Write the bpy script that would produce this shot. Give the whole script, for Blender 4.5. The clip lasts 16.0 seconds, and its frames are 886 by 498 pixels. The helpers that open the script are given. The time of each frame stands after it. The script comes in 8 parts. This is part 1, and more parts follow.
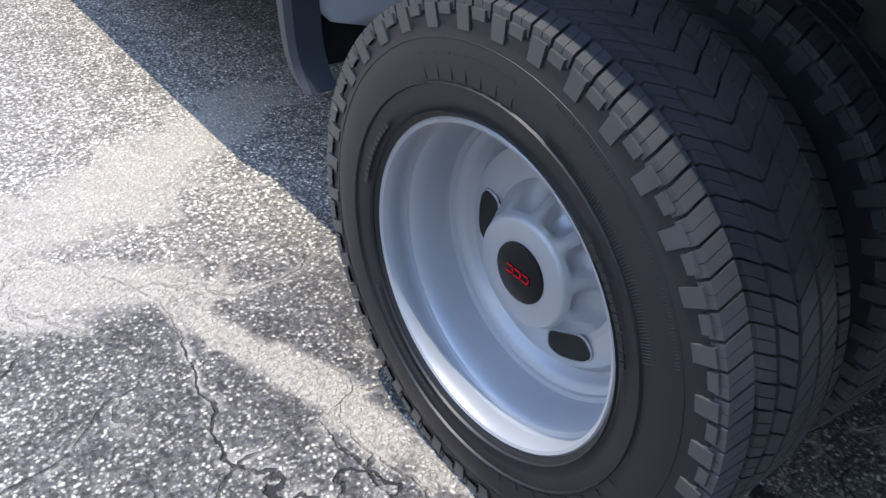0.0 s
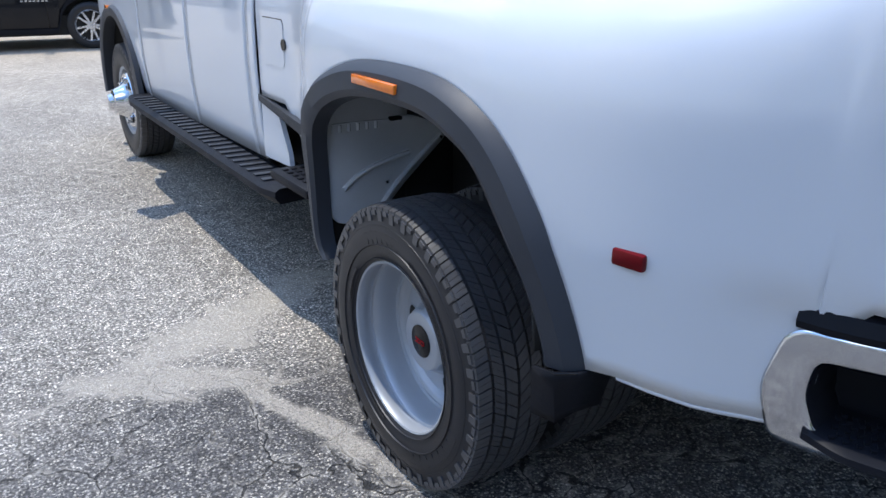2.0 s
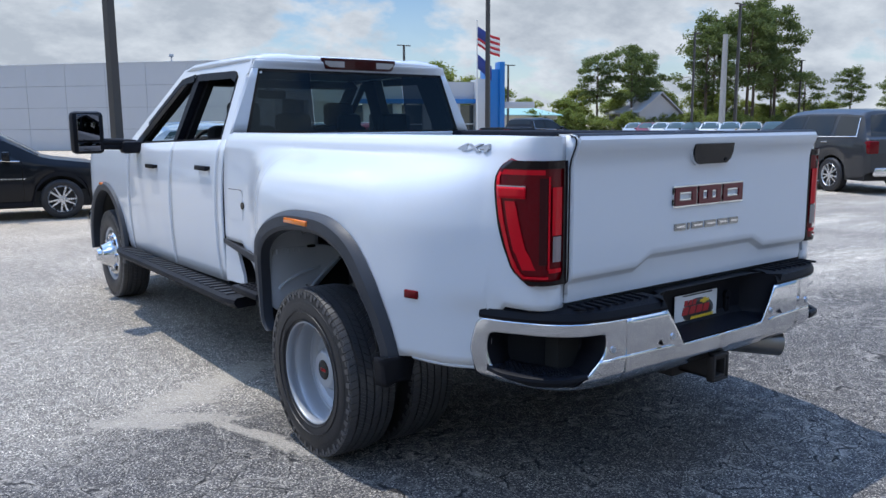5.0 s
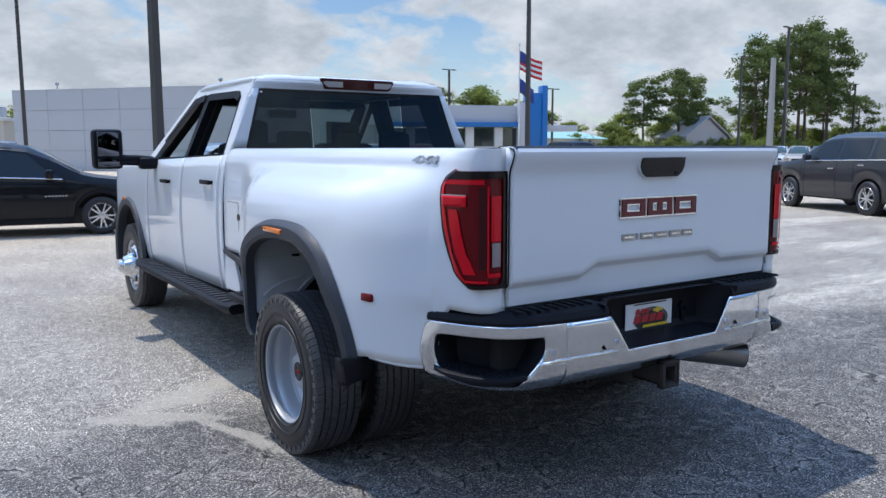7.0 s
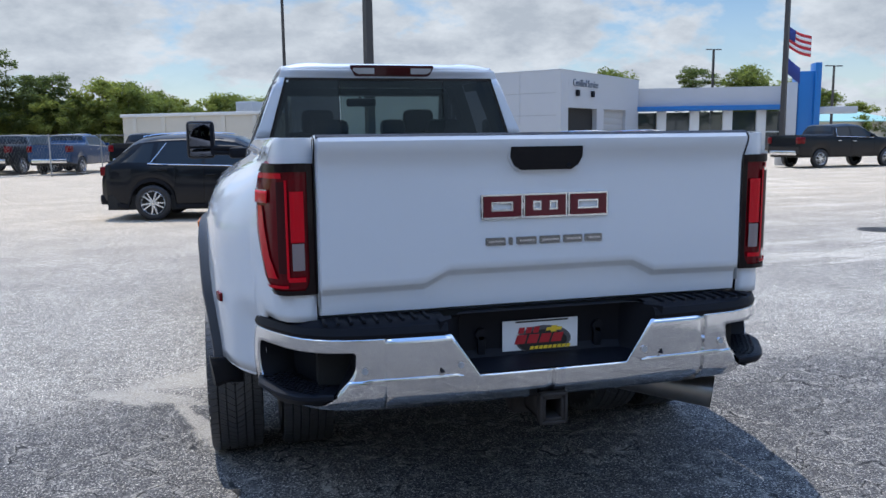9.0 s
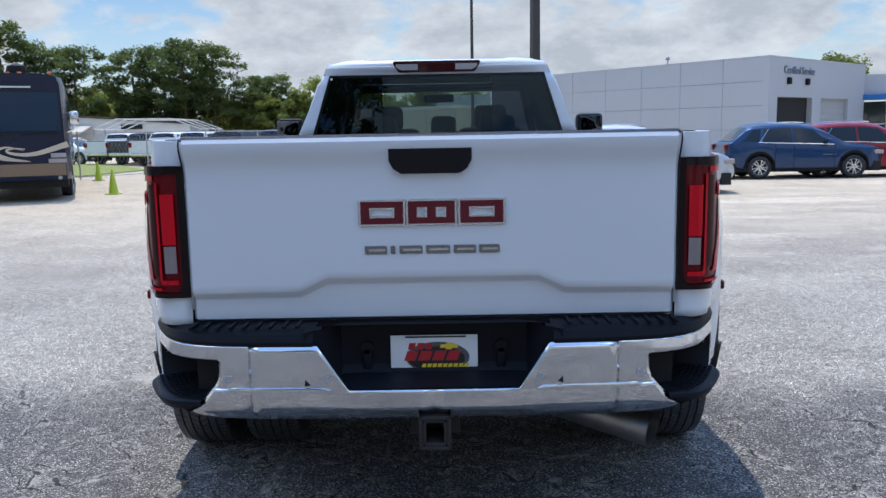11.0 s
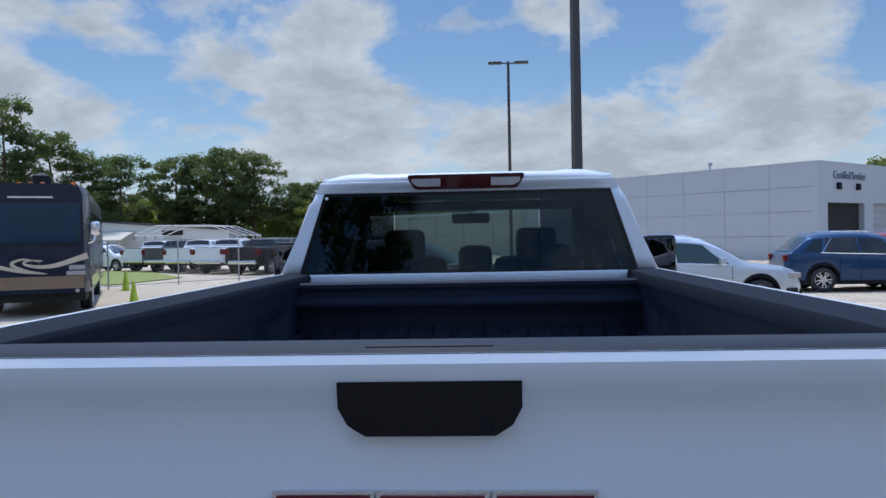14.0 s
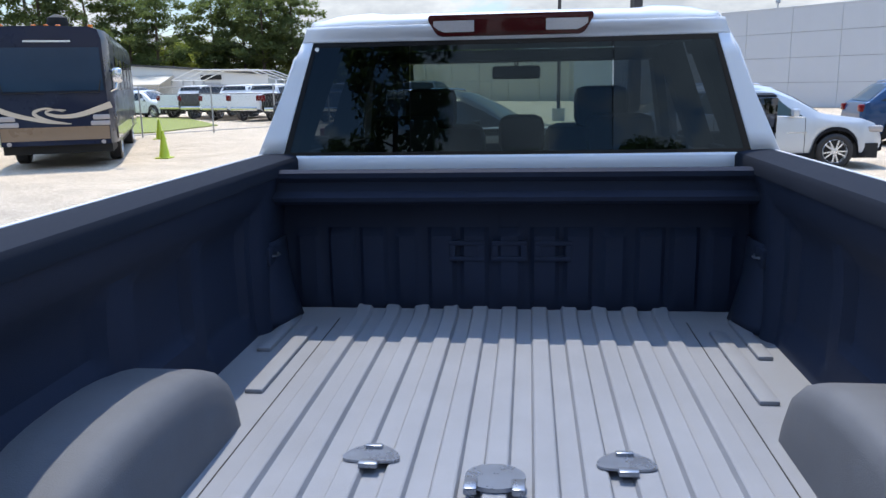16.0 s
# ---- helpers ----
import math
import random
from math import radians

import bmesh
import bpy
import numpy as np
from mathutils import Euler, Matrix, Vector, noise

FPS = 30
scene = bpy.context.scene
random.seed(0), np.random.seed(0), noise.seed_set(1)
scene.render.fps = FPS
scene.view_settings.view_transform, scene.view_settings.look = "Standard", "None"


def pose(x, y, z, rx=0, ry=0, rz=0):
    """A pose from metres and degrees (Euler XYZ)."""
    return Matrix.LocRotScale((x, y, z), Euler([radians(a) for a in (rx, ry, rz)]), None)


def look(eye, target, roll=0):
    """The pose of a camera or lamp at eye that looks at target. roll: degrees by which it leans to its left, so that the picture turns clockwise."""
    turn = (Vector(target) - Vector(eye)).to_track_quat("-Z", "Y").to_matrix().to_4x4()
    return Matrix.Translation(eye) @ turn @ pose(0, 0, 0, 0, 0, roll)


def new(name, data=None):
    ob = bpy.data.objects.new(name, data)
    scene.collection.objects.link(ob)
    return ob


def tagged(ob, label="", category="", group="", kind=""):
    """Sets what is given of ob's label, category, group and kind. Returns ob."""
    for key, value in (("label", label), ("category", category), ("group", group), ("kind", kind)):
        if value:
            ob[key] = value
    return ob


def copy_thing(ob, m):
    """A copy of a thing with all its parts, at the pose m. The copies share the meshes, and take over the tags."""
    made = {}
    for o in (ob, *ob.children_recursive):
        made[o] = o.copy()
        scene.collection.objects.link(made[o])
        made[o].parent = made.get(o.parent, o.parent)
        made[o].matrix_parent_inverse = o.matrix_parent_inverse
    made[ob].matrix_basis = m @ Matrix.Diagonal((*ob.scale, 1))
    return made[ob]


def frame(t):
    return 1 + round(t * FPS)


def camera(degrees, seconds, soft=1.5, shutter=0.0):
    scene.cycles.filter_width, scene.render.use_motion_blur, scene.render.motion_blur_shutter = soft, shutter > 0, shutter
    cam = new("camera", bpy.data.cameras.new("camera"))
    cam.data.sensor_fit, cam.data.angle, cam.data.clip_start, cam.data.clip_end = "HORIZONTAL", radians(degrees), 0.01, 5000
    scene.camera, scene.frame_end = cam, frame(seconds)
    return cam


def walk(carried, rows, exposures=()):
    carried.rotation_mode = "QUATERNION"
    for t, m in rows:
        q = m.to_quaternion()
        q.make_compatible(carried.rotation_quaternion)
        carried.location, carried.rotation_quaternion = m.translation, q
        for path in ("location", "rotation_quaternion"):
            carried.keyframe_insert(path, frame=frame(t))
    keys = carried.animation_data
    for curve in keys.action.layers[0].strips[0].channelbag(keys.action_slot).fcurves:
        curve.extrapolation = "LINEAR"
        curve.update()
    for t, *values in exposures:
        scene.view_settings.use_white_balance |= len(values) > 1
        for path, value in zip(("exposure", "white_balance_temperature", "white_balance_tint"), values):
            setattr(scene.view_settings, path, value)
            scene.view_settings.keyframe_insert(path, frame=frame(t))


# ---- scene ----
cam = camera(58.7, 16.0)
PATH = [
    (0, (-1.838, 0.615, 1.1), (-0.804, 1.853, -0.082), 3.8),
    (0.5, (-1.91, 0.452, 1.228), (-0.918, 1.788, 0.118), 1.8),
    (1, (-2.028, 0.187, 1.358), (-1.059, 1.625, 0.361), 0.5),
    (1.5, (-2.092, -0.142, 1.395), (-1.113, 1.375, 0.533), 0.0),
    (2, (-2.203, -0.473, 1.45), (-1.189, 1.094, 0.734), -0.0),
    (2.5, (-2.342, -0.821, 1.534), (-1.286, 0.774, 0.948), -0.2),
    (3, (-2.439, -1.17, 1.554), (-1.332, 0.426, 1.077), -0.3),
    (3.5, (-2.612, -1.48, 1.572), (-1.46, 0.105, 1.171), -0.3),
    (4, (-2.763, -1.747, 1.582), (-1.581, -0.174, 1.223), -0.2),
    (6.5, (-2.988, -2.304, 1.551), (-1.814, -0.706, 1.29), -0.0),
    (7, (-2.731, -2.425, 1.534), (-1.628, -0.776, 1.28), -0.1),
    (7.5, (-2.361, -2.517, 1.513), (-1.369, -0.8, 1.259), -0.4),
    (8, (-1.947, -2.652, 1.534), (-1.101, -0.859, 1.274), -0.5),
    (8.5, (-1.526, -2.794, 1.528), (-0.85, -0.931, 1.259), -0.7),
    (9, (-1.091, -2.755, 1.53), (-0.591, -0.84, 1.248), -0.7),
    (11.5, (0.138, -2.678, 1.542), (0.072, -0.7, 1.256), -1.2),
    (12, (0.151, -2.55, 1.55), (0.063, -0.566, 1.313), -1.3),
    (12.5, (0.122, -2.244, 1.61), (0.027, -0.254, 1.439), -1.3),
    (13, (0.132, -1.933, 1.636), (0.035, 0.062, 1.536), -1.3),
    (13.5, (0.115, -1.594, 1.662), (0.018, 0.404, 1.614), -1.2),
    (14, (0.085, -1.248, 1.705), (-0.018, 0.75, 1.676), -1.1),
    (14.5, (0.104, -0.929, 1.721), (-0.014, 1.067, 1.671), -1.3),
    (15, (0.092, -0.71, 1.741), (-0.045, 1.283, 1.633), -1.1),
    (15.2, (0.079, -0.59, 1.754), (-0.081, 1.399, 1.607), -1.15),
    (15.5, (0.064, -0.42, 1.772), (-0.101, 1.558, 1.542), -1.1),
    (15.8, (0.066, -0.26, 1.777), (-0.131, 1.701, 1.440), -1.1),
    (16, (0.068, -0.174, 1.79), (-0.147, 1.771, 1.376), -1.1),
]
walk(cam, [(t, look(e, a, r)) for t, e, a, r in PATH], [(0.0, 1.55, 6500, 11), (1.0, 1.36, 6250, 10), (1.8, 1.12, 6200, 10), (3.5, 0.96, 6180, 10), (8.0, 0.96, 6180, 10), (12.0, 1.02, 6250, 10), (13.6, 0.76, 5980, 10), (14.5, 0.72, 6030, 10), (15.3, 0.95, 6280, 10), (16.0, 1.34, 6500, 10)])

# ---- world and sun ----
SUN_DIR = Vector((-0.12, 0.33, 1.0)).normalized()
world = bpy.data.worlds.new("sky")
scene.world = world
world.use_nodes = True
wn, wl = world.node_tree.nodes, world.node_tree.links
wn.clear()


def wnode(kind, **kw):
    n = wn.new(kind)
    for k, v in kw.items():
        n.inputs[k].default_value = v
    return n


w_out = wn.new("ShaderNodeOutputWorld")
w_bg = wn.new("ShaderNodeBackground")
w_bg.inputs["Strength"].default_value = 0.14
w_sky = wn.new("ShaderNodeTexSky")
w_sky.sky_type = "NISHITA"
w_sky.sun_disc = False
w_sky.sun_elevation = math.asin(SUN_DIR.z)
w_sky.sun_rotation = math.atan2(SUN_DIR.x, SUN_DIR.y)
w_sky.air_density, w_sky.dust_density, w_sky.ozone_density = 1.0, 0.15, 2.0
w_tc = wn.new("ShaderNodeTexCoord")
w_sep = wn.new("ShaderNodeSeparateXYZ")
wl.new(w_tc.outputs["Generated"], w_sep.inputs[0])
w_zz = wn.new("ShaderNodeMath")
w_zz.operation = "MAXIMUM"
w_zz.inputs[1].default_value = 0.0
wl.new(w_sep.outputs["Z"], w_zz.inputs[0])
w_za = wn.new("ShaderNodeMath")
w_za.operation = "ADD"
w_za.inputs[1].default_value = 0.42
wl.new(w_zz.outputs[0], w_za.inputs[0])
w_div = []
for ax in "XY":
    d = wn.new("ShaderNodeMath")
    d.operation = "DIVIDE"
    wl.new(w_sep.outputs[ax], d.inputs[0])
    wl.new(w_za.outputs[0], d.inputs[1])
    w_div.append(d)
w_com = wn.new("ShaderNodeCombineXYZ")
wl.new(w_div[0].outputs[0], w_com.inputs[0])
wl.new(w_div[1].outputs[0], w_com.inputs[1])
w_com.inputs[2].default_value = 4.3
w_n1 = wnode("ShaderNodeTexNoise", Scale=2.7, Detail=14.0, Roughness=0.55, Distortion=0.12)
wl.new(w_com.outputs[0], w_n1.inputs["Vector"])
w_r1 = wn.new("ShaderNodeValToRGB")
w_r1.color_ramp.elements[0].position, w_r1.color_ramp.elements[1].position = 0.465, 0.535
# fewer clouds higher up
w_thin = wn.new("ShaderNodeMapRange")
for k, v in (("From Min", 0.0), ("From Max", 0.80), ("To Min", 0.055), ("To Max", -0.145)):
    w_thin.inputs[k].default_value = v
wl.new(w_zz.outputs[0], w_thin.inputs["Value"])
w_den = wn.new("ShaderNodeMath")
w_den.operation = "ADD"
wl.new(w_n1.outputs["Fac"], w_den.inputs[0])
wl.new(w_thin.outputs[0], w_den.inputs[1])
wl.new(w_den.outputs[0], w_r1.inputs[0])
w_n2 = wnode("ShaderNodeTexNoise", Scale=7.5, Detail=10.0, Roughness=0.60)
wl.new(w_com.outputs[0], w_n2.inputs["Vector"])
w_body = wn.new("ShaderNodeMath")
w_body.operation = "MULTIPLY_ADD"
w_body.inputs[1].default_value = 0.5
wl.new(w_n2.outputs["Fac"], w_body.inputs[0])
w_half = wn.new("ShaderNodeMath")
w_half.operation = "MULTIPLY"
w_half.inputs[1].default_value = 0.55
wl.new(w_n1.outputs["Fac"], w_half.inputs[0])
wl.new(w_half.outputs[0], w_body.inputs[2])
# thin cloud is bright, thick cloud has greyer bellies
w_r2 = wn.new("ShaderNodeValToRGB")
w_r2.color_ramp.elements[0].position, w_r2.color_ramp.elements[1].position = 0.47, 0.64
w_r2.color_ramp.elements[0].color = (2.62, 2.76, 2.90, 1)
w_r2.color_ramp.elements[1].color = (1.72, 1.88, 2.08, 1)
wl.new(w_body.outputs[0], w_r2.inputs[0])
# the high sky, out of view, is brightened as added fill light
w_high_fill = wn.new("ShaderNodeMapRange")
w_high_fill.interpolation_type = "SMOOTHSTEP"
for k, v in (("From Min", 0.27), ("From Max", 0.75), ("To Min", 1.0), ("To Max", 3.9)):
    w_high_fill.inputs[k].default_value = v
wl.new(w_zz.outputs[0], w_high_fill.inputs["Value"])
w_mix = wn.new("ShaderNodeMix")
w_mix.data_type = "RGBA"
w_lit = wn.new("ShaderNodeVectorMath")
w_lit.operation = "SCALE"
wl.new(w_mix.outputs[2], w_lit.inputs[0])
wl.new(w_high_fill.outputs[0], w_lit.inputs["Scale"])
# haze thickens towards the horizon
w_haze = wn.new("ShaderNodeMapRange")
for k, v in (("From Min", 0.0), ("From Max", 0.16), ("To Min", 0.5), ("To Max", 0.0)):
    w_haze.inputs[k].default_value = v
wl.new(w_zz.outputs[0], w_haze.inputs["Value"])
w_cov = wn.new("ShaderNodeMath")
w_cov.operation = "MAXIMUM"
wl.new(w_r1.outputs["Color"], w_cov.inputs[0])
wl.new(w_haze.outputs[0], w_cov.inputs[1])
wl.new(w_cov.outputs[0], w_mix.inputs["Factor"])
w_dim = wn.new("ShaderNodeMix")
w_dim.data_type, w_dim.blend_type = "RGBA", "MULTIPLY"
w_dim.inputs["Factor"].default_value = 1.0
w_dim.inputs[7].default_value = (0.36, 0.385, 0.405, 1)
wl.new(w_sky.outputs[0], w_dim.inputs[6])
wl.new(w_dim.outputs[2], w_mix.inputs[6])
wl.new(w_r2.outputs["Color"], w_mix.inputs[7])
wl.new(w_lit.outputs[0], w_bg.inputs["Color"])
wl.new(w_bg.outputs[0], w_out.inputs[0])

sun_data = bpy.data.lights.new("sun", "SUN")
sun_data.energy = 1.85
sun_data.angle = radians(0.6)
sun_data.color = (1.0, 0.94, 0.84)
sun = new("sun", sun_data)
sun.matrix_world = look(SUN_DIR * 50, (0, 0, 0))


# ---- materials ----
def mat(name, color, rough=0.5, metal=0.0, coat=0.0, spec=0.5, noise_scale=0.0, noise_amount=0.0, bump=0.0, bump_scale=200.0, alpha=1.0, trans=0.0):
    """A principled material with fine and coarse variation in object space."""
    m = bpy.data.materials.new(name)
    m.use_nodes = True
    nt = m.node_tree
    b = nt.nodes["Principled BSDF"]
    b.inputs["Base Color"].default_value = (*color, 1)
    b.inputs["Roughness"].default_value = rough
    b.inputs["Metallic"].default_value = metal
    b.inputs["Coat Weight"].default_value = coat
    b.inputs["Coat Roughness"].default_value = 0.03
    b.inputs["Specular IOR Level"].default_value = spec
    b.inputs["Transmission Weight"].default_value = trans
    b.inputs["Alpha"].default_value = alpha
    if noise_amount or bump:
        tc = nt.nodes.new("ShaderNodeTexCoord")
    if noise_amount:
        n1 = nt.nodes.new("ShaderNodeTexNoise")
        n1.inputs["Scale"].default_value = noise_scale
        n1.inputs["Detail"].default_value = 6
        n1.inputs["Roughness"].default_value = 0.65
        nt.links.new(tc.outputs["Object"], n1.inputs["Vector"])
        mx = nt.nodes.new("ShaderNodeMix")
        mx.data_type = "RGBA"
        mx.inputs[6].default_value = (*[c * (1 - noise_amount) for c in color], 1)
        mx.inputs[7].default_value = (*[min(1, c * (1 + noise_amount)) for c in color], 1)
        nt.links.new(n1.outputs["Fac"], mx.inputs["Factor"])
        nt.links.new(mx.outputs[2], b.inputs["Base Color"])
        mr = nt.nodes.new("ShaderNodeMapRange")
        mr.inputs["To Min"].default_value = max(0.0, rough - 0.12 * (noise_amount > 0) * (rough > 0.2))
        mr.inputs["To Max"].default_value = min(1.0, rough + 0.1 * (rough > 0.2))
        nt.links.new(n1.outputs["Fac"], mr.inputs["Value"])
        nt.links.new(mr.outputs[0], b.inputs["Roughness"])
    if bump:
        n2 = nt.nodes.new("ShaderNodeTexNoise")
        n2.inputs["Scale"].default_value = bump_scale
        n2.inputs["Detail"].default_value = 3
        nt.links.new(tc.outputs["Object"], n2.inputs["Vector"])
        bp = nt.nodes.new("ShaderNodeBump")
        bp.inputs["Strength"].default_value = bump
        bp.inputs["Distance"].default_value = 0.002
        nt.links.new(n2.outputs["Fac"], bp.inputs["Height"])
        nt.links.new(bp.outputs[0], b.inputs["Normal"])
    return m


def glass(name, color, rough=0.0, ior=1.5, sheen=(0.9, 0.95, 1.0)):
    m = bpy.data.materials.new(name)
    m.use_nodes = True
    nt = m.node_tree
    nt.nodes.clear()
    out = nt.nodes.new("ShaderNodeOutputMaterial")
    t = nt.nodes.new("ShaderNodeBsdfTransparent")
    t.inputs[0].default_value = (*color, 1)
    g = nt.nodes.new("ShaderNodeBsdfGlossy")
    g.inputs["Roughness"].default_value = rough
    g.inputs["Color"].default_value = (*sheen, 1)
    lw = nt.nodes.new("ShaderNodeLayerWeight")
    lw.inputs["Blend"].default_value = 0.5
    pw = nt.nodes.new("ShaderNodeMath")
    pw.operation = "POWER"
    pw.inputs[1].default_value = 5.0
    nt.links.new(lw.outputs["Facing"], pw.inputs[0])
    f = nt.nodes.new("ShaderNodeMath")
    f.operation = "MULTIPLY_ADD"
    f0 = ((ior - 1) / (ior + 1)) ** 2
    f.inputs[1].default_value = 1 - f0
    f.inputs[2].default_value = f0
    nt.links.new(pw.outputs[0], f.inputs[0])
    mx = nt.nodes.new("ShaderNodeMixShader")
    nt.links.new(f.outputs[0], mx.inputs[0])
    nt.links.new(t.outputs[0], mx.inputs[1])
    nt.links.new(g.outputs[0], mx.inputs[2])
    nt.links.new(mx.outputs[0], out.inputs[0])
    return m


M_WHITE = mat("white_paint", (0.66, 0.685, 0.72), 0.4, coat=1.0, spec=0.25)
M_BLACKPL = mat("black_plastic", (0.009, 0.010, 0.014), 0.5, spec=0.14, noise_scale=6, noise_amount=0.15, bump=0.15, bump_scale=700)
M_FLARE = mat("grey_black_textured_plastic", (0.034, 0.038, 0.047), 0.5, spec=0.35, noise_scale=4, noise_amount=0.12, bump=0.2, bump_scale=900)
# one liner: sunlit floor, half-shaded wheelhouses and shaded walls put into the colours
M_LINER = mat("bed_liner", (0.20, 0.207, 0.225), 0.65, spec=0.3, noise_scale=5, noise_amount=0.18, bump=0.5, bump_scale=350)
M_HOUSE = mat("half_shaded_bed_liner", (0.105, 0.110, 0.122), 0.65, spec=0.25, noise_scale=6, noise_amount=0.3, bump=0.5, bump_scale=350)
# tread colour is lifted to stand in for sky fill under the fenders
M_TREAD = mat("fill_lit_tread_rubber", (0.052, 0.052, 0.056), 0.42, spec=0.8, noise_scale=12, noise_amount=0.35, bump=0.12, bump_scale=500)
M_CAP = mat("bed_rail_plastic", (0.022, 0.027, 0.039), 0.6, spec=0.12, noise_scale=5, noise_amount=0.15, bump=0.25, bump_scale=600)
M_RAILCAP = mat("black_bed_rail_plastic", (0.018, 0.022, 0.032), 0.85, spec=0.05, noise_scale=5, noise_amount=0.15, bump=0.25, bump_scale=600)
M_LINERWALL = mat("shaded_bed_liner", (0.019, 0.026, 0.046), 0.6, spec=0.10, noise_scale=5, noise_amount=0.2, bump=0.4, bump_scale=350)
M_RUBBER = mat("tyre_rubber", (0.016, 0.016, 0.019), 0.46, spec=0.45, noise_scale=7, noise_amount=0.3, bump=0.12, bump_scale=500)
M_STEEL = mat("silver_wheel_paint", (0.42, 0.44, 0.47), 0.42, metal=0.40, noise_scale=9, noise_amount=0.06)
M_DARKCHROME = mat("dark_chrome", (0.26, 0.27, 0.28), 0.15, metal=1.0)
M_PUCK = mat("zinc_plate", (0.28, 0.30, 0.34), 0.3, metal=0.7, noise_scale=20, noise_amount=0.15)
M_CHROME = mat("chrome", (0.72, 0.73, 0.75), 0.09, metal=1.0, noise_scale=8, noise_amount=0.05, bump=0.03, bump_scale=9)
M_DARKMETAL = mat("dark_rusty_metal", (0.035, 0.03, 0.028), 0.7, metal=0.3, noise_scale=14, noise_amount=0.4, bump=0.3, bump_scale=120)
M_STEELPIPE = mat("exhaust_steel", (0.30, 0.28, 0.26), 0.35, metal=0.9, noise_scale=20, noise_amount=0.2)
M_REDLENS = mat("red_lens", (0.125, 0.0005, 0.004), 0.35, spec=0.03, coat=0.45, noise_scale=30, noise_amount=0.1)
M_REDGLOW = mat("bright_red_lens", (0.58, 0.002, 0.012), 0.35, spec=0.05, coat=0.4)
M_DARKLENS = mat("smoked_dark_lens", (0.006, 0.001, 0.002), 0.3, spec=0.1, coat=0.35)
M_SMOKE = mat("smoked_red_lens", (0.040, 0.001, 0.003), 0.3, spec=0.1, coat=0.4)
M_CLEARLENS = mat("clear_lens", (0.36, 0.33, 0.32), 0.15, coat=0.5, noise_scale=200, noise_amount=0.2)
M_REVERSE = mat("reversing_lens", (0.24, 0.19, 0.19), 0.2, coat=0.5, noise_scale=200, noise_amount=0.2)
M_AMBER = mat("amber_lens", (0.85, 0.20, 0.01), 0.15, coat=0.5, noise_scale=120, noise_amount=0.15)
M_BADGERED = mat("badge_red", (0.11, 0.003, 0.012), 0.3, spec=0.2, coat=0.5)
M_GLOSSBLACK = mat("gloss_black", (0.006, 0.006, 0.008), 0.25, spec=0.2, coat=0.15)
M_INTERIOR = mat("dark_interior", (0.008, 0.008, 0.009), 0.7, spec=0.2, noise_scale=20, noise_amount=0.2)
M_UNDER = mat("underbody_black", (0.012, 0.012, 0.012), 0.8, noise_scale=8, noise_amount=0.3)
# white body paint with the wheel well's shade put into its colour
M_WELL = mat("shaded_white_panel", (0.58, 0.60, 0.63), 0.45, noise_scale=6, noise_amount=0.12)
# rear panes: the blue of reflected sky is put into the sheen colour
M_PRIV = glass("privacy_glass", (0.055, 0.065, 0.070), 0.0, 1.50, (0.60, 0.80, 1.0))
M_SLIDER = glass("tinted_sliding_glass", (0.27, 0.34, 0.31), 0.0, 1.45, (0.60, 0.80, 1.0))
M_GLASS = glass("clear_glass", (0.75, 0.82, 0.80))
M_TINT = glass("tinted_glass", (0.25, 0.30, 0.30))
M_MIRROR = mat("mirror_glass", (0.10, 0.10, 0.11), 0.01, metal=1.0)
M_PLATE = mat("plate_white", (0.78, 0.78, 0.78), 0.4, noise_scale=30, noise_amount=0.02)


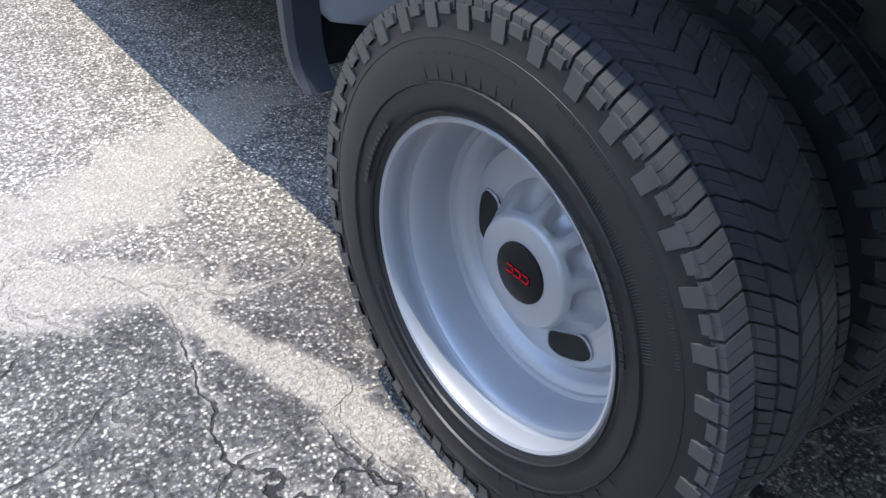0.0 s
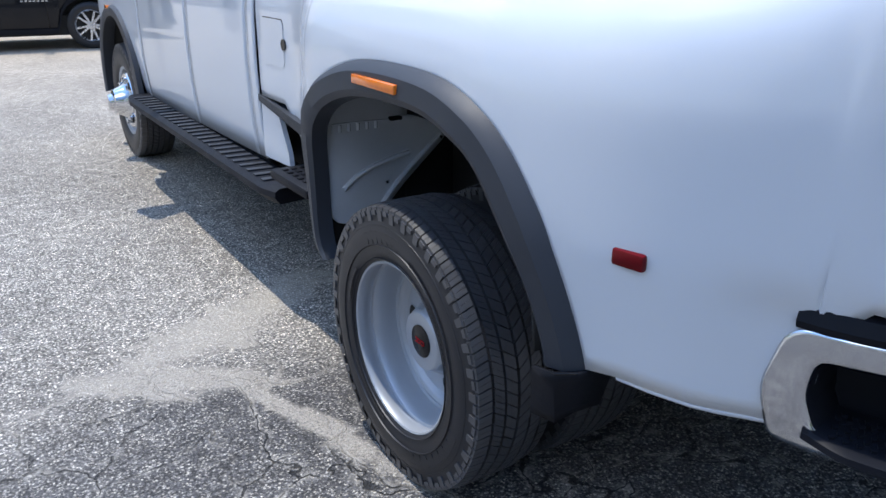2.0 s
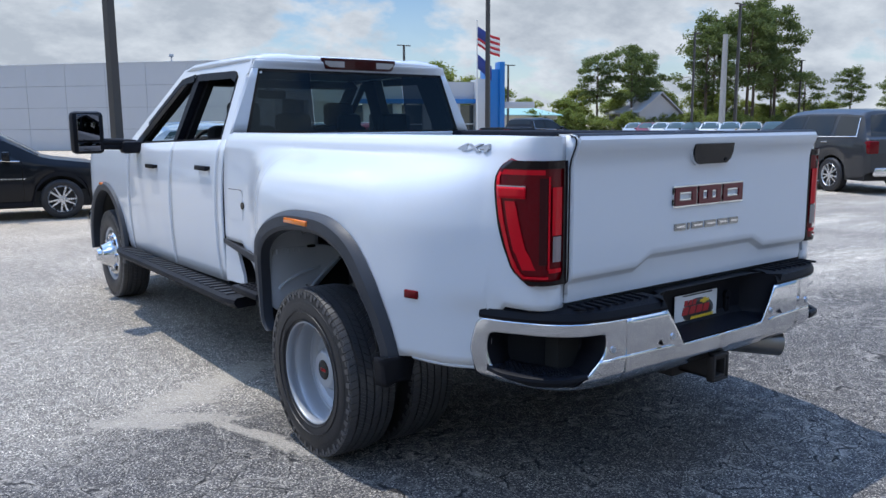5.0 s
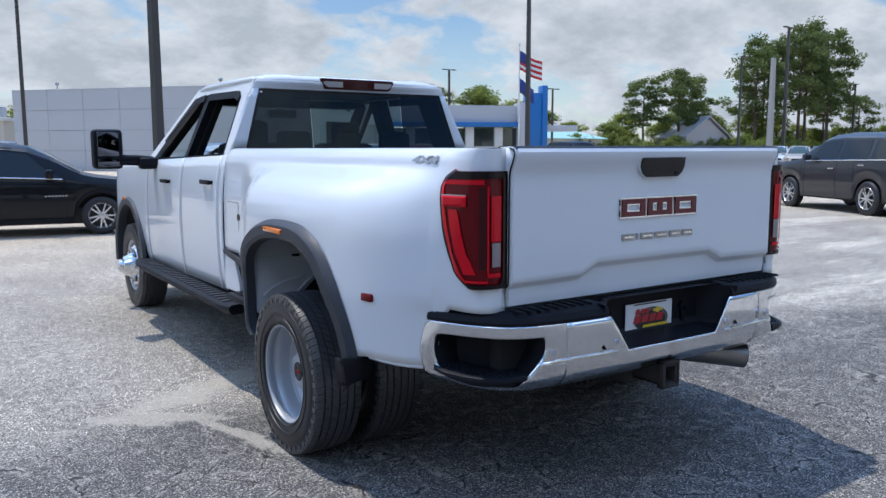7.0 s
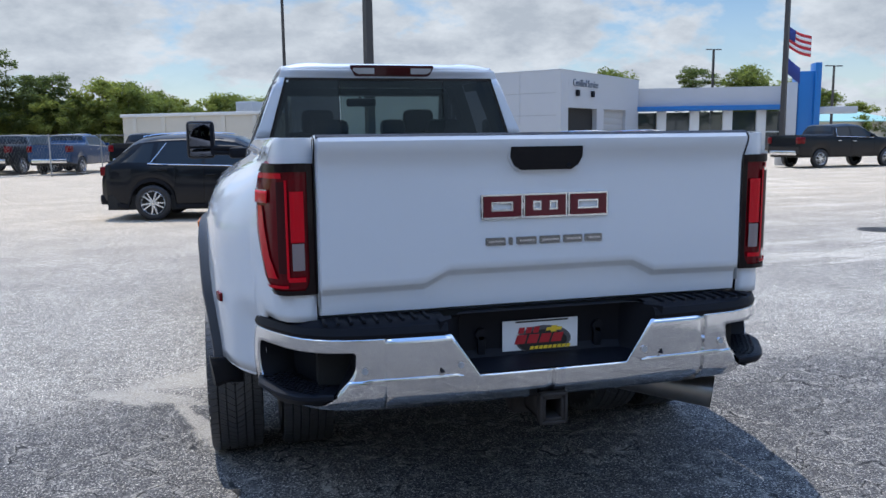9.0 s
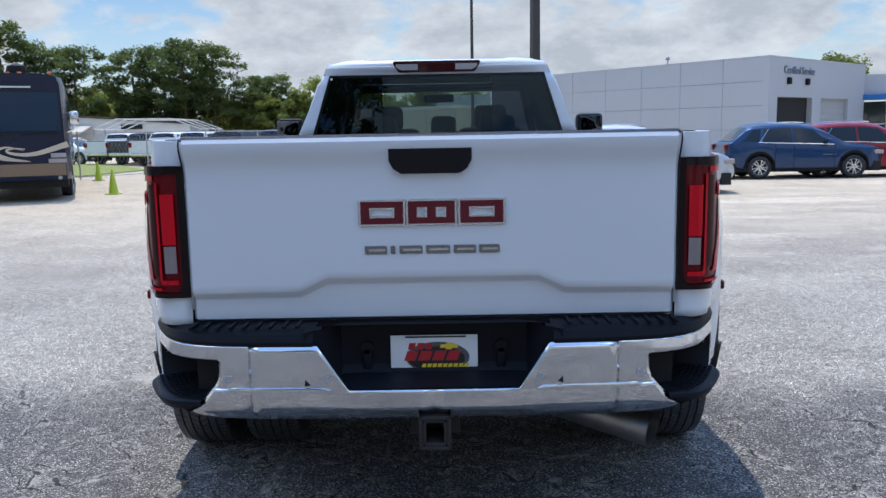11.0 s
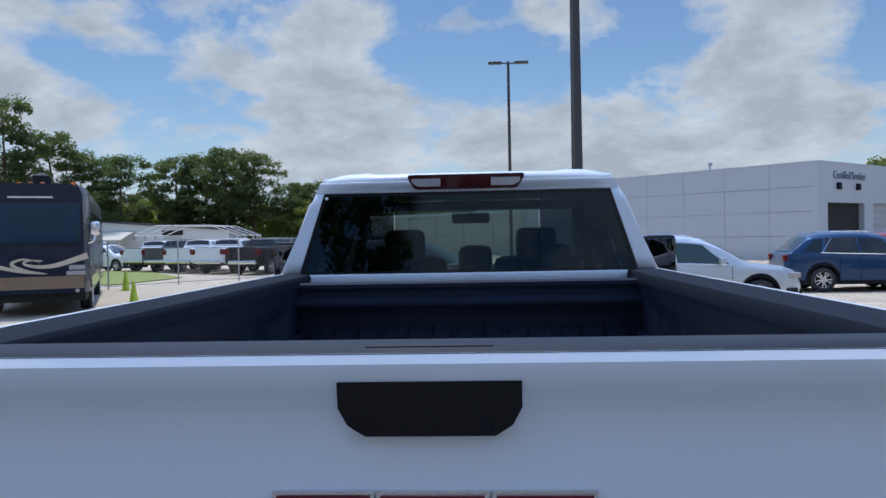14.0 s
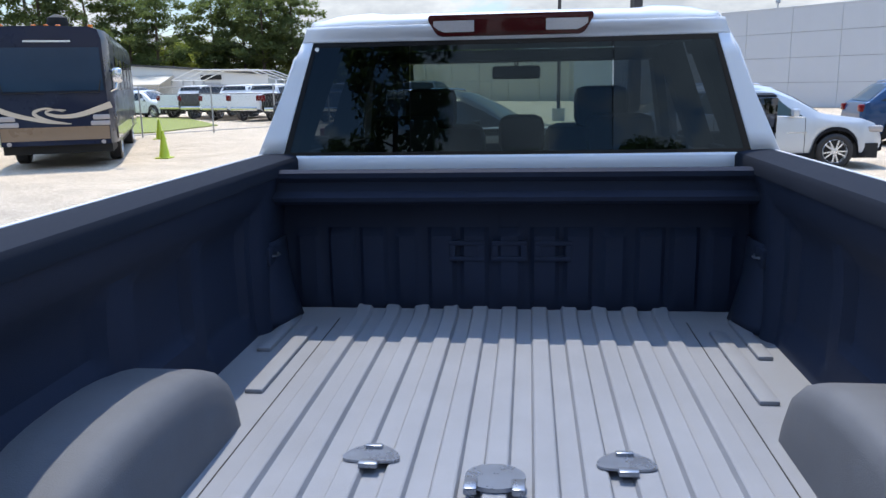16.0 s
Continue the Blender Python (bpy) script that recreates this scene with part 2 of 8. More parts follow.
def ground_material():
    m = bpy.data.materials.new("worn_asphalt")
    m.use_nodes = True
    nt = m.node_tree
    N, L = nt.nodes, nt.links
    b = N["Principled BSDF"]
    tc = N.new("ShaderNodeTexCoord")

    def noise_tex(scale, detail=4, rough=0.6, dist=0.0):
        n = N.new("ShaderNodeTexNoise")
        n.inputs["Scale"].default_value, n.inputs["Detail"].default_value = scale, detail
        n.inputs["Roughness"].default_value, n.inputs["Distortion"].default_value = rough, dist
        L.new(tc.outputs["Object"], n.inputs["Vector"])
        return n.outputs["Fac"]

    def math_node(op, a, c=None, d=None):
        n = N.new("ShaderNodeMath")
        n.operation = op
        for i, v in enumerate((a, c, d)):
            if v is None:
                continue
            if isinstance(v, (int, float)):
                n.inputs[i].default_value = v
            else:
                L.new(v, n.inputs[i])
        return n.outputs[0]

    def ramp(v, lo, hi, a=0.0, c=1.0):
        n = N.new("ShaderNodeMapRange")
        n.interpolation_type = "SMOOTHSTEP"
        for k, val in (("From Min", lo), ("From Max", hi), ("To Min", a), ("To Max", c)):
            n.inputs[k].default_value = val
        L.new(v, n.inputs["Value"])
        return n.outputs[0]

    def mix(f, a, c):
        n = N.new("ShaderNodeMix")
        n.data_type = "RGBA"
        L.new(f, n.inputs["Factor"])
        for i, v in ((6, a), (7, c)):
            if isinstance(v, tuple):
                n.inputs[i].default_value = (*v, 1)
            else:
                L.new(v, n.inputs[i])
        return n.outputs[2]

    sep = N.new("ShaderNodeSeparateXYZ")
    L.new(tc.outputs["Object"], sep.inputs[0])
    X, Y = sep.outputs["X"], sep.outputs["Y"]
    # aggregate: stones of two sizes in dark binder
    vor = N.new("ShaderNodeTexVoronoi")
    vor.inputs["Scale"].default_value = 115
    L.new(tc.outputs["Object"], vor.inputs["Vector"])
    vsep = N.new("ShaderNodeSeparateColor")
    L.new(vor.outputs["Color"], vsep.inputs[0])
    stone = ramp(vor.outputs["Distance"], 0.30, 0.60, 1.0, 0.0)
    pit = ramp(noise_tex(75, 3, 0.6), 0.40, 0.52)
    stone = math_node("MULTIPLY", stone, math_node("ADD", math_node("MULTIPLY", pit, 0.8), 0.2))
    stone_col = N.new("ShaderNodeValToRGB")
    cr = stone_col.color_ramp
    cr.elements[0].color, cr.elements[1].color = (0.15, 0.148, 0.145, 1), (0.78, 0.74, 0.67, 1)
    e = cr.elements.new(0.6)
    e.color = (0.46, 0.45, 0.435, 1)
    L.new(vsep.outputs[0], stone_col.inputs[0])
    old = mix(stone, (0.085, 0.085, 0.09), stone_col.outputs[0])
    # darker, sealed patch under and behind the truck, with light wear specks
    wob = noise_tex(1.1, 8, 0.65)
    edge = math_node("ADD", Y, math_node("MULTIPLY", X, 0.06))
    edge = math_node("ADD", edge, math_node("MULTIPLY", math_node("SUBTRACT", wob, 0.5), 1.5))
    near = ramp(edge, 1.55, 2.35, 1.0, 0.0)
    # towards the open lot the patch ends again
    rim = math_node("ADD", X, math_node("MULTIPLY", math_node("SUBTRACT", noise_tex(0.5, 4), 0.5), 3.0))
    near = math_node("MULTIPLY", near, ramp(rim, 4.2, 5.2, 1.0, 0.0))
    wear = ramp(noise_tex(1.6, 9, 0.72), 0.36, 0.66)
    worn = math_node("ADD", math_node("MULTIPLY", wear, 0.26), 0.26)
    sealed = mix(worn, (0.062, 0.062, 0.068), old)
    speck = math_node("MULTIPLY", stone, ramp(vsep.outputs[1], 0.70, 0.95))
    sealed = mix(math_node("MULTIPLY", speck, 0.55), sealed, (0.50, 0.48, 0.445))
    far_tone = ramp(noise_tex(0.23, 5, 0.6), 0.35, 0.65)
    old2 = mix(math_node("ADD", math_node("MULTIPLY", far_tone, 0.14), 0.04), old, (0.52, 0.50, 0.465))
    mottle = ramp(noise_tex(48, 7, 0.85), 0.40, 0.62)
    old2 = mix(math_node("MULTIPLY", mottle, 0.22), old2, (0.60, 0.54, 0.465))
    col = mix(near, old2, sealed)
    # the lot turns paler and more beige further along y
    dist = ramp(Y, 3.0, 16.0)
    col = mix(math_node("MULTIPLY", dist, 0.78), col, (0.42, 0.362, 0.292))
    # pale and dark wash streaks on the open lot
    strk = N.new("ShaderNodeMapping")
    strk.inputs["Scale"].default_value = (0.22, 1.0, 1.0)
    strk.inputs["Rotation"].default_value = (0, 0, radians(-22))
    L.new(tc.outputs["Object"], strk.inputs["Vector"])
    sn = N.new("ShaderNodeTexNoise")
    sn.inputs["Scale"].default_value, sn.inputs["Detail"].default_value, sn.inputs["Roughness"].default_value = 1.0, 10, 0.70
    L.new(strk.outputs[0], sn.inputs["Vector"])
    right = ramp(X, 2.5, 6.0)
    pale = math_node("MULTIPLY", ramp(sn.outputs["Fac"], 0.52, 0.60), right)
    dark = math_node("MULTIPLY", ramp(sn.outputs["Fac"], 0.40, 0.48, 1.0, 0.0), right)
    col = mix(math_node("MULTIPLY", pale, 0.34), col, (0.56, 0.53, 0.48))
    col = mix(math_node("MULTIPLY", dark, 0.24), col, (0.17, 0.165, 0.16))
    # coarse grain that still shows further off
    coarse = math_node("MULTIPLY", ramp(noise_tex(13, 4, 0.8), 0.40, 0.60, 0.80, 1.20), ramp(noise_tex(75, 4, 0.8), 0.38, 0.62, 0.52, 1.62))
    patch = ramp(noise_tex(0.9, 6, 0.6), 0.35, 0.65, 1.04, 1.24)
    grainy = N.new("ShaderNodeVectorMath")
    grainy.operation = "SCALE"
    L.new(col, grainy.inputs[0])
    L.new(math_node("MULTIPLY", coarse, patch), grainy.inputs["Scale"])
    # sun-bleached binder is warm
    warm = N.new("ShaderNodeVectorMath")
    warm.operation = "MULTIPLY"
    warm.inputs[1].default_value = (1.05, 1.0, 0.91)
    L.new(grainy.outputs[0], warm.inputs[0])
    col = warm.outputs[0]
    # cracks: a wide net of long thin ones, and fine crazing in places
    warp = N.new("ShaderNodeVectorMath")
    warp.operation = "MULTIPLY_ADD"
    wn2 = N.new("ShaderNodeTexNoise")
    wn2.inputs["Scale"].default_value, wn2.inputs["Detail"].default_value = 2.2, 6
    L.new(tc.outputs["Object"], wn2.inputs["Vector"])
    L.new(wn2.outputs["Color"], warp.inputs[0])
    warp.inputs[1].default_value = (0.55, 0.55, 0.0)
    L.new(tc.outputs["Object"], warp.inputs[2])

    def net(scale, w):
        ck = N.new("ShaderNodeTexVoronoi")
        ck.feature = "DISTANCE_TO_EDGE"
        ck.inputs["Scale"].default_value = scale
        L.new(warp.outputs[0], ck.inputs["Vector"])
        return ramp(ck.outputs["Distance"], w, w * 2.4, 1.0, 0.0), ramp(ck.outputs["Distance"], w, w * 14, 1.0, 0.0)
    big, big_halo = net(1.15, 0.0016)
    small, small_halo = net(3.4, 0.0062)
    craze = ramp(noise_tex(0.8, 4), 0.36, 0.50)
    zone = math_node("ADD", math_node("MULTIPLY", near, 0.9), 0.1)
    broken = ramp(noise_tex(14, 3), 0.36, 0.50)
    crack = math_node("MULTIPLY", math_node("MAXIMUM", big, math_node("MULTIPLY", small, craze)), math_node("MULTIPLY", zone, broken))
    halo = math_node("MULTIPLY", math_node("MAXIMUM", big_halo, math_node("MULTIPLY", small_halo, craze)), near)
    halo = math_node("MULTIPLY", halo, ramp(noise_tex(11, 7, 0.75), 0.45, 0.62))
    col = mix(math_node("MULTIPLY", halo, 0.75), col, (0.50, 0.46, 0.40))
    col = mix(math_node("MULTIPLY", crack, 0.9), col, (0.025, 0.025, 0.026))
    # washed-out sand beside the rear wheel
    def blob(cx, cy, ang, lx, ly):
        ca, sa = math.cos(radians(ang)), math.sin(radians(ang))
        dx, dy = math_node("SUBTRACT", X, cx), math_node("SUBTRACT", Y, cy)
        u = math_node("ADD", math_node("MULTIPLY", dx, ca / lx), math_node("MULTIPLY", dy, sa / lx))
        v = math_node("ADD", math_node("MULTIPLY", dx, -sa / ly), math_node("MULTIPLY", dy, ca / ly))
        return math_node("SQRT", math_node("ADD", math_node("MULTIPLY", u, u), math_node("MULTIPLY", v, v)))
    d1 = blob(-1.35, 2.47, 26, 0.66, 0.17)
    d2 = blob(-1.66, 2.10, -30, 0.36, 0.11)
    d3 = blob(-1.36, 1.58, -73, 0.48, 0.048)
    dd = math_node("MINIMUM", math_node("MINIMUM", d1, d2), d3)
    ragged = math_node("MULTIPLY", math_node("SUBTRACT", noise_tex(6, 10, 0.80), 0.5), 2.8)
    ragged = math_node("SUBTRACT", ragged, math_node("MULTIPLY", math_node("MAXIMUM", small_halo, big_halo), 0.45))
    sandf = ramp(math_node("ADD", dd, ragged), 0.45, 1.15, 1.0, 0.0)
    grain = noise_tex(420, 2)
    sandf = math_node("MULTIPLY", sandf, ramp(noise_tex(95, 6, 0.85), 0.36, 0.58, 0.25, 1.0))
    sand_n = N.new("ShaderNodeValToRGB")
    sand_n.color_ramp.elements[0].color, sand_n.color_ramp.elements[1].color = (0.28, 0.25, 0.205, 1), (0.62, 0.56, 0.475, 1)
    sand_n.color_ramp.elements[0].position, sand_n.color_ramp.elements[1].position = 0.3, 0.7
    L.new(grain, sand_n.inputs[0])
    col = mix(math_node("MULTIPLY", sandf, 0.92), col, sand_n.outputs[0])
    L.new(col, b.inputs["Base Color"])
    b.inputs["Roughness"].default_value = 0.85
    b.inputs["Specular IOR Level"].default_value = 0.15
    h = math_node("SUBTRACT", math_node("MULTIPLY", stone, 0.6), math_node("MULTIPLY", crack, 2.5))
    h = math_node("ADD", h, math_node("MULTIPLY", grain, 0.25))
    bp = N.new("ShaderNodeBump")
    bp.inputs["Strength"].default_value, bp.inputs["Distance"].default_value = 0.9, 0.005
    L.new(h, bp.inputs["Height"])
    L.new(bp.outputs[0], b.inputs["Normal"])
    return m


# ---- mesh helpers ----
def link(name, bm, material, sharp=38):
    me = bpy.data.meshes.new(name)
    bm.to_mesh(me)
    bm.free()
    me.materials.append(material)
    for p in me.polygons:
        p.use_smooth = True
    me.set_sharp_from_angle(angle=radians(sharp))
    return new(name, me)


def part(name, bm, material, parent, label="", sharp=38):
    ob = link(name, bm, material, sharp)
    ob.parent = parent
    if label:
        ob["label"] = label
    return ob


def thing(name, label, category, group="", at=None, kind=""):
    e = new(name)
    if at is not None:
        e.matrix_basis = at
    return tagged(e, label, category, group, kind)


def grid(bm, rows, closed=False):
    """Quads through rows of points of equal length."""
    vs = [[bm.verts.new(p) for p in r] for r in rows]
    for a, c in zip(vs, vs[1:]):
        n = len(a)
        for i in range(n if closed else n - 1):
            j = (i + 1) % n
            try:
                bm.faces.new((a[i], a[j], c[j], c[i]))
            except ValueError:
                pass
    return vs


def poly(bm, pts):
    return bm.faces.new([bm.verts.new(p) for p in pts])


def box(bm, x0, x1, y0, y1, z0, z1, bevel=0.0, m=None):
    r = bmesh.ops.create_cube(bm, size=1)
    vs = r["verts"]
    for v in vs:
        v.co = Vector(((x0 + x1) / 2 + v.co.x * (x1 - x0), (y0 + y1) / 2 + v.co.y * (y1 - y0), (z0 + z1) / 2 + v.co.z * (z1 - z0)))
    if bevel:
        es = list({e for v in vs for e in v.link_edges})
        g = bmesh.ops.bevel(bm, geom=es, offset=bevel, segments=2, affect="EDGES", profile=0.5)
        vs = g["verts"]
    if m is not None:
        vs2 = {v for v in vs if v.is_valid}
        for v in vs2:
            v.co = m @ v.co
    return vs


def tube(bm, pts, r, n=10, cap=True):
    """A round bar through points; r is one radius or one for each point."""
    pts = [Vector(p) for p in pts]
    rs = r if isinstance(r, (list, tuple)) else [r] * len(pts)
    rows = []
    for i, p in enumerate(pts):
        d = (pts[min(i + 1, len(pts) - 1)] - pts[max(i - 1, 0)]).normalized()
        u = d.cross(Vector((0, 0, 1)) if abs(d.z) < 0.9 else Vector((1, 0, 0))).normalized()
        w = d.cross(u)
        rows.append([p + (u * math.cos(a) + w * math.sin(a)) * rs[i] for a in [2 * math.pi * k / n for k in range(n)]])
    vs = grid(bm, rows, closed=True)
    if cap:
        bm.faces.new(vs[0][::-1])
        bm.faces.new(vs[-1])
    return vs


def lathe(bm, prof, n=48, c=(0, 0, 0), cap=False):
    """Turns a profile of (x, radius) about the x axis through c."""
    rows = [[(c[0] + x, c[1] + r * math.cos(a), c[2] + r * math.sin(a)) for a in [2 * math.pi * k / n for k in range(n)]] for x, r in prof]
    return grid(bm, rows, closed=True)


def prism(bm, pts, d):
    """A flat outline pushed out along the vector d."""
    d = Vector(d)
    a = [bm.verts.new(p) for p in pts]
    b = [bm.verts.new(Vector(p) + d) for p in pts]
    bm.faces.new(a)
    bm.faces.new(b[::-1])
    n = len(a)
    for i in range(n):
        bm.faces.new((a[i], b[i], b[(i + 1) % n], a[(i + 1) % n]))
    return a + b


def thick(ob, t, offset=0.0):
    s = ob.modifiers.new("thickness", "SOLIDIFY")
    s.thickness, s.offset = t, offset
    return ob


def lerp(table, x):
    """Piecewise linear through (x, value) pairs in rising order."""
    if x <= table[0][0]:
        return table[0][1]
    for (a, va), (b, vb) in zip(table, table[1:]):
        if x <= b:
            return va + (vb - va) * (x - a) / (b - a)
    return table[-1][1]


def smooth(a, b, x):
    t = max(0.0, min(1.0, (x - a) / (b - a)))
    return t * t * (3 - 2 * t)


def spline(pts, k=6):
    """Catmull-Rom through points."""
    P = [Vector(p) for p in pts]
    out = []
    for i in range(len(P) - 1):
        p0, p1, p2, p3 = P[max(i - 1, 0)], P[i], P[i + 1], P[min(i + 2, len(P) - 1)]
        for j in range(k):
            t = j / k
            out.append(0.5 * ((2 * p1) + (p2 - p0) * t + (2 * p0 - 5 * p1 + 4 * p2 - p3) * t * t + (3 * p1 - p0 - 3 * p2 + p3) * t ** 3))
    out.append(P[-1])
    return out


def text_part(name, body, size, material, parent, m, depth=0.0, label="", squash=1.0, bold=0.0):
    """Lettering with the built-in font, as a mesh, in the plane of m."""
    cu = bpy.data.curves.new(name, "FONT")
    cu.body, cu.size, cu.extrude, cu.offset = body, size, depth, bold
    cu.align_x, cu.align_y = "CENTER", "CENTER"
    cu.resolution_u = 3
    tmp = bpy.data.objects.new(name + "_curve", cu)
    dg = bpy.context.evaluated_depsgraph_get()
    me = bpy.data.meshes.new_from_object(tmp.evaluated_get(dg))
    bpy.data.objects.remove(tmp)
    me.transform(m @ Matrix.Diagonal((squash, 1, 1, 1)))
    me.materials.clear()
    me.materials.append(material)
    ob = new(name, me)
    ob.parent = parent
    if label:
        ob["label"] = label
    return ob


# ---- ground ----
bm = bmesh.new()
bmesh.ops.create_grid(bm, x_segments=4, y_segments=4, size=1500)
ground = link("ground", bm, ground_material())
tagged(ground, "cracked grey asphalt lot with bleached and sealed patches", "asphalt", kind="structure")

# ---- the white dually pickup: axis along y, tailgate towards -y ----
def sub(name, label=""):
    """A part of the truck that gathers smaller parts."""
    e = new(name)
    e.parent = truck
    return tagged(e, label)


truck = thing("pickup_truck", "white crew-cab pickup truck with dual rear wheels and black flares", "pickup truck")

PLAN = [(0.838, -0.026), (0.868, -0.032), (0.905, -0.029), (0.938, -0.012), (0.961, 0.02), (0.976, 0.06), (0.986, 0.12), (0.993, 0.2), (1.0, 0.32), (1.004, 0.6)]
PLAN += [(1.004, 0.6 + 0.06 * i) for i in range(1, 36)] + [(1.002, 2.78), (0.996, 2.798)]
TUMBLE = [(0.5, -0.01), (0.7, 0.0), (0.9, 0.015), (1.2, 0.012), (1.36, 0.0), (1.44, -0.006), (1.49, -0.02), (1.52, -0.04), (1.532, -0.06)]
BULGE = [(-0.05, 0.0), (0.0, 0.0), (0.1, 0.012), (0.2, 0.042), (0.3, 0.088), (0.467, 0.155), (0.7, 0.195), (0.9, 0.21), (1.8, 0.21), (1.95, 0.165), (2.1, 0.085), (2.25, 0.025), (2.4, 0.0)]
FL_OUT = [(1.735, 0.508), (1.79, 0.54), (1.82, 0.66), (1.842, 0.85), (1.80, 1.0), (1.69, 1.10), (1.45, 1.172), (1.12, 1.182), (0.93, 1.148), (0.80, 1.072), (0.69, 0.945), (0.62, 0.80), (0.578, 0.675), (0.570, 0.630)]
FL_IN = [(1.70, 0.512), (1.735, 0.56), (1.752, 0.66), (1.742, 0.83), (1.70, 0.945), (1.60, 1.028), (1.40, 1.082), (1.12, 1.090), (0.985, 1.062), (0.885, 1.012), (0.795, 0.905), (0.722, 0.785), (0.675, 0.665), (0.665, 0.615)]


SHOULDER = [(1.0, 1.0), (1.14, 0.995), (1.20, 0.975), (1.26, 0.925), (1.31, 0.835), (1.35, 0.70), (1.38, 0.535), (1.405, 0.34), (1.425, 0.165), (1.44, 0.06), (1.452, 0.0)]


def plan_at(s):
    """Point and outward normal of the bed's plan outline at length s from the tailgate seam."""
    acc = 0.0
    for (ax, ay), (bx, by) in zip(PLAN, PLAN[1:]):
        d = math.hypot(bx - ax, by - ay)
        if s <= acc + d or (bx, by) == PLAN[-1]:
            t = (s - acc) / d
            return ax + (bx - ax) * t, ay + (by - ay) * t, (by - ay) / d, -(bx - ax) / d
        acc += d


def bed_skin(x, y, z):
    w = smooth(-0.03, 0.2, y)
    recess = 0.022 * smooth(0.37, 0.25, y) * smooth(0.0, 0.1, y) * smooth(0.945, 0.85, z)
    return x + w * lerp(TUMBLE, z) + lerp(BULGE, y) * lerp(SHOULDER, z) - recess


fo = [Vector((0, a, b)) for a, b in FL_OUT]
FO = spline(fo, 6)
FI = spline([Vector((0, a, b)) for a, b in FL_IN], 6)


def arch_z(y):
    """Height of the flare's outer edge over y."""
    best = None
    for a, b in zip(FO, FO[1:]):
        if min(a.y, b.y) <= y <= max(a.y, b.y) and a.y != b.y:
            z = a.z + (b.z - a.z) * (y - a.y) / (b.y - a.y)
            best = z if best is None else max(best, z)
    return best


def bed_lo(y):
    if y < 0.565:
        return lerp([(-0.05, 0.895), (0.0, 0.895), (0.11, 0.900), (0.15, 0.86), (0.175, 0.78), (0.19, 0.645), (0.30, 0.640), (0.60, 0.648)], y)
    a = arch_z(y)
    if a is not None and y < 1.8405:
        return a - 0.012
    return lerp([(1.86, 0.66), (2.2, 0.64), (2.35, 0.70), (2.52, 0.86), (2.8, 0.86)], y)


def side_x(side, x):
    return side * x


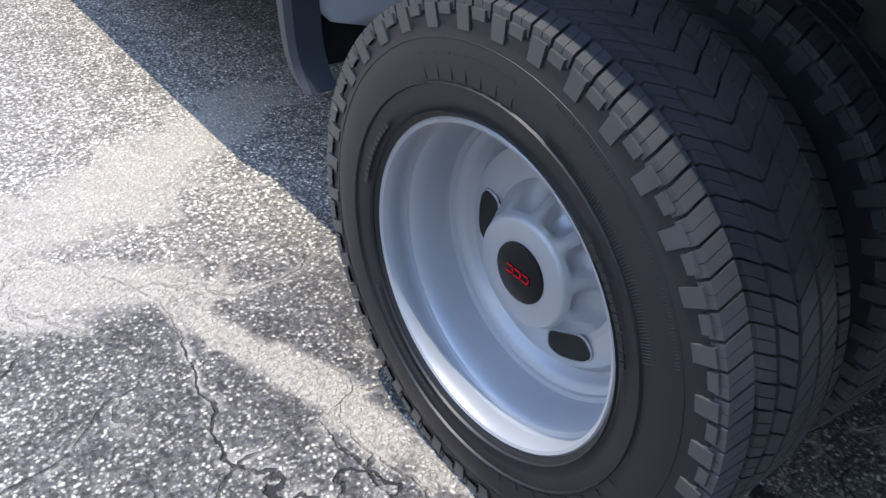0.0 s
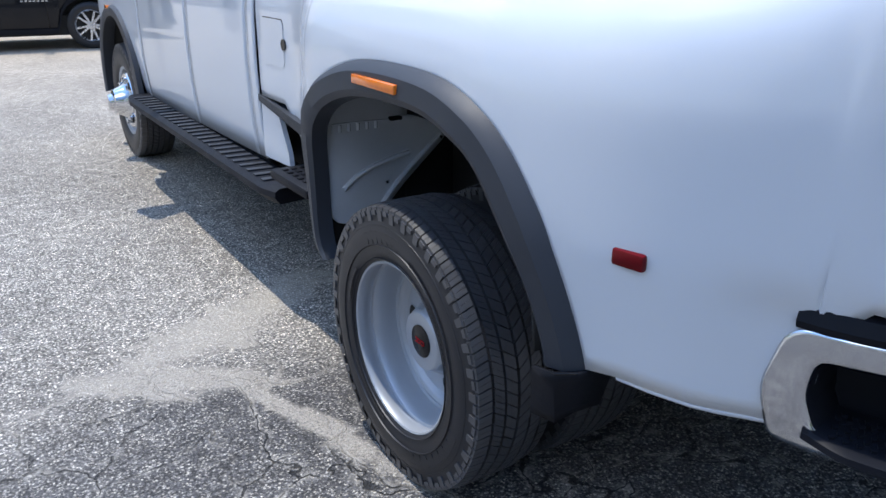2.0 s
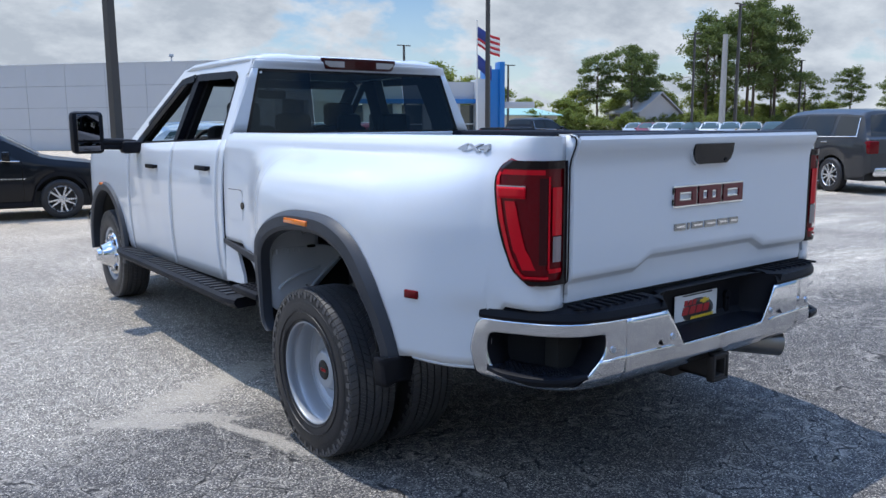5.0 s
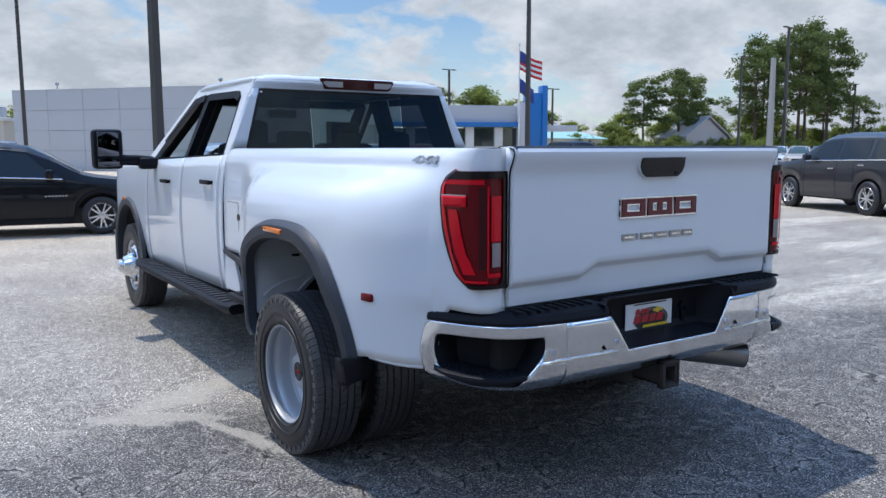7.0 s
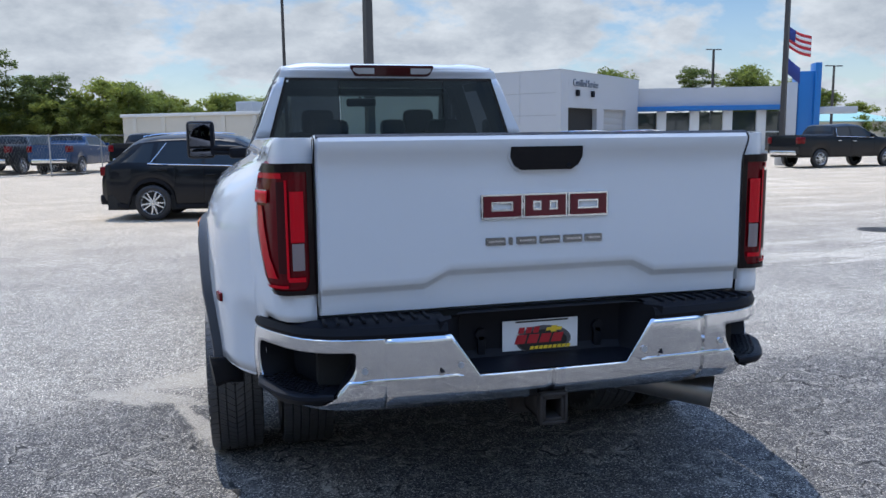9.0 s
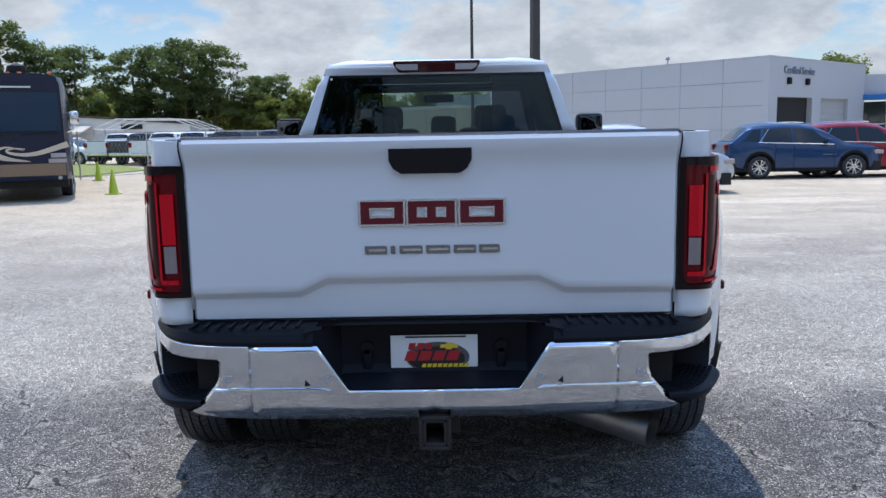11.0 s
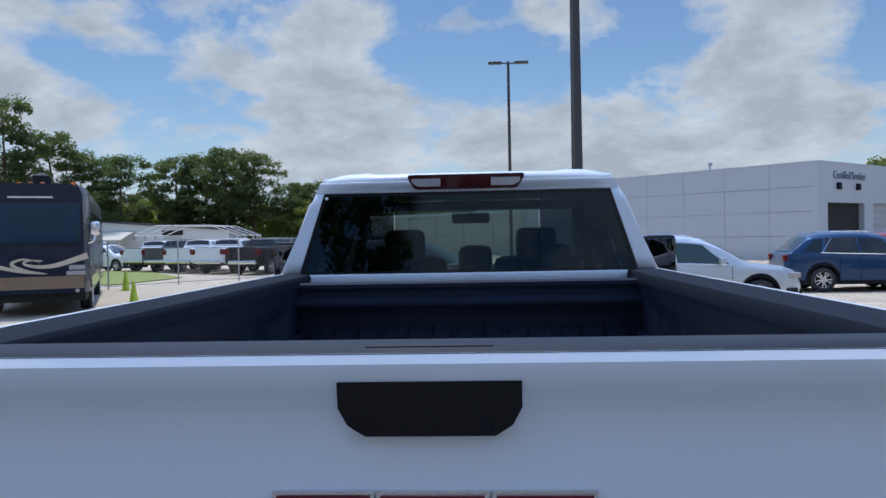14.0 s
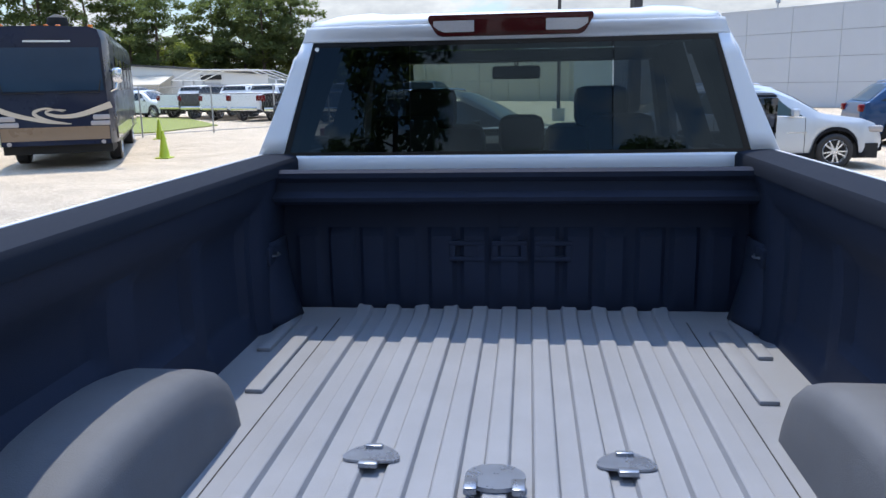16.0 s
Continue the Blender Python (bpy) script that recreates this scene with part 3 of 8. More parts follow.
for side in (-1, 1):
    bm = bmesh.new()
    rows = []
    ys = sorted({round(p[1], 4) for p in PLAN} | {0.5715, 0.578, 0.59, 0.605, 0.63, 1.80, 1.82, 1.832, 1.840, 1.87})
    stations = sorted([(x, y) for x, y in PLAN if 0.02 < y < 0.565] + [(0.9855, 0.11), (0.989, 0.15), (0.991, 0.175), (0.9925, 0.19), (0.9955, 0.225), (0.997, 0.25), (0.9985, 0.28), (1.001, 0.36), (1.001, 0.43), (1.002, 0.5)], key=lambda q: q[1])
    stations = [(x, y) for x, y in PLAN if y <= 0.02] + stations
    stations += [(1.004, y) for y in ys if 0.565 <= y < 2.75] + PLAN[-2:]
    for x, y in stations:
        lo = bed_lo(y)
        row = []
        for k in range(37):
            v = k / 36
            z = lo + (1.532 - lo) * (1 - (1 - v) ** 1.5)
            row.append((side * bed_skin(x, y, z), y, z))
        rows.append(row)
    grid(bm, rows)
    lip = [(side * (bed_skin(x, y, 0.645) - d), y, bed_lo(y) - dz) for x, y in stations if 0.19 <= y <= 0.56 for d, dz in ((0.0, 0.0),)]
    rows = [[(a, y, z), (a - side * 0.003, y, z - 0.007), (a - side * 0.010, y, z - 0.012), (a - side * 0.030, y, z - 0.010)] for a, y, z in lip]
    grid(bm, rows)
    thick(part("bedside_panel", bm, M_WHITE, truck, "white dually fender panel"), 0.006)

    # flare moulding
    bm = bmesh.new()
    rows = []
    for a, b in zip(FO, FI):
        def sk(p, out):
            return side * (bed_skin(1.004, max(p.y, 0.3), min(p.z, 1.14)) + out)
        m1, m2 = a.lerp(b, 0.12), a.lerp(b, 0.8)
        rows.append([(sk(a, -0.005), a.y, a.z), (sk(a, 0.022), m1.y, m1.z), (sk(a, 0.040), a.lerp(b, 0.3).y, a.lerp(b, 0.3).z), (sk(a, 0.046), m2.y, m2.z),
                     (sk(a, 0.036), b.y, b.z), (sk(a, 0.028), b.y, b.z), (sk(a, -0.012), b.lerp(Vector((0, 1.235, 0.6)), 0.012).y, b.lerp(Vector((0, 1.235, 0.6)), 0.012).z)])
    grid(bm, rows)
    flare = part("fender_flare", bm, M_FLARE, truck, "dark grey plastic wheel-arch flare", sharp=30)
    bm = bmesh.new()
    ax = bed_skin(1.004, 1.2, 1.14)
    box(bm, side * (ax + 0.042) - 0.011, side * (ax + 0.042) + 0.011, 1.175, 1.40, 1.118, 1.143, 0.005)
    part("marker_lamp", bm, M_AMBER, flare, "amber side marker lamp")
    # seam across the flare's rear foot
    bm = bmesh.new()
    tube(bm, [(side * (ax - 0.03), 0.570, 0.630), (side * (ax + 0.004), 0.605, 0.623), (side * (ax + 0.006), 0.665, 0.614)], 0.003, 6)
    part("seam", bm, M_GLOSSBLACK, flare)
    # red rear marker
    bm = bmesh.new()
    rx = bed_skin(1.002, 0.48, 0.908)
    mm = Matrix.Translation((side * rx, 0.48, 0.908)) @ Matrix.Rotation(-side * radians(11), 4, "Z")
    box(bm, -0.010, 0.010, -0.035, 0.035, -0.017, 0.017, 0.006, mm)
    part("rear_marker_lamp", bm, M_REDLENS, truck, "red side marker lamp")
    # mud flap and rear lower liner
    bm = bmesh.new()
    rows = []
    for k in range(7):
        f = k / 6
        rows.append([(side * (1.236 - 0.012 * f), 0.668 + 0.01 * f, 0.615 - 0.125 * f), (side * (1.228 - 0.02 * f), 0.61 + 0.01 * f, 0.622 - 0.132 * f), (side * (1.195 - 0.03 * f), 0.572 + 0.035 * f, 0.630 - 0.12 * f), (side * (1.10), 0.562 + 0.04 * f, 0.63 - 0.12 * f)])
    grid(bm, rows)
    thick(part("mud_flap", bm, M_BLACKPL, truck, "black mud flap"), 0.008)
    # inner panels of the wheel arch
    XL = [(0.586, 1.09), (0.59, 1.12), (0.605, 1.165), (0.643, 1.204), (0.70, 1.228), (0.746, 1.238), (0.84, 1.242), (0.95, 1.232), (1.05, 1.20), (1.11, 1.16)]
    XR = [(0.586, 1.07), (0.62, 1.01), (0.66, 0.962), (0.855, 0.775), (0.912, 0.735), (0.932, 0.905), (1.11, 0.915)]
    bm = bmesh.new()
    rows = []
    for k in range(25):
        z = 0.586 + 0.524 * k / 24
        a, b = lerp(XL, z), lerp(XR, z)
        row = []
        for j in range(15):
            x = a + (b - a) * j / 14
            row.append((side * x, 1.757 - 0.035 * smooth(0.95, 0.75, x) + 0.012 * smooth(1.19, 1.24, x), z))
        rows.append(row)
    grid(bm, rows)
    well = thick(part("wheel_well_panel", bm, M_WELL, truck, "white inner fender panel, greyed for shade"), 0.006)
    for pts in ([(1.144, 1.712, 0.718), (1.10, 1.712, 0.752), (1.028, 1.712, 0.782), (0.96, 1.706, 0.80), (0.904, 1.700, 0.813)],
                [(1.022, 1.712, 0.628), (0.96, 1.708, 0.70), (0.896, 1.700, 0.765), (0.816, 1.688, 0.839), (0.78, 1.680, 0.87)]):
        bm = bmesh.new()
        tube(bm, [(side * x, y + 0.041, z) for x, y, z in pts], 0.009, 8)
        part("pressed_rib", bm, M_WELL, well)
    bm = bmesh.new()
    tube(bm, [(side * 1.222, 1.751, 0.933), (side * 1.097, 1.751, 0.933), (side * 0.976, 1.747, 0.929)], 0.0025, 6)
    part("weld_seam", bm, M_WELL, well)
    for k in range(6):
        bm = bmesh.new()
        tube(bm, [(side * (1.18 - 0.032 * k), 1.754, 0.928), (side * (1.18 - 0.032 * k), 1.754, 0.905)], 0.006, 6)
        part("weld", bm, M_WELL, well)
    for x, y, z, r in ((1.21, 1.751, 0.881, 0.006), (0.795, 1.717, 0.856, 0.005), (0.984, 1.751, 0.719, 0.004)):
        bm = bmesh.new()
        tube(bm, [(side * x, y + 0.004, z), (side * x, y - 0.004, z)], r, 8)
        part("bolt_hole", bm, M_UNDER, well)
    bm = bmesh.new()
    box(bm, side * 0.955 - 0.022, side * 0.955 + 0.022, 1.73, 1.752, 0.925, 0.938, 0.004)
    part("clip", bm, M_BLACKPL, well, "black plastic clip")
    bm = bmesh.new()
    box(bm, min(side * 0.90, side * 1.222), max(side * 0.90, side * 1.222), 1.778, 1.788, 0.52, 1.02)
    part("front_liner", bm, M_UNDER, truck, "black wheel-well liner")
    for x0, x1, y0, z0, z1 in ((0.60, 0.897, 1.778, 0.52, 0.925), (0.90, 1.205, 1.20, 1.10, 1.115), (0.90, 1.195, 1.778, 1.023, 1.097)):
        bm = bmesh.new()
        box(bm, min(side * x0, side * x1), max(side * x0, side * x1), y0, 1.788, z0, z1)
        part("liner_panel", bm, M_UNDER, truck, "black wheel-well liner")
    bm = bmesh.new()
    rows = []
    for k in range(15):
        a = math.pi * (0.40 + 0.60 * k / 14)
        yy, zz = 1.21 + 0.50 * math.cos(a), 0.62 + 0.47 * math.sin(a)
        rows.append([(side * 1.20, yy, zz), (side * 0.70, yy, zz)])
    grid(bm, rows)
    rows = [[(side * 0.70, y, 0.5), (side * 0.70, y, 0.93)] for y in (0.6, 1.2, 1.8)]
    grid(bm, rows)
    thick(part("wheel_well_liner", bm, M_UNDER, truck, "black wheel-well liner"), 0.01)
    # shock absorber in the arch
    bm = bmesh.new()
    tube(bm, [(side * 0.78, 1.05, 0.45), (side * 0.80, 1.02, 0.80)], 0.035, 12)
    tube(bm, [(side * 0.80, 1.02, 0.80), (side * 0.805, 1.01, 0.86)], 0.055, 12)
    tube(bm, [(side * 0.80, 1.02, 0.86), (side * 0.81, 1.0, 1.05)], 0.028, 12)
    part("shock_absorber", bm, M_DARKMETAL, truck, "dark metal shock absorber")

# fuel door on the driver's side
bm = bmesh.new()
pts = [(2.50, 1.00), (2.70, 1.00), (2.715, 1.02), (2.715, 1.17), (2.70, 1.19), (2.50, 1.19), (2.485, 1.17), (2.485, 1.02)]
prism(bm, [(-1.0195, y, z) for y, z in pts], (0.004, 0, 0))
fd = part("fuel_door_gap", bm, M_GLOSSBLACK, truck)
bm = bmesh.new()
prism(bm, [(-1.0225, 2.6 + (y - 2.6) * 0.965, 1.095 + (z - 1.095) * 0.965) for y, z in pts], (0.004, 0, 0))
part("fuel_door", bm, M_WHITE, truck, "white fuel filler door")
bm = bmesh.new()
tube(bm, [(-1.018, 2.487, 1.095), (-1.026, 2.487, 1.095)], 0.022, 12)
part("finger_notch", bm, M_GLOSSBLACK, fd)


# ---- tailgate ----
def crease(x):
    return lerp([(-0.9, 1.004), (-0.455, 1.008), (-0.365, 1.052), (0.365, 1.052), (0.455, 1.008), (0.9, 1.004)], x)


xs = [-0.832, -0.82] + [-0.80 + 0.05 * i for i in range(33)] + [0.82, 0.832]
xs += [-0.455, -0.365, 0.365, 0.455, -0.41, 0.41]
rows = []
for x in sorted(set(round(v, 4) for v in xs)):
    c = crease(x)
    e = 0.012 if abs(x) > 0.825 else 0.0
    prof = [(0.0, 1.536), (-0.055, 1.538), (-0.078, 1.532), (-0.086, 1.518), (-0.085, 1.500), (-0.074, 1.475), (-0.062, 1.45), (-0.056, 1.42), (-0.055, 1.38), (-0.056, 1.25),
            (-0.058, c + 0.03), (-0.057, c + 0.008), (-0.052, c), (-0.036, c - 0.016), (-0.033, c - 0.024), (-0.034, 0.95), (-0.030, 0.915), (-0.012, 0.905)]
    rows.append([(x, y + e, z) for y, z in prof])
bm = bmesh.new()
grid(bm, rows)
for x in (-0.832, 0.832):
    poly(bm, [(x, -0.002, 1.534), (x, -0.043, 1.536), (x, -0.066, 1.530), (x, -0.074, 1.518), (x, -0.073, 1.500), (x, -0.062, 1.475), (x, -0.050, 1.45), (x, -0.044, 1.42), (x, -0.044, 0.95), (x, 0.03, 0.95), (x, 0.03, 1.534)])
tailgate = part("tailgate", bm, M_WHITE, truck, "white tailgate with a stepped crease", sharp=32)
thick(tailgate, 0.004)
for side in (-1, 1):
    bm = bmesh.new()
    line = [(-0.047, 1.535), (-0.071, 1.530), (-0.0785, 1.518), (-0.0775, 1.500), (-0.0665, 1.475), (-0.0545, 1.45), (-0.0485, 1.42), (-0.0485, 1.03), (-0.046, 1.0), (-0.030, 0.985), (-0.026, 0.95), (-0.022, 0.91)]
    grid(bm, [[(side * x, y, z) for x in (0.8325, 0.8375)] for y, z in line])
    thick(part("tailgate_seam", bm, M_GLOSSBLACK, truck, "dark seam beside the tailgate"), 0.003)
bm = bmesh.new()
rows = []
for i in range(21):
    x = -0.829 + 1.658 * i / 20
    rows.append([(x, -0.0805, 1.527), (x, -0.080, 1.533), (x, -0.070, 1.5395), (x, -0.05, 1.542), (x, 0.02, 1.542), (x, 0.032, 1.536), (x, 0.034, 1.50)])
grid(bm, rows)
cap = part("top_cap", bm, M_CAP, tailgate, "grey-black plastic top cap")
# thin dark bar imitates the shade in a pressed groove
bm = bmesh.new()
prism(bm, [(-0.097, -0.064, 1.5390), (0.097, -0.064, 1.5390), (0.092, -0.059, 1.5396), (-0.092, -0.059, 1.5396)], (0, 0, 0.003))
part("slot_shade_bar", bm, M_UNDER, cap, "dark bar for the shade in the cap's slot")
bm = bmesh.new()
box(bm, -0.80, 0.80, -0.02, 0.035, 0.95, 1.53, 0.01)
for i in range(9):
    x = -0.68 + i * 0.17
    box(bm, x - 0.05, x + 0.05, 0.03, 0.045, 1.0, 1.46, 0.008)
part("inner_panel", bm, M_LINERWALL, tailgate, "textured black inner panel")
bm = bmesh.new()
pts = [(-0.138, 1.492), (0.138, 1.492), (0.138, 1.452), (0.124, 1.425), (0.098, 1.408), (-0.098, 1.408), (-0.124, 1.425), (-0.138, 1.452)]
prism(bm, [(x * 1.05, -0.078 + (1.492 - z) * 0.10, 1.45 + (z - 1.45) * 1.12) for x, z in pts], (0, 0.02, 0))
hframe = part("handle_bezel", bm, M_WHITE, tailgate)
bm = bmesh.new()
prism(bm, [(x, -0.0865 + (1.492 - z) * 0.12, z) for x, z in pts], (0, 0.02, 0))
hd = part("tailgate_handle", bm, M_GLOSSBLACK, tailgate, "gloss black handle pad")
bm = bmesh.new()
tube(bm, [(0.085, -0.082, 1.424), (0.085, -0.074, 1.424)], 0.008, 10)
part("lock", bm, M_BLACKPL, tailgate)


SLAB = [0]


def slab(bm, x0, x1, z0, z1, y, d, slant=0.0):
    SLAB[0] = (SLAB[0] + 1) % 9
    y = y - SLAB[0] * 0.00012
    prism(bm, [(x0, y, z0), (x1, y, z0), (x1 + slant, y, z1), (x0 + slant, y, z1)], (0, d, 0))


EMBLEM = ((-0.240, -0.092), (-0.080, 0.082), (0.096, 0.245))


def emblem(bm, block, g, y, d):
    """A plain rectangular block with one long slot or two upright slots."""
    z0, z1, t = 1.238, 1.318, 0.025
    a, b = EMBLEM[block]
    slab(bm, a - g, b + g, z1 - t - g, z1 + g, y, d)
    slab(bm, a - g, b + g, z0 - g, z0 + t + g, y, d)
    w = 0.034
    posts = (a, (a + b - w) / 2, b - w) if block == 1 else (a, b - w)
    for x in posts:
        slab(bm, x - g, x + w + g, z0 + 0.004, z1 - 0.004, y, d)


for block in range(3):
    bm = bmesh.new()
    emblem(bm, block, 0.0045, -0.066, 0.012)
    badge = part("emblem_block", bm, M_CHROME, tailgate, "chrome-edged emblem block")
    bm = bmesh.new()
    emblem(bm, block, -0.0022, -0.0695, 0.01)
    part("emblem_face", bm, M_BADGERED, badge, "dark red emblem face")
for x0, x1 in ((-0.228, -0.152), (-0.140, -0.124), (-0.110, -0.032), (-0.020, 0.062), (0.074, 0.150), (0.160, 0.230)):
    bm = bmesh.new()
    prism(bm, [(x0 + 0.004, -0.0635, 1.137), (x1, -0.0635, 1.137), (x1, -0.0635, 1.161), (x1 - 0.004, -0.0635, 1.165), (x0, -0.0635, 1.165), (x0, -0.0635, 1.141)], (0, 0.008, 0))
    bar = part("script_bar", bm, M_DARKCHROME, tailgate, "thin chrome script bar")
    if x1 - x0 > 0.03:
        bm = bmesh.new()
        box(bm, x0 + 0.012, x1 - 0.006, -0.0645, -0.060, 1.1475, 1.1545)
        part("slot", bm, M_CHROME, bar)

# ---- tail lamps ----
def lamp_patch(bm, side, s0, s1, z0, z1, off, n=10, m=8):
    rows = []
    for i in range(m + 1):
        z = z0 + (z1 - z0) * i / m
        a, b = s0(z), s1(z)
        row = []
        for j in range(n + 1):
            x, y, nx, ny = plan_at(a + (b - a) * j / n)
            X = bed_skin(x, y, z)
            so = a + (b - a) * j / n
            swell = off + 0.013 * smooth(0.03, 0.11, so) * smooth(lerp(S_OUT, z) + 0.004, lerp(S_OUT, z) - 0.035, so)
            row.append((side * (X + nx * swell), y + ny * swell, z))
        rows.append(row)
    grid(bm, rows)


S_OUT = [(0.995, 0.146), (1.01, 0.166), (1.03, 0.190), (1.055, 0.208), (1.13, 0.236), (1.23, 0.260), (1.34, 0.281), (1.39, 0.287), (1.415, 0.277), (1.432, 0.258), (1.445, 0.230)]


def s_out(d):
    return lambda z: lerp(S_OUT, z) - d


def s_at(v):
    return lambda z: v


for side in (-1, 1):
    bm = bmesh.new()
    lamp_patch(bm, side, s_at(0.003), s_out(0), 0.995, 1.445, -0.006, 30, 22)
    tl = part("tail_lamp", bm, M_REDLENS, truck, "red and smoked tail lamp")
    thick(tl, 0.026)
    bm = bmesh.new()
    lamp_patch(bm, side, s_at(0.002), lambda z: 0.026 + 0.012 * smooth(1.05, 1.0, z), 0.993, 1.446, 0.0155, 6, 22)
    lamp_patch(bm, side, s_at(0.026), s_out(0), 1.418, 1.447, 0.0155, 30, 3)
    lamp_patch(bm, side, s_at(0.026), s_out(0), 0.993, 1.010, 0.0155, 20, 2)
    lamp_patch(bm, side, s_out(0.006), s_out(-0.003), 0.995, 1.445, 0.0090, 4, 22)
    part("smoked_rim", bm, M_DARKLENS, tl, "smoked dark lens border")
    # bright outer tube that follows the lamp's edge
    bm = bmesh.new()
    lamp_patch(bm, side, s_out(0.030), s_out(0.010), 1.02, 1.405, 0.0105, 6, 20)
    lamp_patch(bm, side, s_at(0.10), s_out(0.034), 1.396, 1.414, 0.0125, 12, 2)
    part("outer_light_tube", bm, M_REDGLOW, tl, "bright red outer lens edge")
    bm = bmesh.new()
    lamp_patch(bm, side, s_at(0.082), s_at(0.108), 1.07, 1.385, 0.0152, 6, 12)
    part("smoked_inset", bm, M_SMOKE, tl, "dark inner lens zone")
    bm = bmesh.new()
    lamp_patch(bm, side, s_at(0.034), s_at(0.072), 1.178, 1.352, 0.0172, 8, 10)
    part("brake_bar", bm, M_REDGLOW, tl, "bright red brake lens")
    bm = bmesh.new()
    lamp_patch(bm, side, s_out(0.085), s_out(0.045), 1.05, 1.30, 0.0130, 8, 10)
    lamp_patch(bm, side, s_at(0.085), s_out(0.018), 1.018, 1.028, 0.0173, 8, 1)
    part("light_pipe", bm, M_REDGLOW, tl, "bright red C-shaped lens")
    bm = bmesh.new()
    lamp_patch(bm, side, s_at(0.152), s_out(0.018), 1.310, 1.352, 0.0140, 12, 4)
    bar = part("signal_bar", bm, M_REDGLOW, tl, "raised red signal bar")
    thick(bar, 0.0015)
    bm = bmesh.new()
    lamp_patch(bm, side, s_at(0.152), s_out(0.018), 1.3525, 1.357, 0.0148, 12, 1)
    part("bar_edge", bm, M_CLEARLENS, tl, "pale edge of the signal bar")
    bm = bmesh.new()
    lamp_patch(bm, side, s_at(0.034), s_at(0.084), 1.040, 1.056, 0.0172, 6, 2)
    lamp_patch(bm, side, s_at(0.080), s_at(0.088), 1.050, 1.390, 0.0172, 2, 16)
    part("lens_outline", bm, M_REDGLOW, tl)
    bm = bmesh.new()
    lamp_patch(bm, side, s_at(0.036), s_at(0.068), 1.080, 1.173, 0.0175, 6, 6)
    part("reverse_lens", bm, M_REVERSE, tl, "clear reversing lens")

# ---- rear bumper ----
BP = spline([Vector(p + (0,)) for p in ((0.0, -0.165), (0.40, -0.160), (0.68, -0.143), (0.82, -0.108), (0.908, -0.042), (0.970, 0.052), (1.022, 0.155), (1.047, 0.258))], 8)


def bump_at(x):
    """Plan point of the bumper face: parameter is the arc length from the middle."""
    acc = 0.0
    for a, b in zip(BP, BP[1:]):
        d = (b - a).length
        if x <= acc + d or b is BP[-1]:
            p = a.lerp(b, (x - acc) / d)
            t = (b - a).normalized()
            return p.x, p.y, t.y, -t.x
        acc += d


BLEN = sum((b - a).length for a, b in zip(BP, BP[1:]))


def bump_strip(bm, side, s_list, lo, hi, off=0.0, n=12, curve=0.008):
    rows = []
    for s in s_list:
        x, y, nx, ny = bump_at(s)
        a, b = lo(s), hi(s)
        row = []
        for k in range(n + 1):
            v = k / n
            z = a + (b - a) * v
            o = off + curve * math.sin(math.pi * max(0, min(1, (z - 0.60) / 0.27)))
            o -= 0.05 * smooth(0.635, 0.57, z)
            row.append((side * (x + nx * o), y + ny * o, z))
        rows.append(row)
    grid(bm, rows)


def srange(a, b, n):
    return [a + (b - a) * i / n for i in range(n + 1)]


def rounded(pts, radii, n=5):
    """A closed outline with its corners rounded off."""
    P = [Vector((a, b, 0)) for a, b in pts]
    out = []
    for i, p in enumerate(P):
        a, b, r = P[i - 1], P[(i + 1) % len(P)], radii[i]
        if r == 0:
            out.append((p.x, p.y))
            continue
        u, v = (a - p).normalized() * r, (b - p).normalized() * r
        for k in range(n + 1):
            t = k / n
            q = (p + u) * (1 - t) ** 2 + p * 2 * t * (1 - t) + (p + v) * t * t
            out.append((q.x, q.y))
    return out


POCKET = rounded([(0.722, 0.797), (0.722, 0.728), (0.832, 0.607), (1.02, 0.604), (1.165, 0.652), (1.192, 0.72), (1.182, 0.797)], (0.02, 0.035, 0.03, 0.05, 0.03, 0.03, 0.03))


def cast(outline, c, a):
    """Where the ray at angle a from c leaves an outline round it."""
    best = None
    dx, dy = math.cos(a), math.sin(a)
    for (ax, ay), (bx, by) in zip(outline, outline[1:] + outline[:1]):
        ex, ey = bx - ax, by - ay
        det = ex * dy - ey * dx
        if abs(det) < 1e-12:
            continue
        r = (ex * (ay - c[1]) - ey * (ax - c[0])) / det
        k = (dx * (ay - c[1]) - dy * (ax - c[0])) / det
        if r > 0 and -1e-6 <= k <= 1 + 1e-6:
            best = r if best is None else min(best, r)
    return c[0] + dx * best, c[1] + dy * best


def chrome_ring(bm, side, outer, hole, c):
    """The bumper's skin between an outer outline and an opening, both given as arc length and height."""
    angs = sorted({math.atan2(z - c[1], s - c[0]) for s, z in outer + hole} | {2 * math.pi * k / 90 - math.pi for k in range(90)})
    rows = []
    for a in angs:
        p, q = cast(hole, c, a), cast(outer, c, a)
        row = []
        for k in range(9):
            v = k / 8
            s, z = p[0] + (q[0] - p[0]) * v, p[1] + (q[1] - p[1]) * v
            x, y, nx, ny = bump_at(min(s, BLEN))
            o = 0.008 * math.sin(math.pi * max(0, min(1, (z - 0.60) / 0.27))) - 0.05 * smooth(0.635, 0.57, z) - 0.004 * (1 - smooth(0.0, 0.15, v))
            row.append((side * (x + nx * o), y + ny * o, z))
        rows.append(row)
    grid(bm, rows + rows[:1])


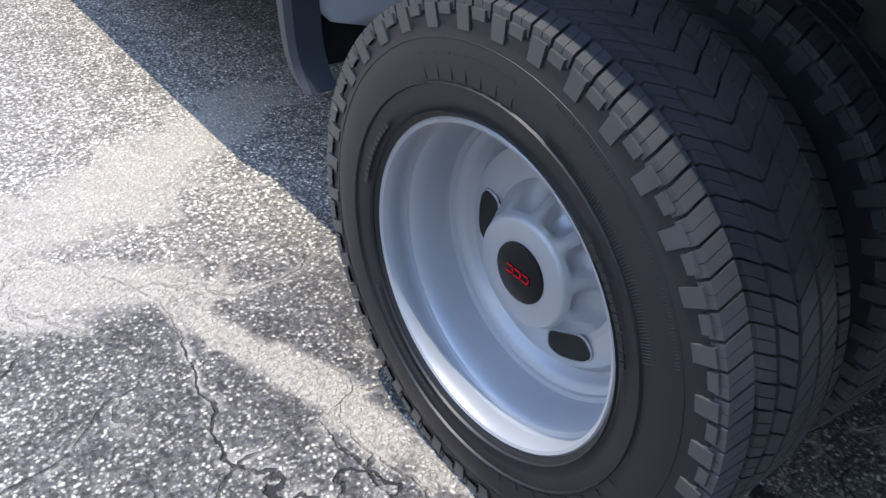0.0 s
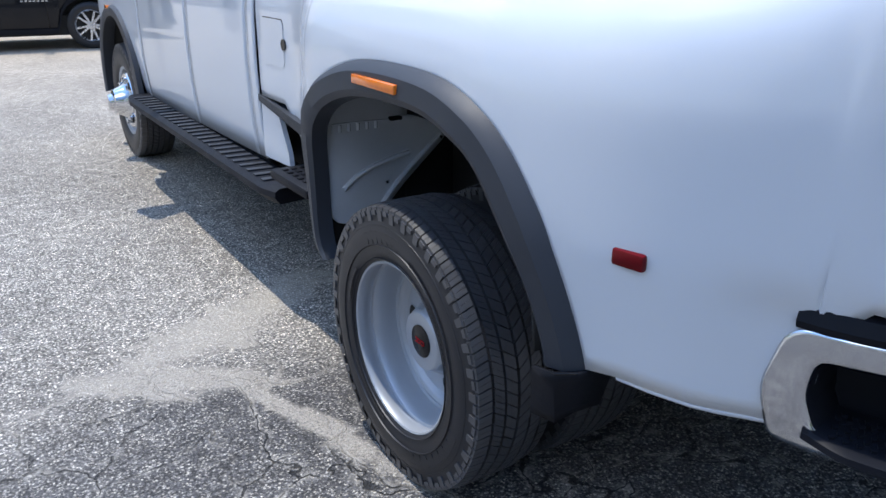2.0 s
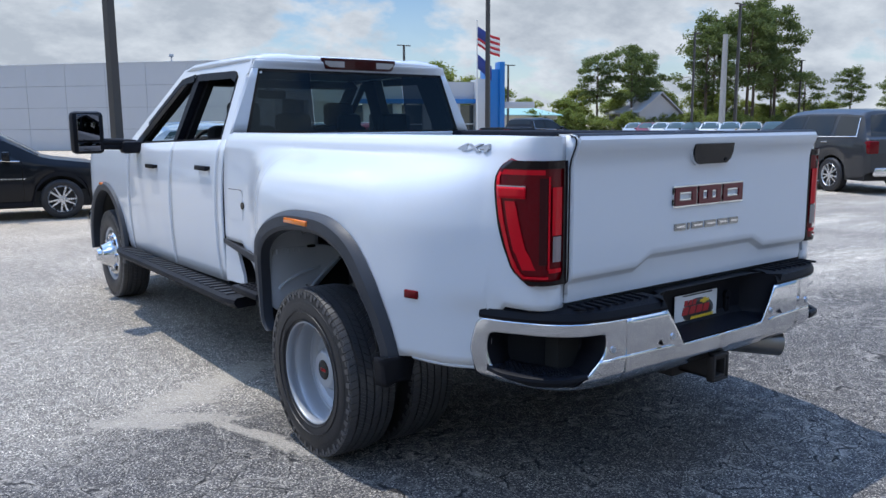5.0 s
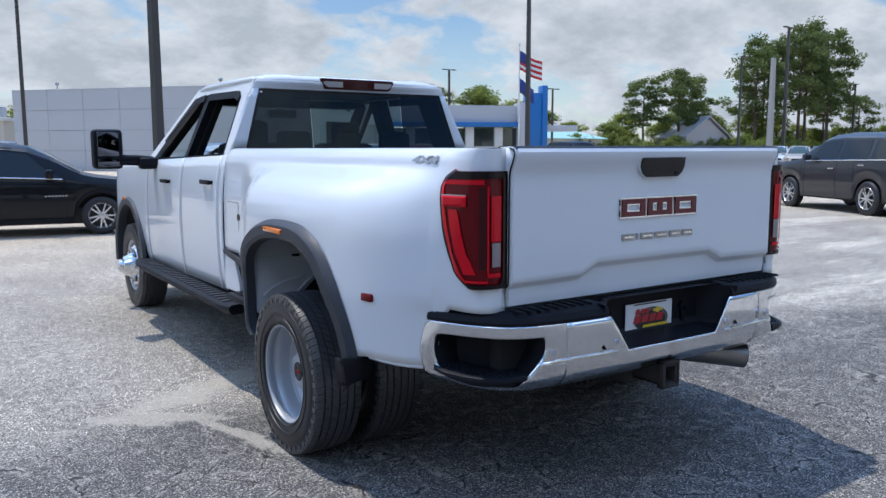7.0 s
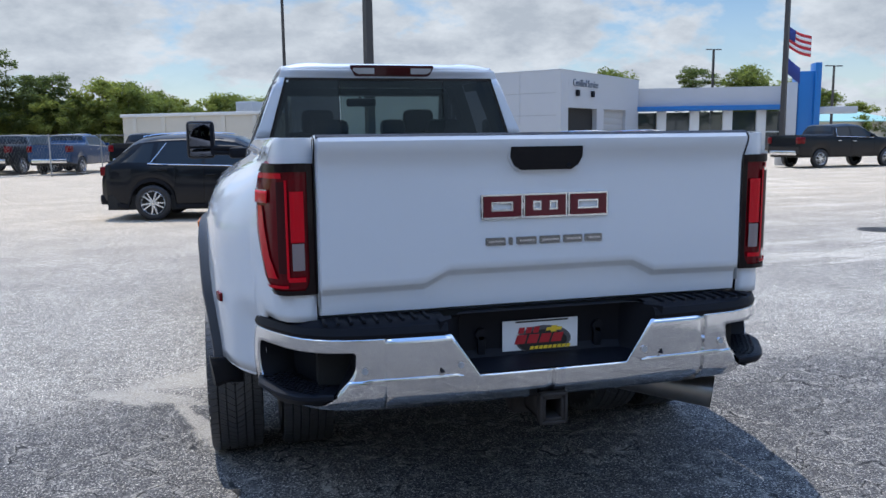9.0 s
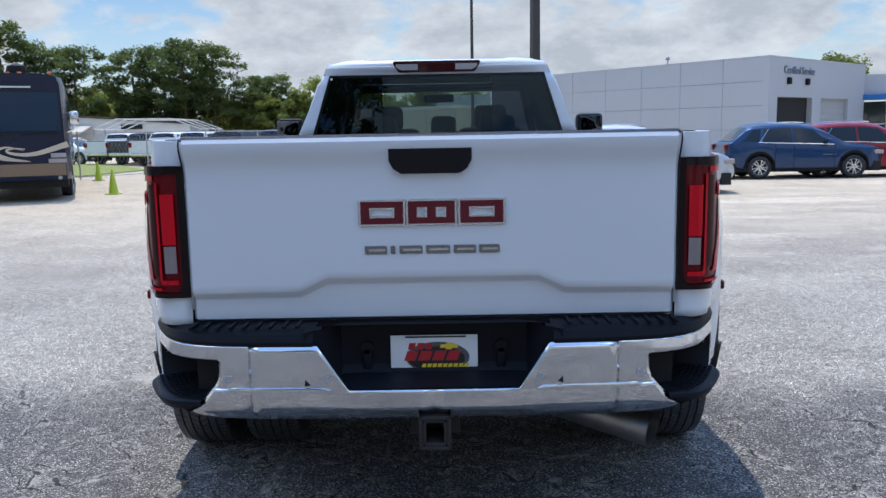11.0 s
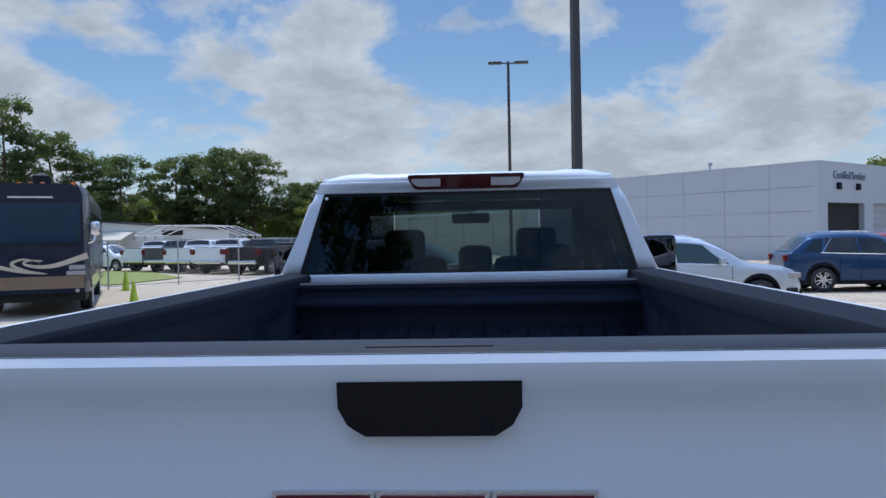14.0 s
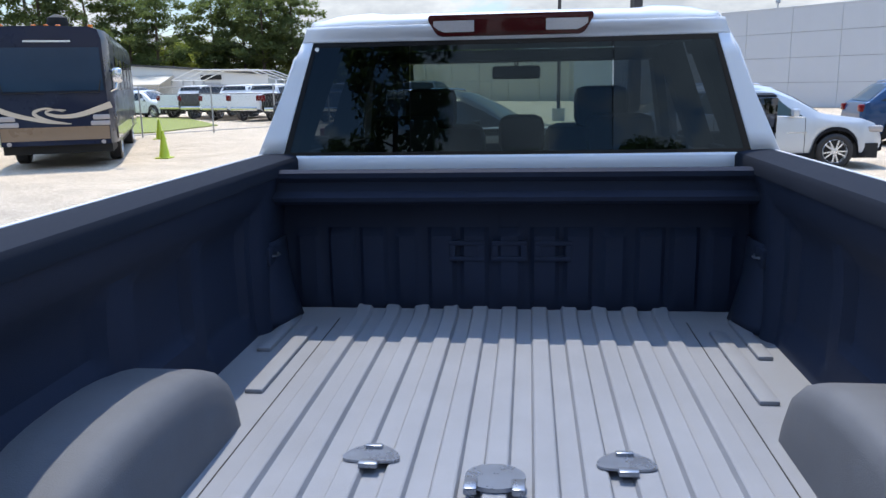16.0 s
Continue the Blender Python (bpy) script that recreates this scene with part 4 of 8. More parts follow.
bumper = sub("rear_bumper", "chrome step bumper with black plastic pads")
for side in (-1, 1):
    P0, P1 = 0.725, 1.19
    TOP = 0.846
    bm = bmesh.new()
    bump_strip(bm, side, srange(0, 0.285, 6), lambda s: 0.578, lambda s: 0.693)
    bump_strip(bm, side, srange(0.285, 0.387, 6), lambda s: 0.578, lambda s: 0.693 + (s - 0.285) / 0.102 * (TOP - 0.693))
    bump_strip(bm, side, srange(0.387, 0.62, 6), lambda s: 0.578, lambda s: TOP)
    bmesh.ops.remove_doubles(bm, verts=bm.verts, dist=0.0004)
    face = part("chrome_face", bm, M_CHROME, bumper, "polished chrome face", sharp=50)
    thick(face, 0.006)
    bm = bmesh.new()
    E_ = BLEN
    rim_o = rounded([(0.62, TOP), (0.62, 0.578), (1.02, 0.582), (E_ - 0.03, 0.606), (E_, 0.72), (E_ - 0.035, TOP)], (0, 0, 0.05, 0.035, 0.03, 0.04))
    chrome_ring(bm, side, rim_o, POCKET, (0.95, 0.70))
    face = part("chrome_corner", bm, M_CHROME, bumper, "polished chrome corner round the step opening", sharp=50)
    thick(face, 0.006)
    # slim ridge along the lower edge of the chrome
    bm = bmesh.new()
    rows = []
    for s in srange(0.345, 0.70, 14):
        x, y, nx, ny = bump_at(s)
        e = 0.3 + 0.7 * smooth(0.345, 0.37, s) * smooth(0.70, 0.675, s)
        rows.append([(side * (x + nx * o), y + ny * o, 0.694 + z * e) for o, z in ((0.009, 0.011), (0.0135, 0.009), (0.0155, 0.004), (0.0155, -0.002), (0.0135, -0.007), (0.009, -0.009))])
    grid(bm, rows)
    part("ridge", bm, M_CHROME, bumper)
    for s in (0.356, 0.692):
        bm = bmesh.new()
        x, y, nx, ny = bump_at(s)
        c = Vector((side * x, y, 0.735))
        d = Vector((side * nx, ny, 0))
        tube(bm, [c + d * 0.006, c + d * 0.0150], 0.015, 18)
        sn = part("parking_sensor", bm, M_CHROME, bumper)
        bm = bmesh.new()
        tube(bm, [c + d * 0.010, c + d * 0.0162], 0.011, 16)
        part("sensor_eye", bm, M_STEEL, bumper)
    # corner step: a recessed tub behind the opening and a lip that stands out below it
    bm = bmesh.new()
    rows = []
    for depth, k in ((0.006, 1.0), (-0.012, 0.985), (-0.05, 0.95), (-0.12, 0.92)):
        row = []
        for s, z in POCKET:
            s2, z2 = 0.95 + (s - 0.95) * k, 0.70 + (z - 0.70) * k
            x, y, nx, ny = bump_at(s2)
            row.append((side * (x + nx * depth), y + ny * depth, z2))
        rows.append(row)
    vs = grid(bm, rows, closed=True)
    bm.faces.new(vs[-1])
    step = part("corner_step", bm, M_BLACKPL, bumper, "black plastic corner step", sharp=40)
    bm = bmesh.new()
    rows = []
    for s in srange(0.80, 1.185, 22):
        x, y, nx, ny = bump_at(s)
        e = smooth(0.80, 0.92, s) * smooth(1.20, 1.11, s)
        zl = 0.652 + 0.012 * smooth(1.0, 1.18, s)
        lo_ = lerp([(0.80, 0.635), (0.85, 0.612), (1.0, 0.604), (1.12, 0.628), (1.185, 0.66)], s)
        prof = [(-0.11, zl), (-0.02, zl), (0.004 + 0.030 * e, zl), (0.010 + 0.036 * e, zl - 0.006), (0.012 + 0.036 * e, zl - 0.018), (0.008 + 0.028 * e, lo_ + 0.008), (0.004, lo_ - 0.002), (-0.02, lo_ - 0.004)]
        rows.append([(side * (x + nx * o), y + ny * o, z) for o, z in prof])
    vs = grid(bm, rows)
    part("step_lip", bm, M_BLACKPL, bumper, "rounded black step lip", sharp=35)
    bm = bmesh.new()
    for i in range(13):
        for j in range(6):
            s = 0.87 + 0.0215 * i + (0.010 if j % 2 else 0)
            x, y, nx, ny = bump_at(s)
            o = -0.080 + 0.018 * j
            c = Vector((side * (x + nx * o), y + ny * o, 0))
            zl = 0.652 + 0.012 * smooth(1.0, 1.18, s)
            prism(bm, [c + Vector((dx, dy, zl - 0.002)) for dx, dy in ((-0.008, 0), (0, -0.006), (0.008, 0), (0, 0.006))], (0, 0, 0.007))
    tagged(part("step_tread", bm, M_BLACKPL, bumper), kind="stuff")
    # top pad
    bm = bmesh.new()
    rows = []
    for s in srange(0.40, BLEN - 0.045, 16):
        x, y, nx, ny = bump_at(s)
        w = min(0.13, 0.10 + 0.05 * smooth(0.5, 0.8, s)) * (1 - 0.55 * smooth(1.0, BLEN, s))
        rows.append([(side * (x + nx * o), y + ny * o, z) for o, z in ((0.006, 0.846), (0.010, 0.860), (0.0, 0.884), (-0.03, 0.898), (-w - 0.02, 0.900), (-w - 0.02, 0.84))])
    grid(bm, rows)
    pad = part("top_pad", bm, M_BLACKPL, bumper, "ribbed black top pad", sharp=30)
    for i in range(9):
        bm = bmesh.new()
        x = 0.46 + 0.045 * i
        box(bm, side * x - 0.006, side * x + 0.006, -0.125, -0.04, 0.896, 0.907, 0.003)
        part("pad_rib", bm, M_BLACKPL, bumper)
bm = bmesh.new()
rows = []
for x in srange(-0.43, 0.43, 16):
    e = 1 - smooth(0.30, 0.42, abs(x))
    yb = -0.165 + 0.150 * e
    rows.append([(x, -0.12 + 0.02 * e, 0.902), (x, yb - 0.01, 0.895), (x, yb, 0.85), (x, yb, 0.74), (x, yb - 0.02, 0.715), (x, -0.12, 0.700), (x, -0.158, 0.694)])
grid(bm, rows)
part("centre_recess", bm, M_BLACKPL, bumper, "black plate recess", sharp=30)
bm = bmesh.new()
box(bm, -0.84, 0.84, -0.01, 0.06, 0.60, 0.90)
part("backing", bm, M_UNDER, bumper)
for x in (-0.235, 0.235):
    bm = bmesh.new()
    tube(bm, [(x, -0.03, 0.80), (x, -0.014, 0.80)], 0.022, 14)
    box(bm, x - 0.016, x + 0.016, -0.03, -0.012, 0.72, 0.80, 0.006)
    part("wiring_socket", bm, M_BLACKPL, bumper)
# dealer plate: white card with plain shapes for its print
plate = sub("dealer_plate", "white dealer plate with a red and yellow print")
bm = bmesh.new()
box(bm, -0.1525, 0.1525, -0.026, -0.022, 0.692, 0.842, 0.0015)
part("card", bm, M_PLATE, plate)
M_PRINT_GREY = mat("print_grey", (0.09, 0.09, 0.095), 0.4)
M_PRINT_RED = mat("print_red", (0.42, 0.01, 0.02), 0.4)
M_PRINT_YEL = mat("print_yellow", (0.80, 0.55, 0.03), 0.4)
M_PRINT_BLK = mat("print_black", (0.012, 0.012, 0.012), 0.4)


def oval(bm, cx, cz, rx, rz, y, d):
    prism(bm, [(cx + rx * math.cos(a), y, cz + rz * math.sin(a)) for a in [2 * math.pi * k / 32 for k in range(32)]], (0, d, 0))


bm = bmesh.new()
oval(bm, 0.012, 0.762, 0.112, 0.056, -0.0275, 0.002)
part("print_oval", bm, M_PRINT_GREY, plate)
bm = bmesh.new()
oval(bm, 0.008, 0.758, 0.100, 0.044, -0.0285, 0.002)
slab(bm, -0.10, 0.112, 0.833, 0.839, -0.0275, 0.002)
for x in (-0.12, 0.118):
    oval(bm, x, 0.704, 0.014, 0.006, -0.0275, 0.002)
part("print_dark", bm, M_PRINT_BLK, plate)
bm = bmesh.new()
for i in range(4):
    slab(bm, -0.106 + i * 0.049, -0.066 + i * 0.049, 0.752, 0.786, -0.0297, 0.002, 0.012)
for i in range(3):
    slab(bm, -0.092 + i * 0.03, -0.070 + i * 0.03, 0.792, 0.815, -0.0297, 0.002, 0.006)
part("print_red", bm, M_PRINT_RED, plate)
bm = bmesh.new()
for i in range(9):
    slab(bm, -0.045 + i * 0.0185, -0.031 + i * 0.0185, 0.728, 0.740, -0.0303, 0.002, 0.004)
slab(bm, 0.020, 0.082, 0.797, 0.809, -0.0303, 0.002, 0.004)
slab(bm, 0.040, 0.062, 0.791, 0.815, -0.0306, 0.002, 0.004)
tagged(part("print_yellow", bm, M_PRINT_YEL, plate), kind="stuff")

# hitch receiver and exhaust
bm = bmesh.new()
for x0, x1, z0, z1 in ((-0.045, -0.030, 0.485, 0.585), (0.030, 0.045, 0.485, 0.585), (-0.045, 0.045, 0.485, 0.50), (-0.045, 0.045, 0.57, 0.585)):
    box(bm, x0, x1, -0.16, 0.25, z0, z1, 0.004)
for x0, x1, z0, z1 in ((-0.055, -0.042, 0.475, 0.595), (0.042, 0.055, 0.475, 0.595), (-0.055, 0.055, 0.475, 0.488), (-0.055, 0.055, 0.582, 0.595)):
    box(bm, x0, x1, -0.165, -0.13, z0, z1, 0.004)
box(bm, -0.04, 0.04, -0.02, 0.0, 0.49, 0.58)
box(bm, -0.60, 0.60, 0.10, 0.22, 0.52, 0.62, 0.01)
box(bm, -0.09, 0.09, 0.02, 0.12, 0.46, 0.62, 0.01)
part("hitch_receiver", bm, M_DARKMETAL, truck, "rusty dark hitch receiver")
bm = bmesh.new()
pa, pb = Vector((0.38, 0.30, 0.525)), Vector((0.782, 0.022, 0.466))
tube(bm, [pa, pb], 0.066, 24, cap=False)
tube(bm, [pb, pa], 0.061, 24, cap=False)
v = (pb - pa).normalized()
tube(bm, [pb - v * 0.004, pb + v * 0.002], 0.066, 24, cap=False)
tube(bm, [Vector((0.32, 0.9, 0.62)), Vector((0.33, 0.42, 0.545)), pa], 0.045, 16)
part("exhaust_tip", bm, M_STEELPIPE, truck, "large brushed steel exhaust pipe")

# ---- chassis ----
bm = bmesh.new()
for sx in (-0.48, 0.48):
    box(bm, sx - 0.04, sx + 0.04, 0.1, 6.2, 0.58, 0.74, 0.01)
for y in (0.15, 1.9, 2.8, 4.2, 5.2):
    box(bm, -0.48, 0.48, y - 0.05, y + 0.05, 0.60, 0.70)
part("frame_rail", bm, M_UNDER, truck, "black ladder frame")
bm = bmesh.new()
tube(bm, [(-1.0, 1.235, 0.40), (1.0, 1.235, 0.40)], 0.055, 14)
tube(bm, [(0, 1.05, 0.40), (0, 1.13, 0.40), (0, 1.235, 0.40), (0, 1.36, 0.40)], [0.08, 0.16, 0.18, 0.08], 18)
part("rear_axle", bm, M_DARKMETAL, truck, "dark rear axle and differential")
bm = bmesh.new()
box(bm, -0.55, 0.55, 2.2, 5.0, 0.45, 0.60, 0.03)
box(bm, -0.98, 0.98, 2.86, 5.1, 0.50, 0.60, 0.02)
box(bm, -0.66, 0.66, 0.1, 2.75, 0.80, 0.92)
box(bm, -0.86, 0.86, 4.8, 6.4, 0.50, 0.56)
part("underbody", bm, M_UNDER, truck, "black underbody")

# ---- cargo bed ----
bed = truck
bm = bmesh.new()
prof = [(-0.90, 0.939)]
for i in range(-5, 6):
    c = i * 0.109
    prof += [(c - 0.031, 0.939), (c - 0.025, 0.953), (c - 0.021, 0.955), (c + 0.021, 0.955), (c + 0.025, 0.953), (c + 0.031, 0.939)]
prof += [(0.90, 0.939)]
prof = [p for p in prof if abs(p[0]) < 0.71 or abs(p[0]) == 0.90]
ysf = [0.05, 1.0, 2.0, 2.60, 2.64, 2.66]
rows = [[(x, y, z + 0.02 * smooth(2.60, 2.66, y)) for x, z in prof] for y in ysf]
grid(bm, rows)
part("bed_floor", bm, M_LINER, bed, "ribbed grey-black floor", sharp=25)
for sx in (-1, 1):
    for y0, y1 in ((1.85, 2.45), (0.1, 0.7)):
        bm = bmesh.new()
        box(bm, min(sx * 0.676, sx * 0.730), max(sx * 0.676, sx * 0.730), y0, y1, 0.937, 0.953, 0.006)
        part("floor_pad", bm, M_LINER, bed)
    bm = bmesh.new()
    box(bm, min(sx * 0.768, sx * 0.815), max(sx * 0.768, sx * 0.815), 2.20, 2.58, 0.937, 0.953, 0.006)
    part("floor_pad", bm, M_LINER, bed)
    bm = bmesh.new()
    box(bm, sx * 0.627 - 0.0015, sx * 0.627 + 0.0015, 0.06, 2.58, 0.938, 0.9405)
    part("floor_seam", bm, M_UNDER, bed)
for side in (-1, 1):
    bm = bmesh.new()
    xw = [(0.955, 0.862), (1.0, 0.872), (1.25, 0.875), (1.36, 0.865), (1.40, 0.835), (1.47, 0.812), (1.515, 0.806)]
    rows = []
    for y in srange(0.03, 2.66, 105):
        def rec(z):
            d = 0.0
            for c, w, za in ((0.42, 0.13, 1.04), (1.23, 0.17, 1.18), (1.72, 0.14, 1.10), (2.13, 0.15, 1.02)):
                d += 0.028 * (smooth(c - w - 0.025, c - w, y) - smooth(c + w, c + w + 0.025, y)) * smooth(za - 0.03, za + 0.02, z) * smooth(1.36, 1.31, z)
            d -= 0.030 * smooth(2.36, 2.40, y) * smooth(1.40, 1.36, z)
            return d
        rows.append([(side * (lerp(xw, z) + rec(z)), y, z) for z in (0.937, 1.0, 1.02, 1.04, 1.06, 1.08, 1.10, 1.12, 1.15, 1.17, 1.20, 1.25, 1.31, 1.335, 1.36, 1.38, 1.40, 1.44, 1.47, 1.515)])
    grid(bm, rows)
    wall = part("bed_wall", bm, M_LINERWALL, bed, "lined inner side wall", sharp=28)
    bm = bmesh.new()
    rows = []
    for y in srange(-0.02, 2.80, 14):
        k = 0.035 * smooth(0.30, 0.02, y)
        rows.append([(side * x, y, z) for x, z in ((0.804, 1.475), (0.802, 1.512), (0.810, 1.526), (0.86, 1.534), (0.925 - k, 1.535), (0.936 - k, 1.532), (0.938 - k, 1.512))])
    grid(bm, rows)
    rail = part("rail_cap", bm, M_RAILCAP, bed, "black plastic bed rail cap")
    bm = bmesh.new()
    # wheelhouse
    rows = []
    cy = 1.235
    for k in range(17):
        a = math.pi * k / 16
        y = cy + 0.43 * math.cos(a)
        z = 0.945 + 0.222 * min(1.0, math.sin(a) ** 0.55)
        y2 = cy + (y - cy) * 0.965
        row = [(side * 0.88, y, z), (side * 0.73, y, z), (side * 0.700, y, max(0.940, z - 0.006)), (side * 0.680, cy + (y - cy) * 0.985, max(0.938, z - 0.022)), (side * 0.668, y2, max(0.937, z - 0.055)), (side * 0.662, y2, 0.936)]
        rows.append(row)
    grid(bm, rows)
    part("wheelhouse", bm, M_HOUSE, bed, "rounded lined wheelhouse", sharp=50)
    for y, z in ((2.50, 1.20), (2.50, 1.01), (0.25, 1.22)):
        bm = bmesh.new()
        xi = 0.842 if y > 1 else 0.872
        box(bm, side * xi - 0.010, side * xi + 0.010, y - 0.055, y + 0.055, z - 0.032, z + 0.032, 0.006)
        hold = part("tie_down", bm, M_LINERWALL, wall, "black tie-down recess")
        bm = bmesh.new()
        tube(bm, [(side * (xi - 0.008), y - 0.03, z), (side * (xi - 0.022), y - 0.012, z - 0.003), (side * (xi - 0.022), y + 0.012, z - 0.003), (side * (xi - 0.008), y + 0.03, z)], 0.0045, 8)
        part("hook", bm, M_PUCK, hold, "bright wire hook")
    # flared foot of the front corner
    bm = bmesh.new()
    rows = []
    for v in srange(0, 1, 10):
        z = 0.945 + 0.30 * v
        w = 0.055 * (1 - v) ** 1.6 + 0.004
        rows.append([(side * 0.862, 2.46 - 0.05 * (1 - v), z), (side * (0.842 - w * 0.6), 2.49 - 0.04 * (1 - v), z), (side * (0.836 - w), 2.56, z), (side * (0.836 - w), 2.62, z), (side * (0.84 - w * 0.5), 2.655, z)])
    grid(bm, rows)
    thick(part("corner_gusset", bm, M_LINERWALL, wall, sharp=50), 0.006)
bm = bmesh.new()
rows = []
for x in srange(-0.87, 0.87, 116):
    r = 0.0
    for i in range(-6, 7):
        c = i * 0.125
        r = max(r, smooth(0.05, 0.038, abs(x - c)))
    rows.append([(x, 2.66 - 0.0, 0.953), (x, 2.655 - 0.016 * r, 0.99), (x, 2.655 - 0.022 * r, 1.06), (x, 2.655 - 0.022 * r, 1.24), (x, 2.655, 1.27), (x, 2.655, 1.355), (x, 2.55, 1.37), (x, 2.52, 1.385),
                 (x, 2.515, 1.40), (x, 2.535, 1.42), (x, 2.535, 1.452), (x, 2.505, 1.470), (x, 2.50, 1.488), (x, 2.512, 1.498), (x, 2.56, 1.495), (x, 2.728, 1.470), (x, 2.728, 1.44)])
grid(bm, rows)
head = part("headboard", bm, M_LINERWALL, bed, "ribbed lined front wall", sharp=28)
for x0, x1 in ((-0.22, -0.09), (-0.065, 0.065), (0.09, 0.225)):
    bm = bmesh.new()
    for a, b, c, d in ((x0, x1, 1.148, 1.166), (x0, x1, 1.206, 1.224), (x0, x0 + 0.024, 1.164, 1.208), (x1 - 0.024, x1, 1.164, 1.208)):
        box(bm, a, b, 2.628, 2.66, c, d, 0.003)
    part("pressed_block", bm, M_LINERWALL, head)
for x in (-0.285, 0.285):
    bm = bmesh.new()
    pts = [(x + 0.062 * math.cos(a) * (1 + 0.06 * math.cos(2 * a)), 1.46 + 0.042 * math.sin(a) - 0.010 * math.cos(2 * a), 0.957) for a in [2 * math.pi * k / 28 for k in range(28)]]
    prism(bm, pts, (0, 0, 0.006))
    box(bm, x - 0.022, x + 0.022, 1.405, 1.43, 0.955, 0.968, 0.003)
    box(bm, x - 0.02, x + 0.02, 1.485, 1.50, 0.955, 0.972, 0.003)
    part("puck_cover", bm, M_PUCK, bed, "bright metal puck cover")
bm = bmesh.new()
prism(bm, [(0.065 * math.cos(a), 1.37 + 0.055 * math.sin(a), 0.957) for a in [2 * math.pi * k / 24 for k in range(24)]], (0, 0, 0.01))
for x in (-0.05, 0.05):
    box(bm, x - 0.014, x + 0.014, 1.30, 1.35, 0.958, 0.975, 0.004)
part("gooseneck_cover", bm, M_PUCK, bed, "grey gooseneck ball cover")
# 4x4 lettering on both bed sides
for side in (-1, 1):
    x0 = 1.0 + 0.004
    m4 = Matrix.Translation((side * 0.9835, 0.316, 1.486)) @ Matrix.Rotation(radians(-90 if side < 0 else 90), 4, "Z") @ Matrix.Rotation(radians(75), 4, "X") @ Matrix(((1, 0.35, 0, 0), (0, 1, 0, 0), (0, 0, 1, 0), (0, 0, 0, 1)))
    text_part("drive_badge", "4X4", 0.042, M_STEEL, truck, m4, 0.004, "chrome 4X4 badge", 2.6, 0.0015)

# ---- crew cab ----
cab = truck
LOWX = [(0.45, 0.97), (0.56, 1.0), (0.75, 1.018), (1.0, 1.024), (1.2, 1.018), (1.33, 1.006), (1.42, 0.990), (1.48, 0.968)]


def belt(y):
    return lerp([(2.8, 1.490), (4.9, 1.430), (5.2, 1.40), (6.2, 1.36), (6.5, 1.30)], y)


def green_x(z):
    return 0.964 - (z - 1.46) * 0.385


FW = 5.60


def cab_lo(y):
    d = abs(y - FW)
    if d < 0.57:
        return 0.50 + math.sqrt(max(0.0, 0.57 ** 2 - d * d)) * 0.98
    return lerp([(2.8, 0.575), (4.9, 0.53), (5.0, 0.52), (6.2, 0.50), (6.6, 0.52)], y)


def nose(y):
    """The front of the body draws in."""
    return 1 - 0.10 * smooth(5.9, 6.55, y) ** 2


def lower_panel(name, y0, y1, side, label):
    bm = bmesh.new()
    rows = []
    n = max(3, int((y1 - y0) / 0.045))
    for y in srange(y0, y1, n):
        lo, hi = cab_lo(y), belt(y)
        rows.append([(side * lerp(LOWX, z) * nose(y), y, z) for z in [lo + (hi - lo) * k / 12 for k in range(13)]])
    grid(bm, rows)
    ob = part(name, bm, M_WHITE, cab, label)
    thick(ob, 0.006)
    return ob


